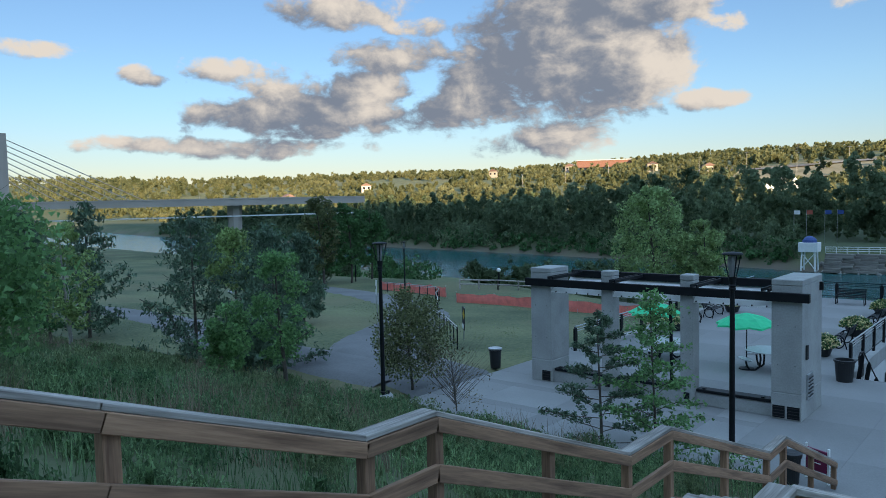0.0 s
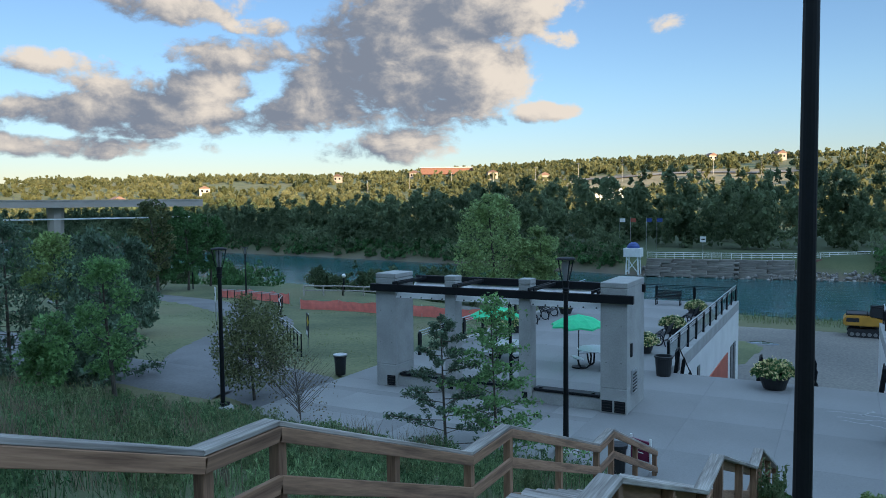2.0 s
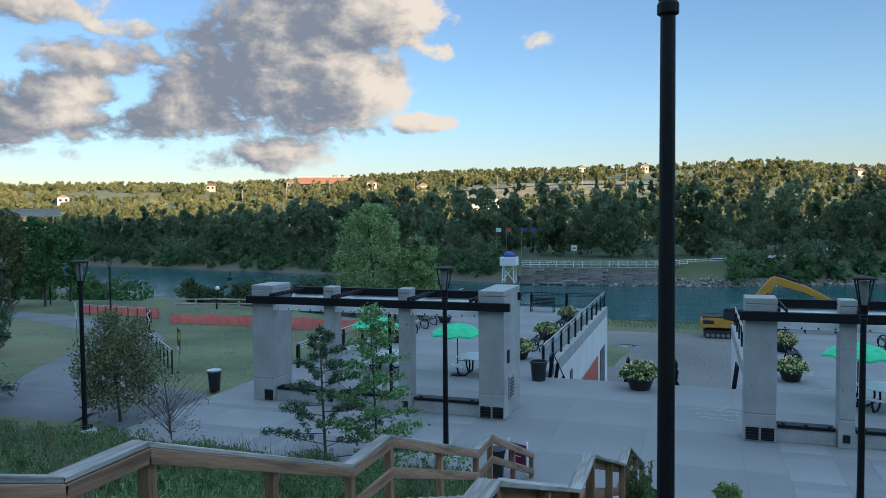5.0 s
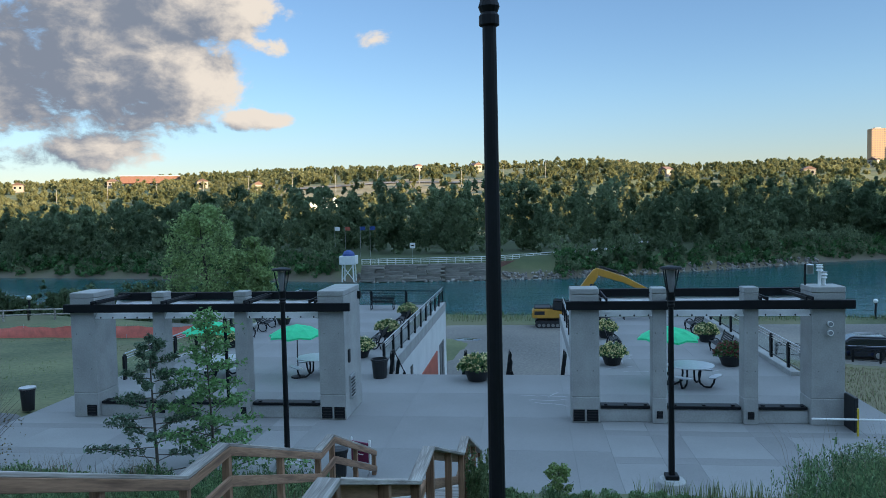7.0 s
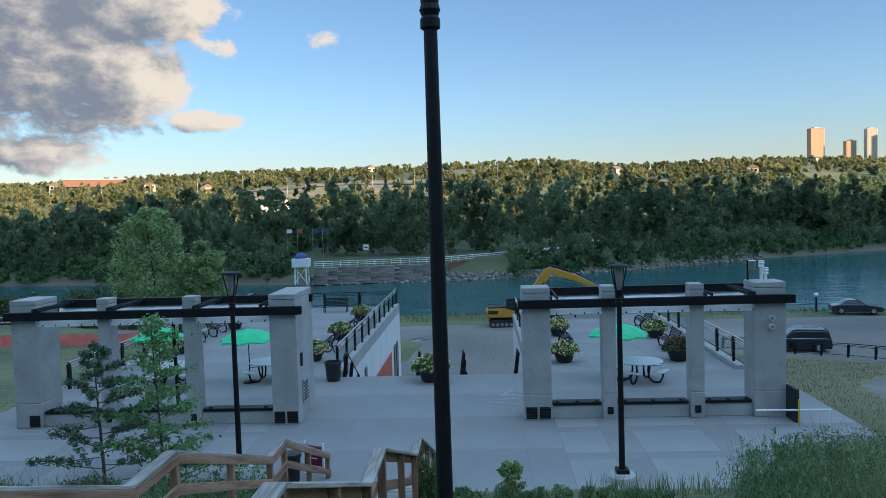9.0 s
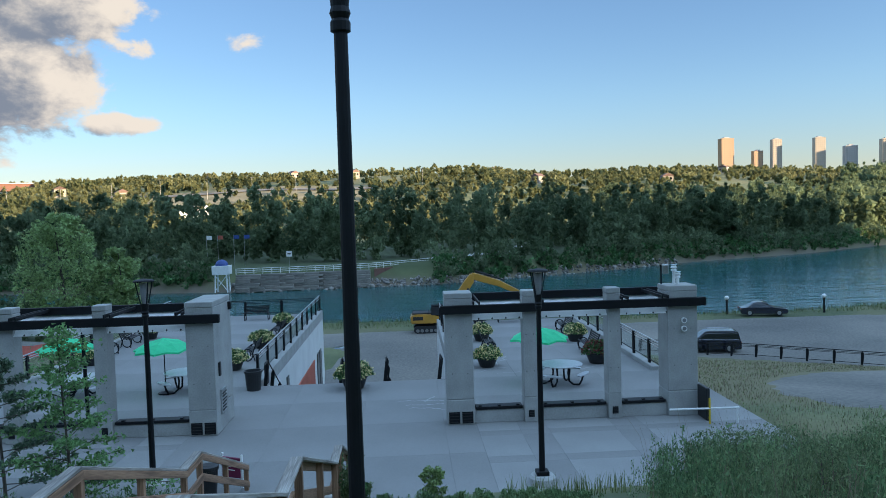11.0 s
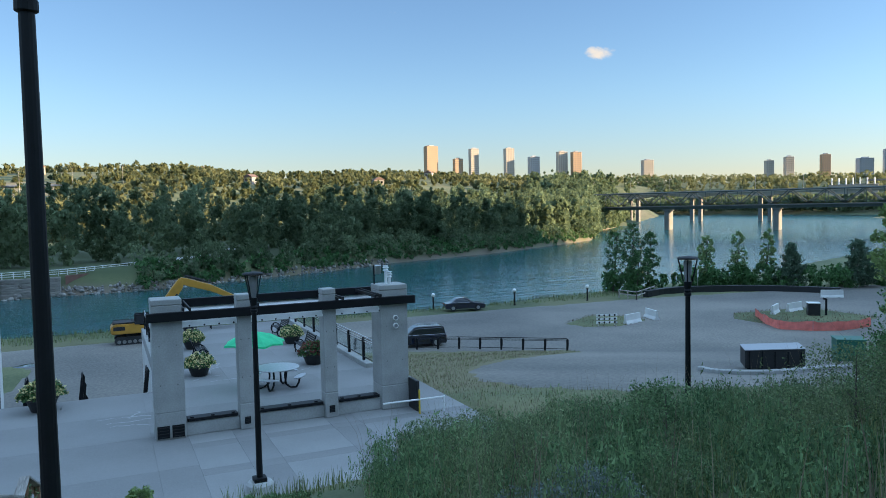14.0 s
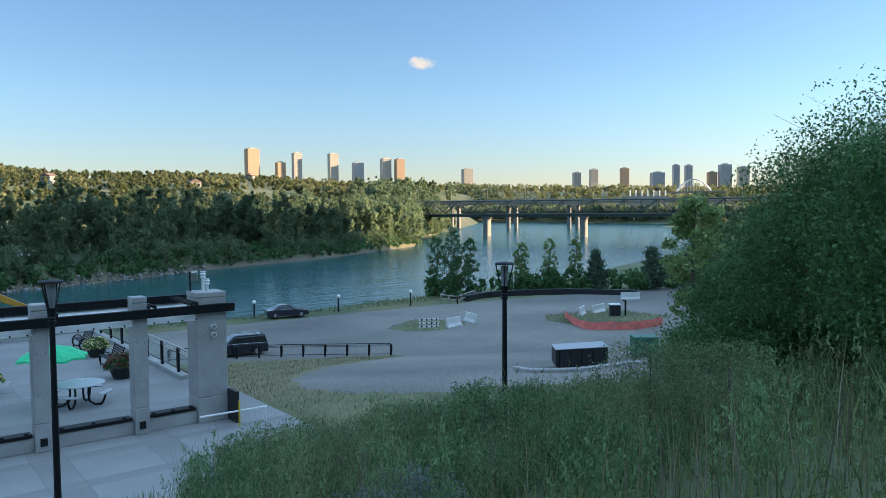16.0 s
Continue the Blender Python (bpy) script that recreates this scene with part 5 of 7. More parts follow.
# ---------------------------------------------------------------- vehicles and works
def car(m, L, W, H, label, suv=False):
    c = thing("car", m, label, "car", "parked cars")
    zb = 0.22 if not suv else 0.27
    belt = H * (0.60 if not suv else 0.56)
    k = L / 2
    if suv:
        body = [(-k, zb + 0.15), (-k + 0.05, zb), (k - 0.08, zb), (k, zb + 0.2), (k, belt - 0.18), (k - 0.15, belt - 0.03), (k - 1.15, belt + 0.04), (-k + 0.02, belt + 0.02)]
        cab = [(-k + 0.05, belt), (k - 1.15, belt), (k - 2.0, H - 0.06), (k - 2.3, H), (-k + 0.5, H), (-k + 0.22, H - 0.08)]
    else:
        body = [(-k, zb + 0.2), (-k + 0.08, zb), (k - 0.1, zb), (k, zb + 0.18), (k - 0.02, belt - 0.2), (k - 0.3, belt - 0.09), (k - 1.35, belt + 0.03), (-k + 0.75, belt + 0.05), (-k + 0.05, belt - 0.02)]
        cab = [(-k + 0.65, belt), (k - 1.3, belt), (k - 2.05, H - 0.05), (k - 2.5, H), (-k + 1.75, H), (-k + 1.35, H - 0.06)]

    def shell(outline, w0, w1, mm, name, parent, top=H):
        bm = bmesh.new()
        prism(bm, outline, -w0 / 2, w0 / 2)
        zs = [z for _, z in outline]
        lo, hi = min(zs), max(zs)
        for v in bm.verts:
            f = (v.co.z - lo) / (hi - lo)
            v.co.y *= 1 + (w1 / w0 - 1) * f
        bmesh.ops.bevel(bm, geom=bm.edges[:], offset=0.05, segments=2, affect="EDGES", profile=0.6)
        return part(name, bm, M[mm], parent)

    b = shell(body, W, W * 0.94, "car", "body", c)
    shell(cab, W * 0.90, W * 0.70, "car", "roof", c)
    # glazing set just proud of the cabin
    cx = [x for x, z in cab]
    inset = [(x * 0.94 + 0.06 * sum(cx) / len(cx), belt + 0.06 + (z - belt) * 0.76) for x, z in cab]
    shell(inset, W * 0.905, W * 0.765, "glass", "side_windows", c)
    for x in (-k + L * 0.19, k - L * 0.19):
        for s in (-1, 1):
            r = 0.33 if not suv else 0.37
            bm = bmesh.new()
            rod(bm, (x, s * (W / 2 - 0.2), r), (x, s * (W / 2 + 0.015), r), r, seg=20)
            w = part("wheel", bm, M["dark"], c)
            bm = bmesh.new()
            rod(bm, (x, s * (W / 2), r), (x, s * (W / 2 + 0.025), r), r * 0.62, seg=16)
            part("rim", bm, M["steel"], w)
    for s in (-1, 1):
        bm = bmesh.new()
        box(bm, k - 0.06, s * W * 0.34, belt - 0.24, 0.12, 0.34, 0.12, bevel=0.02)
        part("headlight", bm, M["lamp_glass"], c)
        bm = bmesh.new()
        box(bm, -k + 0.04, s * W * 0.36, belt - 0.22, 0.12, 0.28, 0.14, bevel=0.02)
        part("tail_light", bm, M["red_panel"], c)
        bm = bmesh.new()
        box(bm, k - L * 0.36, s * (W * 0.5 + 0.06), belt + 0.02, 0.16, 0.18, 0.12, bevel=0.03)
        part("mirror", bm, M["car"], c)
        bm = bmesh.new()
        tube(bm, [(inset[0][0] + 0.1, s * W * 0.462, belt + 0.07), (inset[1][0], s * W * 0.462, belt + 0.07)], 0.014, 5)
        part("trim", bm, M["chrome"], c, "chrome window trim")
    if suv:
        for s in (-1, 1):
            bm = bmesh.new()
            tube(bm, [(-k + 0.6, s * W * 0.33, H + 0.06), (k - 2.3, s * W * 0.33, H + 0.06)], 0.025, 6)
            part("roof_rail", bm, M["chrome"], c)
    return c


car(pose(36.85, 55.3, -5.42, 0, 0, -14), 4.75, 1.82, 1.45, "dark blue sedan parked beside the river road")
car(pose(23.4, 37.0, -5.42, 0, 0, 168), 4.8, 1.92, 1.75, "dark blue sport utility vehicle parked by the fence", True)


def excavator(m):
    e = thing("excavator", m, "yellow tracked excavator with a folded boom", "excavator")
    for s in (-1, 1):
        bm = bmesh.new()
        prism(bm, [(-1.75, 0.35), (-1.6, 0.08), (-1.3, 0), (1.3, 0), (1.6, 0.08), (1.75, 0.35), (1.6, 0.65), (1.3, 0.75), (-1.3, 0.75), (-1.6, 0.65)], s * 1.0 - 0.28, s * 1.0 + 0.28)
        t = part("track", bm, M["dark"], e, "muddy steel track")
        for i in range(7):
            bm = bmesh.new()
            rod(bm, (-1.35 + i * 0.45, s * 1.0 - 0.3, 0.3), (-1.35 + i * 0.45, s * 1.0 + 0.3, 0.3), 0.17, seg=10)
            part("roller", bm, M["joint"], t)
    bm = bmesh.new()
    rod(bm, (0, 0, 0.6), (0, 0, 1.0), 0.7, seg=20)
    part("turntable", bm, M["dark"], e)
    bm = bmesh.new()
    prism(bm, [(-2.0, 1.0), (1.5, 1.0), (1.5, 1.45), (0.8, 1.9), (-1.7, 1.9), (-2.05, 1.6)], -1.25, 1.25)
    bmesh.ops.bevel(bm, geom=bm.edges[:], offset=0.08, segments=2, affect="EDGES")
    h = part("house", bm, M["yellow"], e)
    bm = bmesh.new()
    box(bm, -1.3, -1.262, 1.35, 1.0, 0.02, 0.35, bevel=0.01)
    part("grille", bm, M["dark"], h)
    bm = bmesh.new()
    prism(bm, [(0.0, 1.85), (1.5, 1.45), (1.5, 2.0), (1.2, 2.7), (0.1, 2.7)], -1.25, -0.25)
    bmesh.ops.bevel(bm, geom=bm.edges[:], offset=0.05, segments=1, affect="EDGES")
    cab = part("cab", bm, M["glass"], e, "dark glazed cab")
    for a, b in (((0.05, 1.9), (0.1, 2.73)), ((1.5, 2.0), (1.2, 2.73)), ((0.1, 2.73), (1.2, 2.73)), ((1.5, 1.45), (1.5, 2.0))):
        for y in (-1.26, -0.24):
            bm = bmesh.new()
            rod(bm, (a[0], y, a[1]), (b[0], y, b[1]), 0.05, seg=6)
            part("cab_frame", bm, M["dark"], cab)
    bm = bmesh.new()
    prism(bm, [(1.0, 1.3), (1.6, 1.2), (3.5, 3.4), (4.5, 4.9), (4.5, 5.6), (4.15, 5.75), (3.6, 5.1), (2.5, 3.6)], -0.15, 0.35)
    bmesh.ops.bevel(bm, geom=bm.edges[:], offset=0.04, segments=1, affect="EDGES")
    part("boom", bm, M["yellow"], e)
    bm = bmesh.new()
    prism(bm, [(4.1, 5.3), (4.35, 5.85), (4.9, 5.72), (7.2, 4.95), (9.4, 3.75), (9.35, 3.3), (7.0, 4.35), (5.0, 4.95)], -0.12, 0.32)
    bmesh.ops.bevel(bm, geom=bm.edges[:], offset=0.04, segments=1, affect="EDGES")
    part("stick", bm, M["yellow"], e)
    for a, b, r_ in (((4.7, 0.1, 5.98), (6.3, 0.1, 5.45), 0.11), ((6.3, 0.1, 5.45), (7.6, 0.1, 4.95), 0.06), ((2.6, -0.35, 2.2), (3.9, -0.35, 4.3), 0.10)):
        bm = bmesh.new()
        rod(bm, a, b, r_, seg=8)
        part("hydraulic_ram", bm, M["dark"], e)
    bm = bmesh.new()
    box(bm, -0.9, 0.1, 1.9, 1.9, 1.9, 0.12, bevel=0.03)
    part("engine_cover", bm, M["dark"], h)
    bm = bmesh.new()
    tube(bm, [(-1.8, -1.15, 1.9), (-1.8, -1.15, 2.35), (-0.2, -1.15, 2.35), (-0.2, -1.15, 1.9)], 0.03, 6)
    part("guard_rail", bm, M["dark"], h)
    bm = bmesh.new()
    prism(bm, [(9.2, 3.3), (9.8, 3.3), (10.3, 2.6), (10.1, 1.9), (9.5, 1.7), (9.1, 2.2)], -0.5, 0.65)
    part("bucket", bm, M["dark"], e, "worn steel bucket")
    return e


excavator(pose(1.05, 52.5, -5.45, 0, 0, 0))

du = thing("dumpster", pose(29.6, 4.6, gz(29.6, 4.6) + 0.1, 0, 0, -38), "black steel waste container on the lot kerb", "dumpster")
bm = bmesh.new()
prism(bm, [(-1.4, 0.1), (1.4, 0.1), (1.4, 1.15), (-1.4, 1.0)], -0.8, 0.8)
bmesh.ops.bevel(bm, geom=bm.edges[:], offset=0.03, segments=1, affect="EDGES")
part("body", bm, M["planter"], du)
# lid coloured pale grey in place of the sky's reflection on it
bm = bmesh.new()
box(bm, 0, 0, 1.08, 2.84, 1.66, 0.04, bevel=0.01, ry=-3)
part("lid", bm, M["tower_c"], du)
for i in range(5):
    bm = bmesh.new()
    box(bm, -1.2 + i * 0.6, -0.82, 0.12, 0.07, 0.05, 0.88)
    part("rib", bm, M["black"], du)
for x in (-1.2, 1.2):
    for y in (-0.6, 0.6):
        bm = bmesh.new()
        rod(bm, (x, y - 0.05, 0.08), (x, y + 0.05, 0.08), 0.09, seg=10)
        part("wheel", bm, M["dark"], du)
bx = thing("utility_box", pose(38.2, 6.8, gz(38.2, 6.8), 0, 0, -38), "green electrical utility box", "utility box")
bm = bmesh.new()
box(bm, 0, 0, 0, 1.5, 1.3, 1.35, bevel=0.03)
part("body", bm, M["green_box"], bx)
bm = bmesh.new()
box(bm, 0, 0, 1.35, 1.6, 1.4, 0.07, bevel=0.02)
part("top", bm, M["green_box"], bx)
bx = thing("portable_cabinet", pose(65.5, 31.4, -5.45, 0, 0, -40), "dark work-site cabinet with a pipe", "cabinet")
bm = bmesh.new()
box(bm, 0, 0, 0, 1.15, 1.0, 1.3, bevel=0.03)
part("body", bm, M["planter"], bx)
bm = bmesh.new()
box(bm, 0, 0, 1.3, 1.25, 1.1, 0.10, bevel=0.03)
part("top", bm, M["white_paint"], bx)
bm = bmesh.new()
tube(bm, [(1.2, 0, 0), (1.2, 0, 1.75), (0.9, 0, 1.8)], 0.11, 8)
part("pipe", bm, M["black"], bx)


def barrier(m, label="white concrete road barrier"):
    b = thing("barrier", m, label, "barrier", "road barriers")
    bm = bmesh.new()
    prism(bm, [(-0.3, 0), (0.3, 0), (0.28, 0.1), (0.12, 0.35), (0.09, 0.95), (-0.09, 0.95), (-0.12, 0.35), (-0.28, 0.1)], -1.3, 1.3)
    part("body", bm, M["white"], b)
    for y in (-0.7, 0.7):
        bm = bmesh.new()
        box(bm, 0, y, -0.01, 0.62, 0.3, 0.06)
        part("foot", bm, M["concrete"], b)
    return b


BR = barrier(pose(46.9, 37.3, -5.43, 0, 0, -72), "pale concrete road barrier")
for x, y, rz in ((50.4, 38.6, -14), (63.5, 34.5, -60), (66.5, 34.6, -80), (79.5, 40.2, 60)):
    copy_thing(BR, pose(x, y, -5.43, 0, 0, rz))
ba = thing("barricade", pose(43.6, 37.1, -5.43, 0, 0, -22), "white striped plank barricade", "barricade")
for z in (0.25, 0.6, 0.95):
    bm = bmesh.new()
    box(bm, 0, 0, z, 2.1, 0.05, 0.22, bevel=0.008)
    pl = part("plank", bm, M["white_paint"], ba)
    for i in range(4):
        bm = bmesh.new()
        box(bm, -0.8 + i * 0.52, -0.03, z + 0.02, 0.16, 0.01, 0.18, ry=25)
        part("stripe", bm, M["black"], pl)
for x in (-0.85, 0.85):
    bm = bmesh.new()
    box(bm, x, 0.05, 0, 0.07, 0.07, 1.25)
    box(bm, x, 0.05, 0, 0.07, 0.9, 0.07)
    part("leg", bm, M["wood_grey"], ba)
# kerbs in the lot and the low black bank along the river edge
for pts, mm, w, hh, nm, lab in (([(25.7, 5.5), (25.0, 3.5), (26.5, 2.0), (31.3, 2.4), (38, 2)], "concrete", 0.3, 0.22, "kerb", "pale concrete kerb"),
                                ([(61.9, 53.4), (68.1, 54.8), (77.8, 50.6), (84, 42.5)], "planter", 0.8, 0.75, "silt_barrier", "low black silt barrier along the bank")):
    k = tagged(new(nm), lab, nm.replace("_", " "), kind="structure")
    sm = smooth_line(pts, 6)
    for a, b in zip(sm[:-1], sm[1:]):
        bm = bmesh.new()
        d = b - a
        box(bm, *((a + b) / 2), gz(*((a + b) / 2)) - 0.05, np.hypot(*d) + 0.05, w, hh + 0.1, math.degrees(math.atan2(d[1], d[0])), bevel=0.03)
        part("length", bm, M[mm], k)

for x0, x1 in ((-14.2, -14.3), (-11.75, -11.85)):
    lp = thing("steel_prop", Matrix.Identity(4), "slim black steel prop under the pergola beam", "post", "pergola props")
    bm = bmesh.new()
    rod(bm, (x1, 2.3, 0), (x0, 1.95, 3.45), 0.06, seg=8)
    part("shaft", bm, M["black"], lp)
    bm = bmesh.new()
    box(bm, x1, 2.3, 0, 0.22, 0.22, 0.02)
    part("foot_plate", bm, M["black"], lp)

wp = thing("pipe_rail", Matrix.Identity(4), "low white pipe rail with a yellow end post on the bank", "rail")
bm = bmesh.new()
rod(bm, (6.62, -1.0, 0.48), (8.75, -1.0, 0.46), 0.03, seg=8)
part("rail", bm, M["white_paint"], wp)
for x, mm in ((7.85, "yellow_sign"), (8.7, "white_paint")):
    bm = bmesh.new()
    rod(bm, (x, -1.0, 0.0), (x, -1.0, 0.48 if mm == "white_paint" else 0.78), 0.03, seg=8)
    part("post", bm, M[mm], wp)

# ---------------------------------------------------------------- trees
def trunk_mesh(h, r, limbs, spread, bend=0.03, top=0.92, up=0.55, start=0.25):
    bm = bmesh.new()
    pts = [Vector((h * bend * math.sin(3 * t + r * 40), h * bend * math.cos(2.3 * t), h * t)) for t in np.linspace(-0.02, top, 8)]
    for i, (a, b) in enumerate(zip(pts[:-1], pts[1:])):
        rod(bm, a, b, r * (1 - i / 8.2), r * (1 - (i + 1) / 8.2), 8)
    for i in range(limbs):
        t = start + (0.9 - start) * (i + 0.5) / limbs
        p = pts[0].lerp(pts[-1], (t + 0.02) / (top + 0.02))
        a = i * 2.4 + rng.uniform(-0.3, 0.3)
        L = spread * (1.05 - 0.55 * t) * rng.uniform(0.7, 1.1)
        q = p + Vector((math.cos(a) * L * 0.55, math.sin(a) * L * 0.55, L * up * 0.6))
        s = q + Vector((math.cos(a + 0.3) * L * 0.45, math.sin(a + 0.3) * L * 0.45, L * up * 0.5))
        rr = r * 0.42 * (1.05 - t)
        rod(bm, p, q, rr, rr * 0.65, 5)
        rod(bm, q, s, rr * 0.65, rr * 0.25, 5)
    return bm


def broad_tree(m, h, r, leaf, label, clumps=60, per=70, size=0.12, bark="bark", limbs=12, girth=0.016, kind="broad", trunk_up=0.55, name="tree", squash=0.8, cr=1.0):
    t = thing(name, m, label, "tree" if name == "tree" else "shrub")
    part("trunk", trunk_mesh(h, h * girth, limbs, r * 1.3, up=trunk_up), M[bark], t)
    c, rad = tree_clumps(h, r, clumps, kind)
    p = cloud_points(c, rad * 0.85 * cr, per, squash)
    v, f = leaf_blades(p, size * rng.uniform(0.6, 1.3, len(p)), long=1.5)
    mesh_np("crown", v, f, M[leaf], t)
    return t


def conifer(m, h, r, label, branches=80, per=90, size=0.10, leaf="needle", sparse=0.0, ragged=0.55):
    """A ragged conifer: separate boughs that droop and lift at the ends, with needle tufts and gaps between them."""
    t = thing("tree", m, label, "conifer")
    part("trunk", trunk_mesh(h, h * 0.014, 0, r, 0.006, 0.98), M["bark"], t)
    bm = bmesh.new()
    P = []
    for i in range(branches):
        f = (i + 0.5) / branches
        z = h * (0.05 + 0.93 * f)
        L = r * (1.04 - f) ** 0.75 * (1 + ragged * rng.uniform(-1, 0.55)) + 0.10
        a = i * 2.399 + rng.uniform(-0.5, 0.5)
        d = np.array([math.cos(a), math.sin(a), 0.0])
        side = np.array([-d[1], d[0], 0])
        slope, lift = rng.uniform(-0.15, 0.3), rng.uniform(0.1, 0.45)
        end = np.array([0, 0, z]) + d * L + np.array([0, 0, L * (slope + lift)])
        mid = np.array([0, 0, z]) + d * L * 0.55 + np.array([0, 0, L * slope * 0.5])
        tube(bm, [(0, 0, z), tuple(mid), tuple(end)], 0.014 * (1.2 - f) * h / 6, 4)
        for k in range(max(4, int(11 * L / r))):
            u = rng.uniform(0.25, 1.0)
            c = (mid + (end - mid) * (u - 0.5) * 2) if u > 0.5 else (np.array([0, 0, z]) * (1 - 2 * u) + mid * 2 * u)
            c = c + side * rng.normal() * 0.20 * L * (1.15 - u)
            w = 0.055 * h ** 0.5 * rng.uniform(0.6, 1.3)
            q = rng.normal(size=(max(5, int(per * (1 - sparse) / 6)), 3)) * np.array([w, w, w * 0.8]) + c
            P.append(q + d * rng.uniform(-w, 2 * w, (len(q), 1)))
    tagged(part("branch_tier", bm, M["bark"], t), kind="stuff")
    P = np.concatenate(P)
    v, f = leaf_blades(P, size * rng.uniform(0.6, 1.4, len(P)), long=3.0, rise=0.6)
    mesh_np("crown", v, f, M[leaf], t)
    return t


def on(x, y, rz=0.0, sink=0.0):
    return pose(x, y, gz(x, y) - sink, 0, 0, rz)


DARK = "dark green conifer with ragged layered branches"
for x, y, h, r, k, sz in ((-41.9, -4.2, 7.4, 2.2, 54, 0.10), (-46.5, -7.5, 6.8, 2.0, 52, 0.10), (-52, -3.5, 7.2, 2.1, 54, 0.11), (-29.6, -5.4, 6.4, 2.3, 58, 0.08), (-27.9, -3.0, 5.9, 1.9, 54, 0.08), (-25.7, -4.2, 5.7, 2.0, 54, 0.078), (-37, 6.5, 5.6, 1.7, 66, 0.11)):
    conifer(on(x, y, 50 * x), h, r, DARK, k, 90, sz)
broad_tree(on(-24.2, -6.3), 2.7, 1.9, "needle", "low spreading dark evergreen shrub", 40, 90, 0.16, name="shrub", limbs=8)
YOUNG = "young bright green deciduous tree"
broad_tree(on(-19.6, -8.6), 4.6, 1.0, "leaf_bright", YOUNG, 64, 70, 0.08, cr=0.85)
broad_tree(on(-19.8, -10.3), 2.4, 0.85, "leaf_bright", "bushy bright green sapling on the slope", 40, 90, 0.09, name="shrub")
broad_tree(on(-28.8, -11.0), 4.9, 1.3, "leaf_aspen", "slender young aspen with pale trunk", 50, 60, 0.10, "bark_pale", cr=0.75)
broad_tree(on(-14.9, -18.4), 3.1, 1.5, "leaf_bright", "leafy bright green bush beside the stair", 46, 120, 0.09, name="shrub")
broad_tree(on(-33.0, -10.0), 3.6, 1.3, "leaf", "green sapling on the slope", 34, 60, 0.10, cr=0.7)
broad_tree(on(-62, -3), 7.4, 2.6, "leaf", "rounded green tree beyond the lawn", 60, 80, 0.25)
broad_tree(on(-55, 14), 6.5, 2.4, "leaf_aspen", "pale green tree beyond the lawn", 50, 80, 0.22)
broad_tree(on(-18.7, -3.9), 3.6, 1.6, "leaf_olive", "small olive-green tree beside the lamp", 90, 120, 0.07, limbs=14, squash=0.9)
broad_tree(on(-15.9, -4.9), 2.5, 1.25, "leaf_brown", "half-bare shrub with thin twigs and few brown leaves", 44, 12, 0.05, limbs=90, trunk_up=0.9, name="shrub", girth=0.012)
# pine and maple sapling below the stair
t = thing("tree", on(-10.7, -5.1), "sparse young pine with tufted branch ends", "conifer")
part("trunk", trunk_mesh(4.2, 0.05, 0, 1, 0.01, 0.98), M["bark"], t)
bm, P = bmesh.new(), []
for i in range(36):
    f = i / 36
    z, a = 0.5 + 3.5 * f, i * 2.399
    L = 1.95 * (1.05 - f) ** 0.9 * rng.uniform(0.6, 1.1)
    q = Vector((math.cos(a) * L, math.sin(a) * L, z + 0.25 * L))
    tube(bm, [(0, 0, z), q * 0.55 + Vector((0, 0, z * 0.45 - 0.05)), q], 0.012, 4)
    for k in (0.45, 0.6, 0.75, 0.88, 1.0):
        cpt = np.array([math.cos(a) * L * k, math.sin(a) * L * k, z + 0.25 * L * k])
        d = rng.normal(size=(30, 3))
        d /= np.linalg.norm(d, axis=1)[:, None]
        P.append(cpt + d * rng.uniform(0.02, 0.13, (30, 1)))
tagged(part("branch_tier", bm, M["bark"], t), kind="stuff")
P = np.concatenate(P)
v, f = leaf_blades(P, 0.045 * rng.uniform(0.6, 1.3, len(P)), long=3.2)
mesh_np("crown", v, f, M["needle"], t)
t = thing("tree", on(-9.25, -5.0), "young maple with open layered branches", "tree")
part("trunk", trunk_mesh(4.7, 0.045, 0, 1, 0.012, 0.98), M["bark"], t)
bm, P = bmesh.new(), []
for i in range(34):
    f = (i + 0.5) / 34
    z, a = 0.7 + 3.9 * f, i * 2.399
    L = 1.75 * (1.08 - f) ** 0.7 * rng.uniform(0.55, 1.05) if i != 2 else 2.6
    if i == 2:
        z, a = 0.55, -0.05
    end = np.array([math.cos(a) * L, math.sin(a) * L, z + L * (0.16 if i != 2 else 0.12)])
    mid = np.array([math.cos(a) * L * 0.5, math.sin(a) * L * 0.5, z + L * 0.16])
    tube(bm, [(0, 0, z - 0.1), tuple(mid), tuple(end)], 0.010, 4)
    for k in range(int(5 + 7 * L)):
        u = rng.uniform(0.2, 1.0)
        c = mid + (end - mid) * (u - 0.5) * 2 if u > 0.5 else np.array([0, 0, z - 0.1]) * (1 - 2 * u) + mid * 2 * u
        P.append(c + rng.normal(size=(11, 3)) * (0.13, 0.13, 0.055))
tagged(part("branch_tier", bm, M["bark"], t), kind="stuff")
P = np.concatenate(P)
v, f = leaf_blades(P, 0.085 * rng.uniform(0.6, 1.3, len(P)), flat_z=1.2, long=1.4)
mesh_np("crown", v, f, M["leaf_bright"], t)

# tall pale green tree at the near bank
broad_tree(pose(-35.8, 53.8, -4.9), 13.0, 4.6, "leaf_pale", "tall pale green poplar at the river bank", 150, 60, 0.25, cr=0.62)
broad_tree(pose(-30.8, 55.0, -4.9), 9.2, 2.7, "leaf_pale", "smaller poplar at the river bank", 70, 70, 0.27, cr=0.8)
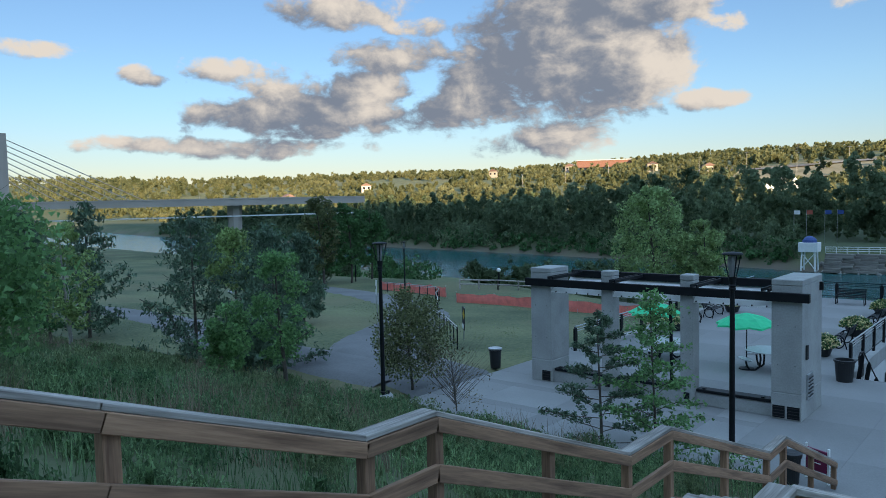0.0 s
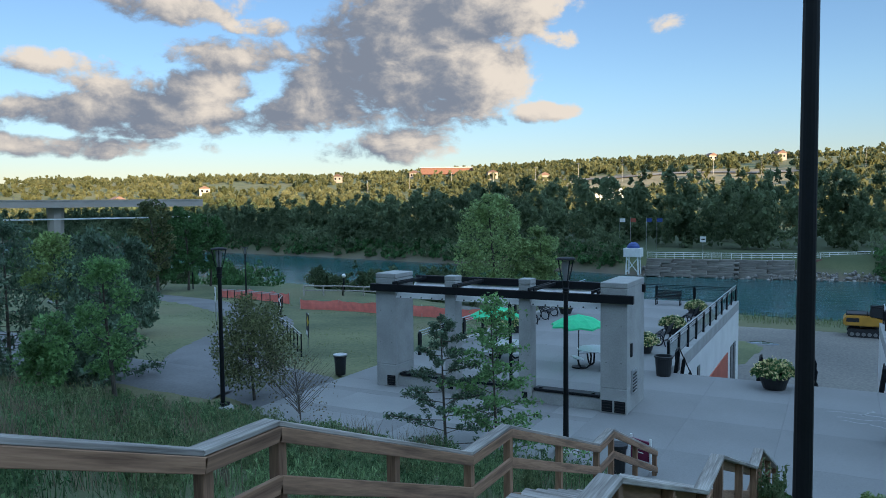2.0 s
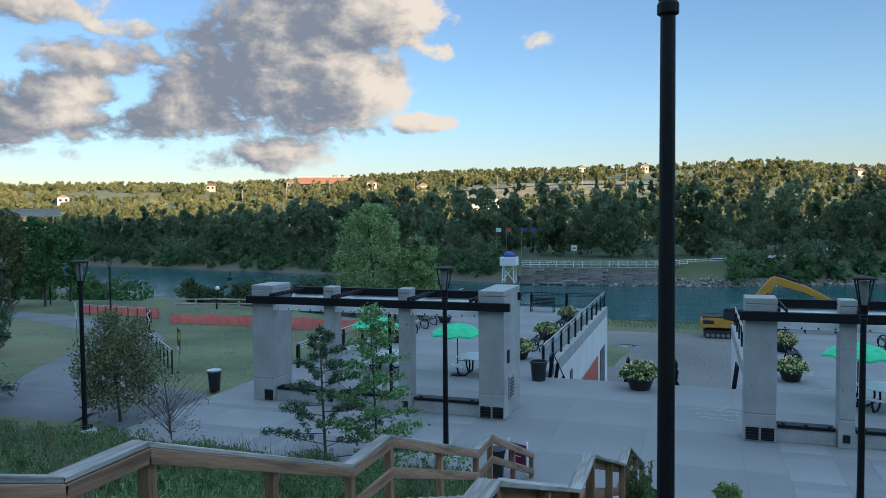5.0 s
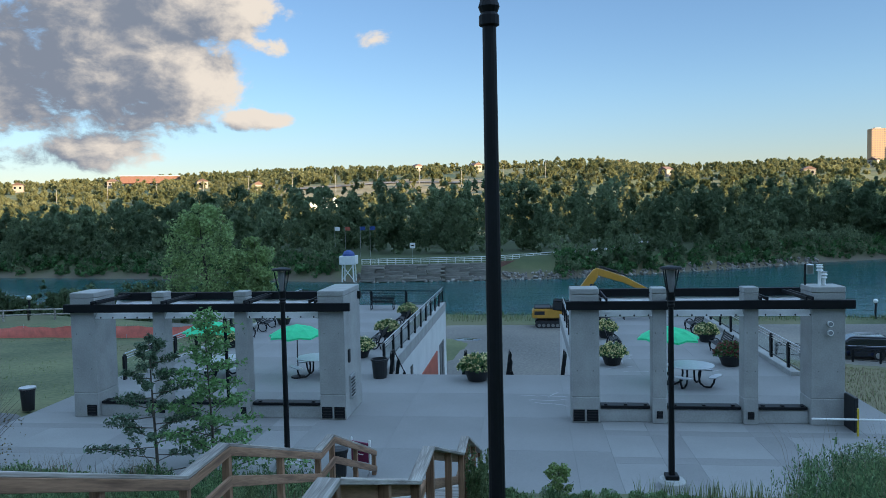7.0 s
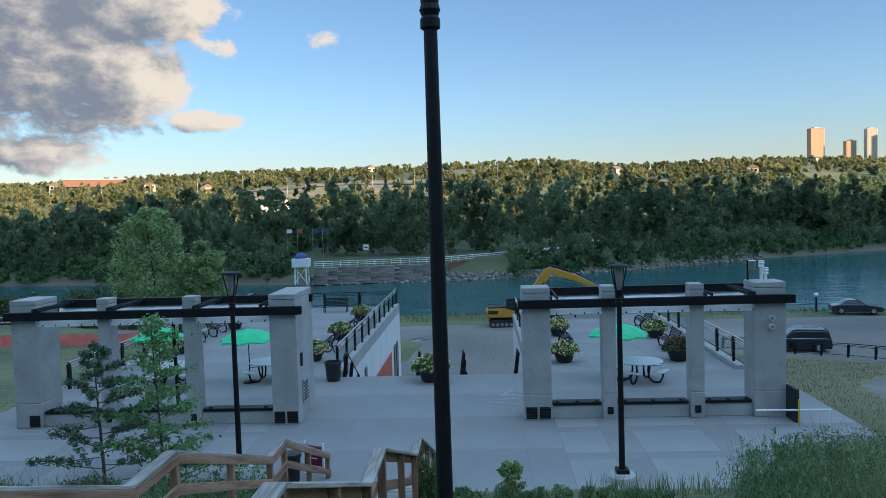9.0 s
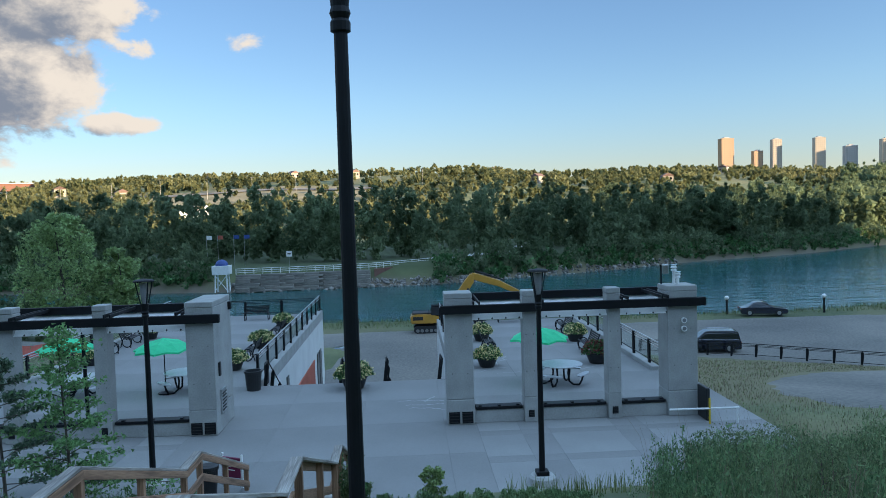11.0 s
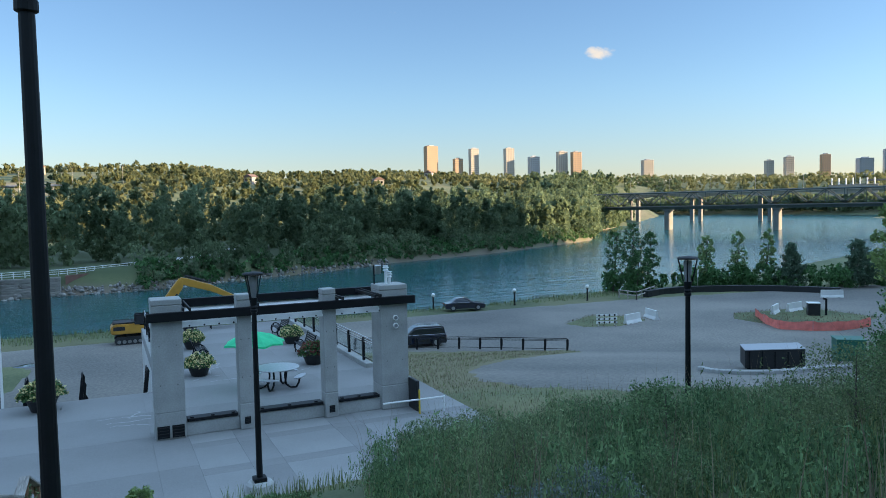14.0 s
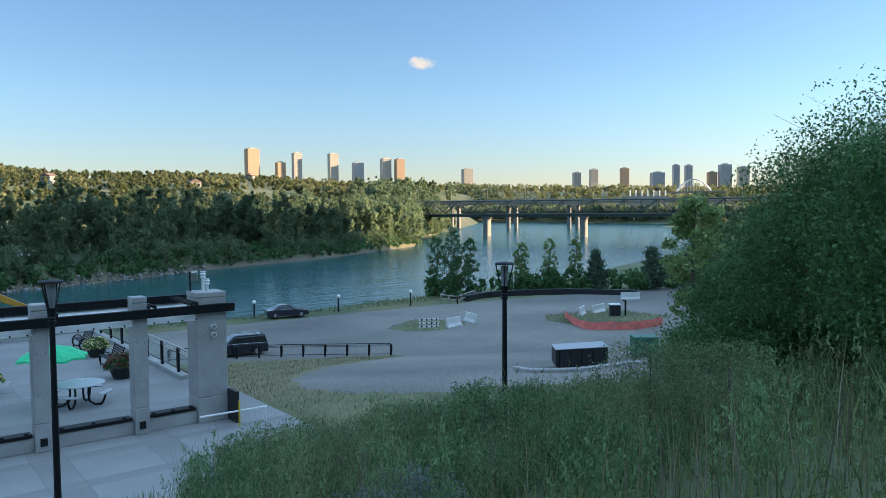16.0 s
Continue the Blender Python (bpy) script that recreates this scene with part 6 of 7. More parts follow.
# tall trees on the lawn's edge in front of the bridge end
for x, y, h, r, lf in ((-69.7, 35.9, 11.5, 2.6, "leaf_olive"), (-69.6, 40.5, 10.5, 2.5, "leaf"), (-70.2, 44.8, 9.6, 2.5, "leaf"), (-73.5, 38.5, 9.0, 2.4, "leaf")):
    broad_tree(on(x, y, 0, 0.2), h, r, lf, "tall leafy tree at the edge of the lawn", 80, 70, 0.24, cr=0.75, limbs=14)
# near bank to the east
for x, y, h, r, leaf, k in ((62.5, 60.5, 9.0, 1.7, "leaf", 0), (65.0, 60.0, 9.8, 1.7, "leaf", 0), (67.0, 58.8, 8.6, 1.6, "leaf", 0), (63.8, 57.0, 6.0, 1.8, "leaf", 0), (76, 57.5, 7.6, 1.5, "leaf_aspen", 0), (81.0, 56.5, 8.2, 1.4, "leaf_aspen", 0), (86, 55.8, 8.4, 1.3, "leaf_aspen", 0),
                            (84.5, 50.5, 6.2, 1.9, "needle", 1), (92, 46, 6.5, 2.4, "needle", 1), (95, 40, 9.0, 2.8, "needle", 1), (99, 35, 8, 3.4, "leaf", 0), (105, 48, 7, 3.0, "leaf", 0), (100, 28, 8.5, 3.6, "leaf", 0), (93, 33, 6.5, 2.6, "needle", 1)):
    if k:
        conifer(pose(x, y, gz(x, y)), h, r, "dark spruce at the river bank", 80, 80, 0.15)
    else:
        broad_tree(pose(x, y, gz(x, y)), h, r, leaf, "slender poplar at the river bank" if leaf != "leaf" else "leafy green tree at the river bank", 90, 40, 0.15, cr=0.62, kind="broad", limbs=16)
n = 90
bx_ = rng.uniform(62, 112, n)
by_ = np.interp(bx_, [60, 70, 80, 90, 112], [57.5, 57, 53, 46, 40]) + rng.uniform(-1.0, 5.5, n)
wood("bank_scrub", bx_, by_, rng.uniform(1.6, 3.6, n), 7, 26, 0.34, M["leaf"], "green scrub along the near river bank", conifers=0, girth=0.55)
n = 110
bx_ = rng.uniform(-165, -72, n)
by_ = np.interp(bx_, [-165, -90, -72], [70, 58, 50]) + rng.uniform(0, 12, n)
gap = np.abs(np.degrees(np.arctan2(bx_ + 1.3, by_ + 22.6)) + 62.5) > 3.6
bx_, by_, n = bx_[gap], by_[gap], int(gap.sum())
wood("bank_scrub", bx_, by_, rng.uniform(1.8, 5.0, n), 9, 26, 0.42, M["leaf"], "willow scrub along the near river bank", conifers=0.1, girth=0.5)
n = 46
bx_ = rng.uniform(-66, -41, n)
by_ = np.interp(bx_, [-66, -41], [62, 57]) + rng.uniform(-3, 6, n)
wood("bank_scrub", bx_, by_, rng.uniform(2.6, 5.6, n), 10, 40, 0.34, M["wood_far"], "dark leafy trees along the near river bank", conifers=0.15, girth=0.36)
n = 60
bx_ = rng.uniform(-150, -66, n)
by_ = rng.uniform(4, 52, n)
gap = np.abs(np.degrees(np.arctan2(bx_ + 1.3, by_ + 22.6)) + 62.5) > 4.2
bx_, by_, n = bx_[gap], by_[gap], int(gap.sum())
wood("lawn_edge_woods", bx_, by_, rng.uniform(4, 8, n), 12, 44, 0.36, M["wood_far"], "mixed trees beyond the lawn", conifers=0.5, girth=0.3)

# big shrubs on the slope beside the walk
for x, y, h, r, lf in ((14.0, -17.4, 6.1, 2.9, "leaf"), (13.5, -15.8, 5.4, 1.9, "leaf"), (15.4, -16.4, 6.0, 2.5, "leaf"), (11.4, -18.2, 4.6, 1.5, "leaf"), (16.8, -11.6, 2.3, 1.8, "leaf_bright"), (12.4, -15.0, 2.4, 1.3, "leaf"), (18.6, -15.2, 4.6, 2.2, "leaf"), (16.0, -12.5, 4.0, 1.5, "leaf"), (16.9, -13.7, 5.4, 1.8, "weed"), (16.5, -15.3, 6.0, 1.9, "leaf")):
    broad_tree(on(x, y, 0, 0.3), h, r, lf, "dense tall willow bush on the slope", 150, 170, 0.05, cr=1.12, limbs=18, name="shrub", girth=0.010)
broad_tree(pose(57.5, 15.8, gz(57.5, 15.8)), 13.6, 2.9, "leaf_aspen", "leafy pale green tree beyond the lot", 70, 80, 0.30)
broad_tree(pose(63, 12, gz(63, 12)), 10.5, 3.6, "leaf", "leafy green tree beyond the lot", 70, 80, 0.30)


# ---------------------------------------------------------------- rough growth on the slopes
def weeds(name, xs, ys, hs, per, leaf, spread, material, label, lean=0.25):
    g = ground_z(xs, ys)
    n = len(xs)
    t = rng.uniform(0.05, 1.0, (n, per))
    az_ = rng.uniform(0, 2 * np.pi, (n, 1))
    ln = rng.uniform(0, lean, (n, 1))
    X_ = xs[:, None] + np.cos(az_) * ln * t * hs[:, None] + rng.normal(size=(n, per)) * spread * (1.2 - 0.95 * t)
    Y_ = ys[:, None] + np.sin(az_) * ln * t * hs[:, None] + rng.normal(size=(n, per)) * spread * (1.2 - 0.95 * t)
    Z_ = g[:, None] + t * hs[:, None]
    p = np.stack([X_, Y_, Z_], -1).reshape(-1, 3)
    v, f = leaf_blades(p, leaf * rng.uniform(0.5, 1.4, len(p)), long=4.0, rise=2.5)
    return tagged(mesh_np(name, v, f, material), label, "weeds", kind="stuff")


def blades(name, xs, ys, hs, width, material, label, lean=0.35):
    n = len(xs)
    g = ground_z(xs, ys)
    a, b = rng.uniform(0, 2 * np.pi, n), rng.uniform(0, 2 * np.pi, n)
    l = rng.uniform(0.05, lean, n) * hs
    base = np.stack([xs, ys, g - 0.02], 1)
    w = np.stack([np.cos(a), np.sin(a), np.zeros(n)], 1) * (width * rng.uniform(0.6, 1.3, n))[:, None]
    mid = base + np.stack([np.cos(b) * l * 0.35, np.sin(b) * l * 0.35, hs * 0.6], 1)
    tip = base + np.stack([np.cos(b) * l, np.sin(b) * l, hs], 1)
    v = np.stack([base - w, base + w, mid + w * 0.7, mid - w * 0.7, tip], 1).reshape(-1, 3)
    k = 5 * np.arange(n)[:, None]
    f = np.concatenate([k + [0, 1, 2], k + [0, 2, 3], k + [3, 2, 4]])
    return tagged(mesh_np(name, v, f, material), label, "grass", kind="stuff")


def scatter(n, x0, x1, y0, y1, keep):
    x, y = rng.uniform(x0, x1, n), rng.uniform(y0, y1, n)
    k = keep(x, y)
    return x[k], y[k]


def mounds(n, x0, x1, y0, y1, keep, per=26, r0=0.3, r1=0.8):
    """Plants gathered in mounds: their places, and a height factor that falls towards each mound's rim."""
    cx, cy = scatter(n // per, x0, x1, y0, y1, keep)
    R = rng.uniform(r0, r1, len(cx))
    top = rng.uniform(0.55, 1.25, len(cx))
    d = np.abs(rng.normal(size=(len(cx), per))) * 0.55
    a = rng.uniform(0, 2 * np.pi, d.shape)
    x, y = cx[:, None] + d * R[:, None] * np.cos(a), cy[:, None] + d * R[:, None] * np.sin(a)
    h = top[:, None] * (1.0 - 0.42 * np.clip(d, 0, 1.5) ** 2)
    ok = keep(x.ravel(), y.ravel())
    return x.ravel()[ok], y.ravel()[ok], np.clip(h.ravel()[ok], 0.15, None)


def patchy(x, y, s=0.5, c=0.0, o=0.0):
    return np.sin(x * s + 1.3 * np.sin(y * s * 0.8 + o)) * np.cos(y * s * 1.1 + o) + 0.4 * np.sin(x * s * 3.1 + o) * np.sin(y * s * 2.7) > c


# east slope: tall weeds up to the crest of the bank
EAST = lambda x, y: (y < -6.2 - 0.0 * x) & (x > -2.2) & ((x - 1) * 0.9 + 2.2 > (-6 - y) * 0.05) & (np.hypot(x + 1.2, y + 22.7) > 4.6) & (x + 1.2 > 0.33 * (y + 22.8)) & ~((x < 3.5) & (y > -16.5) & (x < 1.6 + (y + 16) * 0.2))
x, y, h = mounds(7600, 0, 30, -22, -6, lambda x, y: EAST(x, y) & ((x > 5) | (y < -12)))
weeds("slope_weeds", x, y, h * rng.uniform(0.7, 1.15, len(x)), 46, 0.020, 0.06, M["weed"], "tall green weeds covering the slope in mounds")
x, y, h = mounds(4200, 1, 30, -21, -6, lambda x, y: EAST(x, y) & ((x > 4) | (y < -13)), 20, 0.25, 0.6)
weeds("slope_weeds", x, y, h * rng.uniform(0.8, 1.25, len(x)), 44, 0.017, 0.05, M["weed_pale"], "yellow-green feathery weeds on the slope")
x, y, h = mounds(2600, 3.4, 15, -13.5, -5.8, lambda x, y: y < -7.0 + 0.12 * (x - 3.4))
weeds("slope_weeds", x, y, 0.35 + 0.75 * h, 70, 0.018, 0.08, M["weed"], "tall dense weeds at the foot of the slope")
x, y = scatter(26000, -2, 32, -22, -5.6, lambda x, y: EAST(x, y) | ((x > 1) & (y > -8)))
blades("slope_grass", x, y, rng.uniform(0.2, 0.9, len(x)) * np.where(x > 5, 1, 0.6), 0.009, M["grass"], "long grass on the slope")
x, y = scatter(5000, -1, 32, -22, -5.6, lambda x, y: EAST(x, y) & patchy(x, y, 0.9, 0.1, 4))
blades("dry_slope_grass", x, y, rng.uniform(0.5, 1.3, len(x)), 0.006, M["dry_grass"], "dry seeding grass stems on the slope", 0.25)
x, y = scatter(900, 3, 24, -16, -6.5, EAST)
blades("seed_stalks", x, y, rng.uniform(1.1, 2.0, len(x)), 0.0035, M["dry_grass"], "thin dry seed stalks rising above the weeds", 0.5)
SH = [broad_tree(on(7.0, -13.5, 0, 0.2), 1.5, 0.9, "weed", "low green willow bush among the weeds", 44, 150, 0.032, name="shrub", limbs=12),
      broad_tree(on(9.2, -15.2, 0, 0.2), 1.7, 1.0, "weed_pale", "pale green bush among the weeds", 44, 150, 0.030, name="shrub", limbs=12)]
for i, (x, y) in enumerate(((5.2, -14.6), (8.6, -11.8), (10.4, -13.0), (6.2, -16.6), (11.0, -10.4), (7.6, -17.6), (13.6, -12.6), (9.4, -17.0), (12.8, -9.6), (5.8, -12.0), (15.0, -9.4), (7.4, -10.2), (4.4, -16.6), (10.6, -16.0), (14.6, -14.0), (4.6, -12.8), (4.8, -10.6), (5.8, -9.2), (7.0, -8.6), (8.6, -9.4), (9.9, -8.2), (6.4, -10.8), (11.4, -8.4), (4.0, -11.4))):
    copy_thing(SH[i % 2], on(x, y, 70 * i, 0.25) @ Matrix.Scale(0.62 + 0.055 * (i % 6), 4))
for x, y, h in ((2.95, -16.9, 1.0), (2.45, -17.15, 0.85), (3.4, -16.7, 0.9)):
    broad_tree(on(x, y, 0, 0.1), h * 0.8, 0.5, "sage", "silvery sage bush in the weeds", 40, 110, 0.022, name="shrub", limbs=10)
broad_tree(on(-0.72, -8.0, 0, 0.05), 0.85, 0.3, "leaf_aspen", "bright green leafy plant by the plaza edge", 40, 40, 0.045, name="shrub", cr=0.8)
broad_tree(on(-2.2, -8.5, 0, 0.05), 0.8, 0.3, "leaf", "green plant beside the stair rail", 22, 60, 0.09, name="shrub")
x, y, h = mounds(420, -2.3, 2.2, -9.3, -7.9, lambda x, y: (y < -7.9) & (y > -9.6) & (x > -2.45), 20, 0.2, 0.4)
weeds("edge_weeds", x, y, 0.06 + 0.2 * h, 30, 0.022, 0.05, M["weed"], "low weeds along the edge of the plaza")
x, y = rng.normal(-2.15, 0.14, 26), rng.normal(-9.2, 0.2, 26)
weeds("stalk_weeds", x, y, rng.uniform(0.5, 1.15, 26), 60, 0.03, 0.03, M["weed_pale"], "tall thin weeds beside the stair rail", 0.3)
# west slope
WEST = lambda x, y: (x < -5.5) & (y < -5.8)
NEARW = lambda x, y: WEST(x, y) & (x > -19)
x, y, h = mounds(5200, -19, -5.6, -22, -5.8, NEARW, 26, 0.3, 0.9)
weeds("slope_weeds", x, y, 0.45 * h * rng.uniform(0.6, 1.2, len(x)), 36, 0.024, 0.07, M["weed"], "mixed green weeds on the slope")
x, y, h = mounds(3800, -19, -5.6, -22, -5.8, lambda x, y: NEARW(x, y) & patchy(x, y, 0.5, 0.0, 1), 20, 0.25, 0.6)
weeds("slope_weeds", x, y, 0.55 * h * rng.uniform(0.6, 1.2, len(x)), 34, 0.022, 0.06, M["weed_pale"], "yellow-green weeds on the slope")
x, y, h = mounds(4200, -44, -19, -20, -5.8, WEST, 24, 0.5, 1.3)
weeds("slope_weeds", x, y, 0.4 * h, 20, 0.045, 0.14, M["weed_pale"], "low green growth further down the slope")
x, y = scatter(36000, -30, -5.4, -22, -5.2, WEST)
blades("slope_grass", x, y, rng.uniform(0.08, 0.38, len(x)), 0.006, M["weed"], "rough grass on the slope", 0.6)
x, y, h = mounds(17000, -34, -6, -20, -5.4, lambda x, y: WEST(x, y) & patchy(x, y, 0.45, 0.12, 3), 60, 0.5, 1.4)
blades("dry_slope_grass", x, y, 0.7 * h * rng.uniform(0.6, 1.2, len(x)), 0.006, M["dry_grass"], "dry purplish grass patches on the slope", 0.6)
x, y = scatter(26000, -60, -18.3, -5, 40, lambda x, y: patchy(x, y, 0.35, 0.1, 2))
blades("lawn_tufts", x, y, rng.uniform(0.04, 0.10, len(x)), 0.012, M["grass"], "uneven lawn tufts")
x, y = scatter(44000, 9.8, 33, -5, 30, lambda x, y: ~inside(ROAD, x, y) & (y < 33))
blades("bank_grass", x[::2], y[::2], rng.uniform(0.05, 0.16, len(x[::2])), 0.008, M["grass"], "yellowing grass on the bank beside the lot")
blades("dry_bank_grass", x[1::2], y[1::2], rng.uniform(0.06, 0.24, len(x[1::2])), 0.007, M["dry_grass"], "dry grass on the bank beside the lot")
x, y = scatter(7000, -20, 60, 55, 62, lambda x, y: y > 56)
blades("bank_grass", x, y, rng.uniform(0.2, 0.6, len(x)), 0.02, M["grass"], "grass fringe at the river's edge")
x, y = scatter(9000, 40, 70, 24, 44, lambda x, y: inside([(40.6, 40.3), (45.9, 43.8), (49.2, 41.9), (50, 38), (44.6, 36), (41.2, 37.5)], x, y) | inside([(57, 34), (60, 37), (70, 36), (70, 27), (61, 24.5), (57, 28)], x, y))
blades("island_grass", x, y, rng.uniform(0.16, 0.38, len(x)), 0.03, M["dry_grass"], "dry worn grass on the lot islands")
# grass islands in the lot
draped("grass_island", [(40.6, 40.3), (45.9, 43.8), (49.2, 41.9), (50, 38), (44.6, 36), (41.2, 37.5)], M["ground"], 0.12, "worn grass island in the lot", "grass", 0.5)
draped("grass_island", [(57, 34), (60, 37), (70, 36), (70, 27), (61, 24.5), (57, 28)], M["ground"], 0.12, "grass island behind the safety net", "grass", 0.5)
draped("grass_patch", [(-11, 46), (-8, 45.6), (-6.4, 42.8), (-7.3, 35), (-11, 33)], M["ground"], 0.12, "grass patch beside the road", "grass", 0.5)
draped("puddle", [(-8.6, 44.5), (-7.6, 45.9), (-6.2, 45.7), (-5.4, 44.9), (-6.2, 44.0), (-7.6, 43.9)], M["puddle"], 0.13, "shallow puddle on the road", "puddle", 0.25)

# ---------------------------------------------------------------- far bank works
hut = thing("gauge_hut", pose(-34.6, 113.2, -6.6), "white river gauge hut on stilts with a blue dome", "hut")
for sx in (-1.1, 1.1):
    for sy in (-1, 1):
        bm = bmesh.new()
        rod(bm, (sx, sy, 0), (sx * 0.9, sy * 0.9, 3.3), 0.14, seg=6)
        part("leg", bm, M["white_paint"], hut)
    bm = bmesh.new()
    rod(bm, (sx, -1, 0.3), (-sx * 0.9, -0.9, 3.0), 0.08, seg=5)
    part("brace", bm, M["white_paint"], hut)
bm = bmesh.new()
box(bm, 0, 0, 3.2, 3.0, 2.6, 1.6, bevel=0.05)
part("cabin", bm, M["white_paint"], hut)
bm = bmesh.new()
lathe(bm, [(1.15, 4.8), (1.1, 5.2), (0.8, 5.6), (0.35, 5.85), (0.02, 5.9)], 16)
part("dome", bm, M["blue"], hut)
# stepped stone wall with a white rail
wall = tagged(new("river_wall"), "stepped stone river wall with a white rail", "wall", kind="structure")
for j in range(8):
    x0 = -32.7
    i = 0
    while x0 < -8.6:
        w = 2.6 + 0.9 * ((i * 7 + j * 5) % 4) - (0.8 if i == 0 and j % 2 else 0)
        w = min(w, -8.2 - x0)
        bm = bmesh.new()
        box(bm, 0, 0, 0, w - 0.04, 1.2, 0.37, bevel=0.04)
        o = part("stone", bm, M["stone_wall"], wall)
        o.location = (x0 + w / 2, 114.4 + 0.16 * j + 0.12 * (x0 + w / 2 + 33) + 0.07 * ((i * 5 + j * 3) % 3), -6.9 + 0.39 * j)
        x0, i = x0 + w, i + 1
bm = bmesh.new()
prism(bm, [(-7.5, -6.0), (5.4, -4.4), (5.4, -3.7), (-7.5, -3.7)], 119.0, 119.6)
for v in bm.verts:
    v.co.y += 0.75 * (v.co.x + 7.5)
part("panel", bm, M["brick_red"], wall, "red-brown wall length")
wr = thing("white_railing", Matrix.Identity(4), "white railing along the far river wall", "railing")
pts = [(-32.7, 115.8, -3.75), (-20, 117.4, -3.75), (-8.5, 119.0, -3.7), (5.2, 129.0, -3.6)]
for a, b in zip(pts[:-1], pts[1:]):
    a, b = Vector(a), Vector(b)
    for z in (0.35, 0.7, 1.05):
        bm = bmesh.new()
        rod(bm, a + Vector((0, 0, z)), b + Vector((0, 0, z)), 0.05, seg=5)
        part("rail", bm, M["white_paint"], wr)
    k = int((b - a).length / 1.6)
    for i in range(k + 1):
        p = a.lerp(b, i / k)
        bm = bmesh.new()
        rod(bm, p, p + Vector((0, 0, 1.1)), 0.06, seg=5)
        part("post", bm, M["white_paint"], wr)
n = 900
rx_ = np.concatenate([rng.uniform(-34, 20, 600), rng.uniform(20, 62, 300)])
ry_ = np.interp(rx_, FAR_X, FAR_Y) + rng.uniform(-0.8, 2.6, n)
V, F = [], []
bmr = bmesh.new()
bmesh.ops.create_icosphere(bmr, subdivisions=1, radius=1)
rv = np.array([v.co[:] for v in bmr.verts])
rf = np.array([[v.index for v in f.verts] for f in bmr.faces])
bmr.free()
for i in range(n):
    s = rng.uniform(0.15, 0.5)
    V.append(rv * s * rng.uniform(0.6, 1.3, 3) + rng.normal(size=rv.shape) * 0.06 + (rx_[i], ry_[i], gz(rx_[i], ry_[i]) + s * 0.3))
    F.append(rf + i * len(rv))
tagged(mesh_np("bank_rocks", np.concatenate(V), np.concatenate(F), M["rock"]), "grey rip-rap rocks along the far bank", "rocks", kind="stuff")
for i, (x, c) in enumerate(((-41, "white_paint"), (-38.9, "red_panel"), (-35.8, "blue"), (-33.8, "blue"))):
    fl = thing("flagpole", pose(x, 128 + i * 0.3, -4), "flagpole with a small flag on the far bank", "flagpole", "far flags")
    bm = bmesh.new()
    rod(bm, (0, 0, 0), (0, 0, 7.4), 0.06, 0.04, 6)
    part("pole", bm, M["steel"], fl)
    bm = bmesh.new()
    box(bm, 0.55, 0, 6.5, 1.1, 0.03, 0.75)
    part("flag", bm, M[c], fl)

# ---------------------------------------------------------------- bridges
def along(a, b, f, z):
    return Vector((a[0] + (b[0] - a[0]) * f, a[1] + (b[1] - a[1]) * f, z))


cb = thing("cable_stayed_bridge", Matrix.Identity(4), "pale concrete cable-stayed bridge with a single pylon", "bridge")
A0, A1 = (-245.0, -20.0), (-168.0, 137.0)
ang = math.degrees(math.atan2(A1[1] - A0[1], A1[0] - A0[0]))
L = math.dist(A0, A1)
for nm, z, w, h, mm in (("deck", 6.6, 9.0, 1.7, "bridge"), ("parapet", 8.3, 9.2, 0.35, "bridge"), ("walkway", 3.4, 4.0, 0.35, "white_paint")):
    bm = bmesh.new()
    box(bm, (A0[0] + A1[0]) / 2, (A0[1] + A1[1]) / 2, z, L, w, h, ang)
    part(nm, bm, M[mm], cb)
bm = bmesh.new()
prism(bm, [(-1.1, -9), (1.1, -9), (0.9, 27), (-0.9, 27)], -1.2, 1.2)
for v in bm.verts:
    v.co.x += -218.2
    v.co.y += 54.8
part("pylon", bm, M["bridge"], cb)
base = (-218.2, 54.8)
for i in range(8):
    f = (i + 1) / 8
    for s in (1, -1):
        end = Vector((base[0] + s * (6 + 29 * f) * (A1[0] - A0[0]) / L, base[1] + s * (6 + 29 * f) * (A1[1] - A0[1]) / L, 8.4))
        bm = bmesh.new()
        rod(bm, (base[0], base[1], 14 + 12 * f), end, 0.13, seg=5)
        part("cable", bm, M["bridge"], cb)
for f in (0.785,):
    bm = bmesh.new()
    p = along(A0, A1, f, 0)
    rod(bm, p + Vector((0, 0, -10)), p + Vector((0, 0, 6.8)), 1.6, 2.2, 8)
    part("pier", bm, M["bridge"], cb)
k = 26
for i in range(k):
    p = along(A0, A1, i / k, 8.5)
    bm = bmesh.new()
    rod(bm, p, p + Vector((0, 0, 1.0)), 0.06, seg=4)
    part("rail_post", bm, M["bridge"], cb)

ARCH = ((762.5, 508.1), (783.7, 476.1), 27.5, 13.9)
PLANT = (719.4, 516.5, 26.0, -53.2)
tb = thing("truss_bridge", Matrix.Identity(4), "dark steel truss bridge on concrete piers", "bridge")
UX, UY = 0.467, -0.884
ang = math.degrees(math.atan2(UY, UX))


def on_truss(d, side, z):
    return Vector((257.9 + UX * d - UY * side, 272.6 + UY * d + UX * side, z))


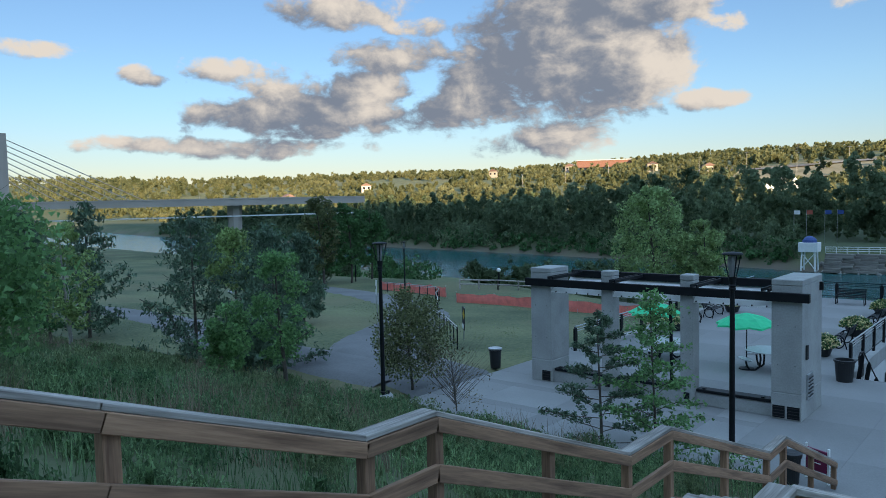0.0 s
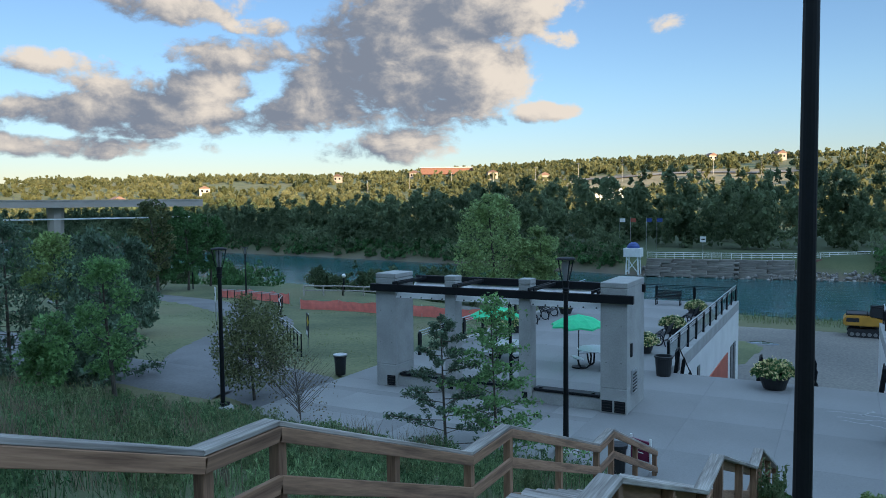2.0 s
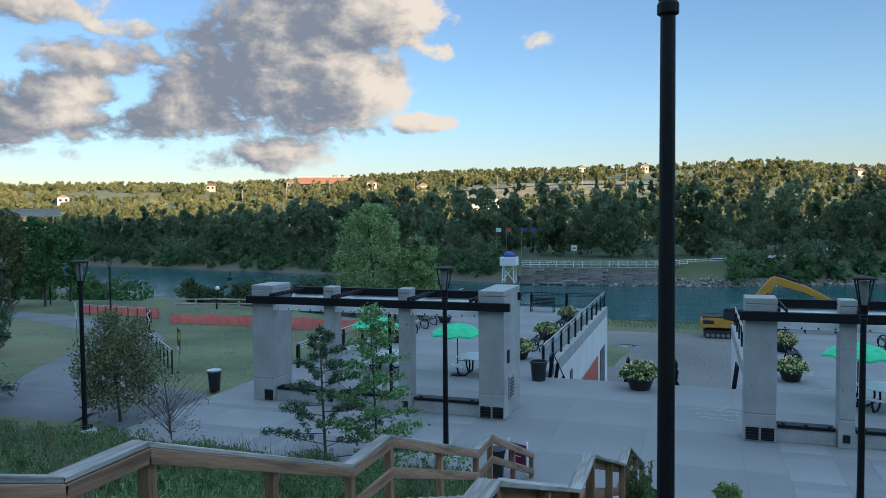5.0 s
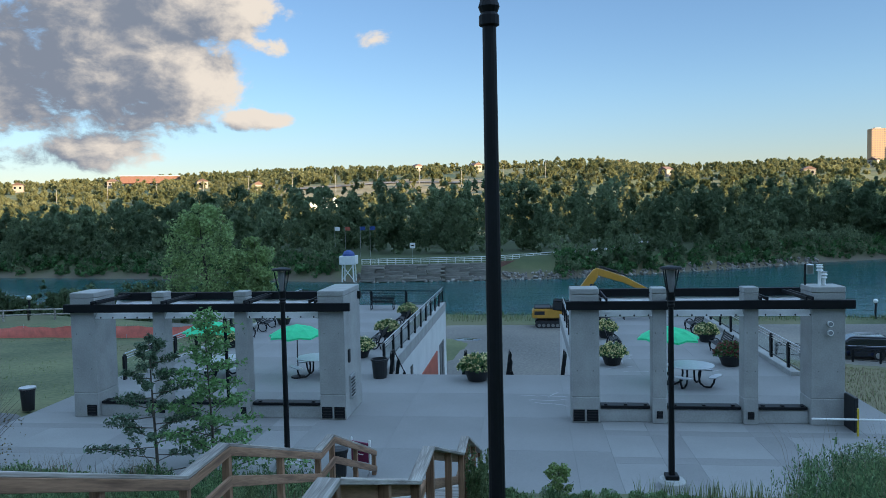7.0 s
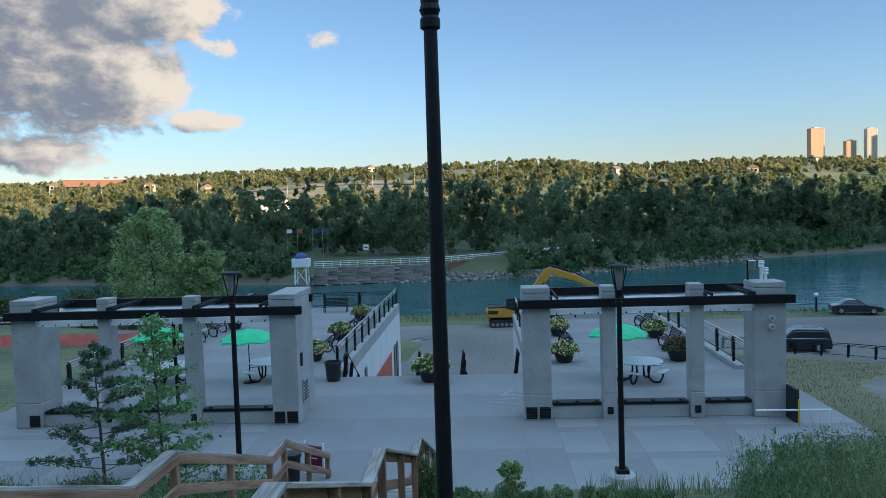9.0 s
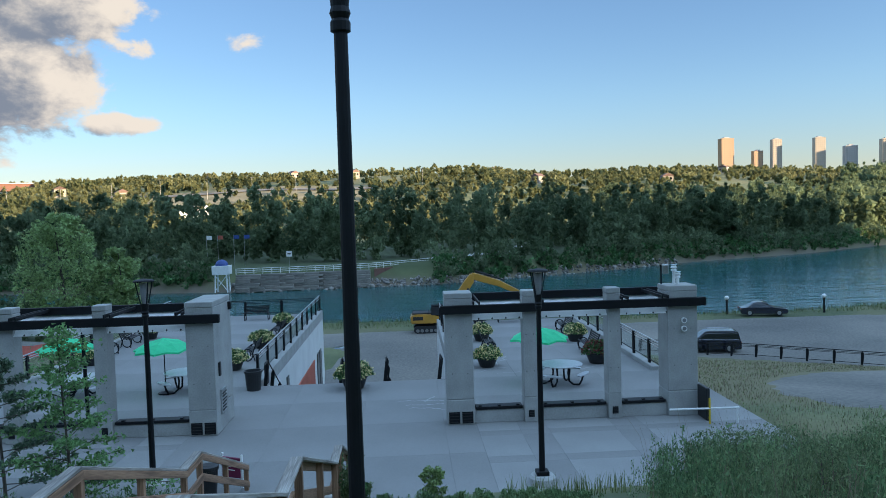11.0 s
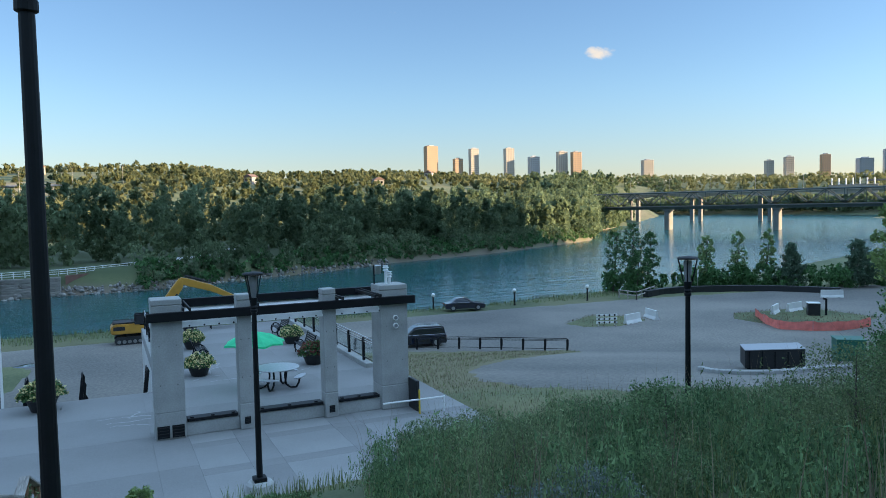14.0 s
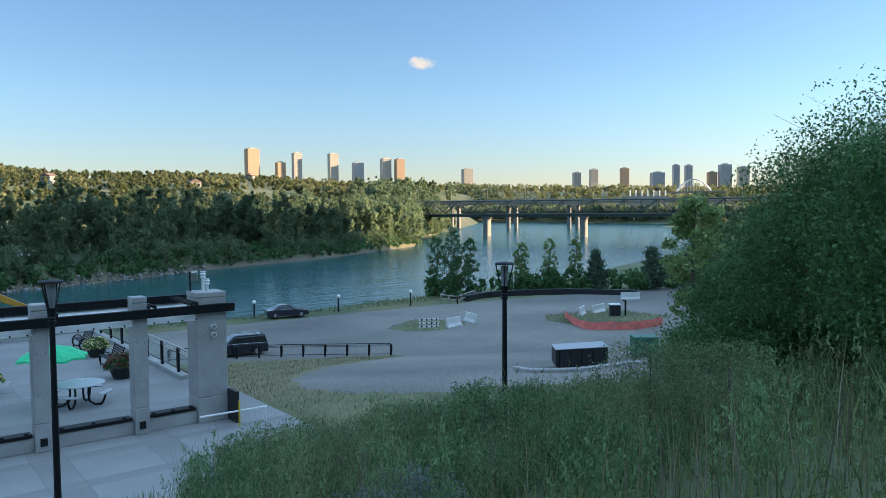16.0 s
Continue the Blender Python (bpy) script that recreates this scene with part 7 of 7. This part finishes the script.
B_FROM, B_TO = -48.0, 162.0
mid = on_truss((B_FROM + B_TO) / 2, 0, 0)
for nm, z, w, h, mm in (("deck", 3.1, 6.4, 1.3, "bridge_steel"), ("walk_edge", 4.4, 8.6, 0.45, "bridge_grey_shaded"), ("hand_rail", 5.9, 8.7, 0.12, "bridge_steel")):
    bm = bmesh.new()
    box(bm, mid.x, mid.y, z, B_TO - B_FROM, w, h, ang)
    part(nm, bm, M[mm], tb)
for side in (-3.2, 3.2):
    for i in range(28):
        d = B_FROM + 7.5 * i
        q, top = on_truss(d, side, 4.9), on_truss(d, side, 11.4)
        q2, top2 = on_truss(d + 7.5, side, 4.9), on_truss(d + 7.5, side, 11.4)
        bm = bmesh.new()
        rod(bm, q, top, 0.16, seg=4)
        rod(bm, top, top2, 0.30, seg=4)
        rod(bm, q, top2, 0.27, seg=4) if i % 2 else rod(bm, top, q2, 0.27, seg=4)
        part("truss_panel", bm, M["bridge_steel"], tb)
for d in (0.0, 51.5, 103.0):
    bm = bmesh.new()
    p = on_truss(d, 0, 0)
    box(bm, p.x, p.y, -10, 2.6, 5.5, 12.4, ang, bevel=0.3)
    box(bm, p.x, p.y, 2.4, 3.2, 6.6, 0.75, ang)
    part("pier", bm, M["bridge_grey_shaded"], tb)
rb = thing("road_bridge", Matrix.Identity(4), "pale concrete road bridge with haunched girders behind the truss bridge", "bridge")


def on_road(d, side, z):
    return Vector((378.8 + UX * d - UY * side, 382.3 + UY * d + UX * side, z))


C_FROM, C_TO = -92.0, 186.0
for side in (-5.5, 5.5):
    bm = bmesh.new()
    pts = [(C_FROM + (C_TO - C_FROM) * i / 60, 9.2 + 2.2 * abs(math.sin(math.pi * (C_FROM + (C_TO - C_FROM) * i / 60) / 46.0))) for i in range(61)]
    for (d0, z0), (d1, z1) in zip(pts, pts[1:]):
        f = [on_road(d, side + o, z) for o in (-0.5, 0.5) for d, z in ((d0, z0), (d1, z1), (d1, 12.3), (d0, 12.3))]
        vs = [bm.verts.new(v) for v in f]
        for k in ((0, 1, 2, 3), (7, 6, 5, 4), (0, 4, 5, 1), (3, 2, 6, 7)):
            bm.faces.new([vs[j] for j in k])
    bmesh.ops.remove_doubles(bm, verts=bm.verts[:], dist=0.001)
    part("girder", bm, M["bridge"], rb)
mid = on_road((C_FROM + C_TO) / 2, 0, 0)
for nm, z, w, h in (("deck", 12.3, 14.0, 1.0), ("parapet", 13.3, 14.3, 0.8)):
    bm = bmesh.new()
    box(bm, mid.x, mid.y, z, C_TO - C_FROM, w, h, ang)
    part(nm, bm, M["bridge"], rb)
for d in (-46.0, 0.0, 46.0, 138.0):
    for s in (-3.0, 3.0):
        p = on_road(d + s, 0, 0)
        bm = bmesh.new()
        box(bm, p.x, p.y, -10, 2.2, 3.0, 19.6, ang)
        part("pier", bm, M["bridge_grey_shaded"], rb)
    p = on_road(d, 0, 0)
    bm = bmesh.new()
    box(bm, p.x, p.y, 2.5, 8.0, 3.4, 1.2, ang)
    part("cross_beam", bm, M["bridge_grey_shaded"], rb)
for i in range(9):
    p = on_road(C_FROM + 30 * i + 10, 6.5, 14.0)
    bm = bmesh.new()
    tube(bm, [p, p + Vector((0, 0, 9)), p + Vector((1.2, -0.8, 9.6))], 0.12, 5)
    part("lamp_post", bm, M["steel"], rb)
ab = thing("arch_bridge", Matrix.Identity(4), "white steel arch bridge far upriver", "bridge")
G0, G1, G_LOW, G_RISE = ARCH
for off in (0, 9):
    bm = bmesh.new()
    tube(bm, [(G0[0] + (G1[0] - G0[0]) * (t + 1) / 2 + off * 0.7, G0[1] + (G1[1] - G0[1]) * (t + 1) / 2 + off * 0.3, G_LOW + G_RISE * (1 - t * t)) for t in np.linspace(-1, 1, 17)], 0.62, 6)
    part("arch", bm, M["white_paint"], ab)
for t in np.linspace(-0.85, 0.85, 11):
    bm = bmesh.new()
    q = (G0[0] + (G1[0] - G0[0]) * (t + 1) / 2, G0[1] + (G1[1] - G0[1]) * (t + 1) / 2)
    rod(bm, (*q, G_LOW - 1), (*q, G_LOW + G_RISE * (1 - t * t)), 0.2, seg=4)
    part("hanger", bm, M["white_paint"], ab)
bm = bmesh.new()
box(bm, (G0[0] + G1[0]) / 2, (G0[1] + G1[1]) / 2, G_LOW - 2.0, 76, 12, 1.6, math.degrees(math.atan2(G1[1] - G0[1], G1[0] - G0[0])))
part("deck", bm, M["bridge_grey_shaded"], ab)
# power station with a row of stacks
pw = thing("power_station", pose(PLANT[0], PLANT[1], PLANT[2] - 5.0, 0, 0, PLANT[3]), "low pale power station with a row of white stacks", "building")
bm = bmesh.new()
box(bm, 0, 0, -30, 46, 14, 30, bevel=0.2)
part("wall", bm, M["tower_b"], pw)
bm = bmesh.new()
box(bm, 0, 0, 0, 47, 15, 0.6)
part("roof", bm, M["tower_c"], pw)
for i in range(7):
    bm = bmesh.new()
    rod(bm, (-20 + 6.6 * i, 0, 0.6), (-20 + 6.6 * i, 0, 7.5), 0.8, 0.7, 10)
    part("stack", bm, M["white_paint"], pw)


# ---------------------------------------------------------------- buildings on the skyline
def tower(x, y, top, base, w, mm, label):
    t = thing("apartment_tower", pose(x, y, 0, 0, 0, -math.degrees(math.atan2(x, y)) + 24), label, "building", "skyline towers")
    lo = base - 45
    bm = bmesh.new()
    box(bm, 0, 0, lo, w * 0.86, w * 0.6, top - lo, bevel=0.3)
    b = part("wall", bm, M[mm], t)
    bm = bmesh.new()
    box(bm, 0, 0, top - 0.3, w * 0.35, w * 0.3, 2.6)
    part("roof_house", bm, M["tower_c"], t)
    floors = int((top - base + 12) / 4.2)
    cols = max(3, int(w / 4.5))
    me = None
    for k in range(floors):
        for c in range(cols):
            if me is None:
                bm = bmesh.new()
                box(bm, 0, 0, 0, w * 0.86 / cols * 0.55, 0.25, 2.2)
                ob = part("window", bm, M["tower_glass_hazed"], t)
                me = ob.data
            else:
                ob = new("window", me)
                ob.parent = t
            ob.location = (-w * 0.43 + w * 0.86 * (c + 0.5) / cols, -w * 0.3 - 0.02, top - 4.2 * (k + 1) + 1.2)
    return t


TOWERS = [(439, 985, 96, 58, 25, "tower_a"), (475, 969, 77, 58, 18, "tower_a"), (496, 959, 91, 58, 18, "tower_b"), (541, 934, 90, 56, 19, "tower_b"), (572, 916, 77, 55, 21, "tower_c"), (606, 894, 83, 53, 20, "tower_b"), (623, 883, 82, 53, 19, "tower_a"),
          (702, 823, 67, 53, 21, "tower_b"), (816, 713, 60, 49, 15, "tower_b"), (832, 695, 64, 50, 16, "tower_b"), (860, 662, 65, 48, 16, "tower_a"), (887, 626, 58, 46, 25, "tower_c"), (902, 606, 68, 46, 13, "tower_c"), (911, 592, 67, 46, 14, "tower_c"),
          (928, 566, 57, 44, 17, "tower_a"), (937, 552, 67, 44, 22, "tower_c"), (949, 532, 63, 43, 20, "tower_b")]
FARTHER = 1.5
for x, y, top, base, w, mm in TOWERS:
    x, y, top, base, w = -1.1 + (x + 1.1) * FARTHER, -22.8 + (y + 22.8) * FARTHER, 6.6 + (top - 6.6) * FARTHER, 6.6 + (base - 6.6) * FARTHER, w * FARTHER * 0.82
    tower(x, y, top, base, w, mm, {"tower_a": "tan brick apartment tower on the skyline", "tower_b": "cream apartment tower on the skyline", "tower_c": "grey glass and concrete tower on the skyline"}[mm])


def house(m, w, d, h, label, rf="roof"):
    t = thing("house", m, label, "house", "hill houses")
    bm = bmesh.new()
    box(bm, 0, 0, -3, w, d, h + 3)
    part("wall", bm, M["house"], t)
    bm = bmesh.new()
    prism(bm, [(-w / 2 - 0.5, h), (w / 2 + 0.5, h), (0, h + w * 0.28)], -d / 2 - 0.5, d / 2 + 0.5)
    part("roof", bm, M[rf], t)
    for s in (-1, 1):
        bm = bmesh.new()
        box(bm, s * w * 0.24, -d / 2 - 0.02, h * 0.4, w * 0.2, 0.08, h * 0.35)
        part("window", bm, M["glass"], t)
    return t


H0 = house(pose(-300, 520, gz(-300, 520) + 1), 7, 6, 4.2, "house with a brown roof among trees on the hill")
for i in range(18):
    a = radians(-70 + 118 * (i + rng.uniform(0, 1)) / 18)
    d = rng.uniform(430, 640)
    x, y = d * math.sin(a), d * math.cos(a)
    if y - np.interp(x, FAR_X, FAR_Y) > 120:
        copy_thing(H0, pose(x, y, gz(x, y) + 0.4, 0, 0, -math.degrees(a) + rng.uniform(-50, 50)))
sc = thing("school_building", pose(-280, 508, gz(-280, 508) + 4, 0, 0, 28), "long red-brick building on the hill crest", "building")
bm = bmesh.new()
box(bm, 0, -8, -3, 42, 12, 5)
part("wall", bm, M["brick_red"], sc)
bm = bmesh.new()
box(bm, 0, -8, 2, 43, 13, 0.7)
part("roof", bm, M["tower_c"], sc)
for i in range(3):
    pv = thing("pavilion", pose(-94 + i * 4.5, 294 + i, 7.5, 0, 0, 20), "white peaked pavilion roof among the trees", "pavilion", "pavilions")
    bm = bmesh.new()
    prism(bm, [(-1.8, 0), (1.8, 0), (1.7, 2.6), (0, 5.2), (-1.7, 2.6)], -2, 2)
    part("roof", bm, M["white_paint"], pv)
for i in range(12):
    a = radians(-34 + i * 3.2)
    d = 430 + 12 * (i % 3)
    x, y = d * math.sin(a), d * math.cos(a) - 22
    pl = thing("utility_pole", pose(x, y, gz(x, y)), "slim pale utility pole on the hillside", "pole", "hill poles")
    bm = bmesh.new()
    rod(bm, (0, 0, 0), (0, 0, 11), 0.13, 0.09, 6)
    part("pole", bm, M["concrete"], pl)
    bm = bmesh.new()
    box(bm, 0, 0, 11.2, 2.2, 0.15, 0.15)
    part("crossarm", bm, M["steel"], pl)
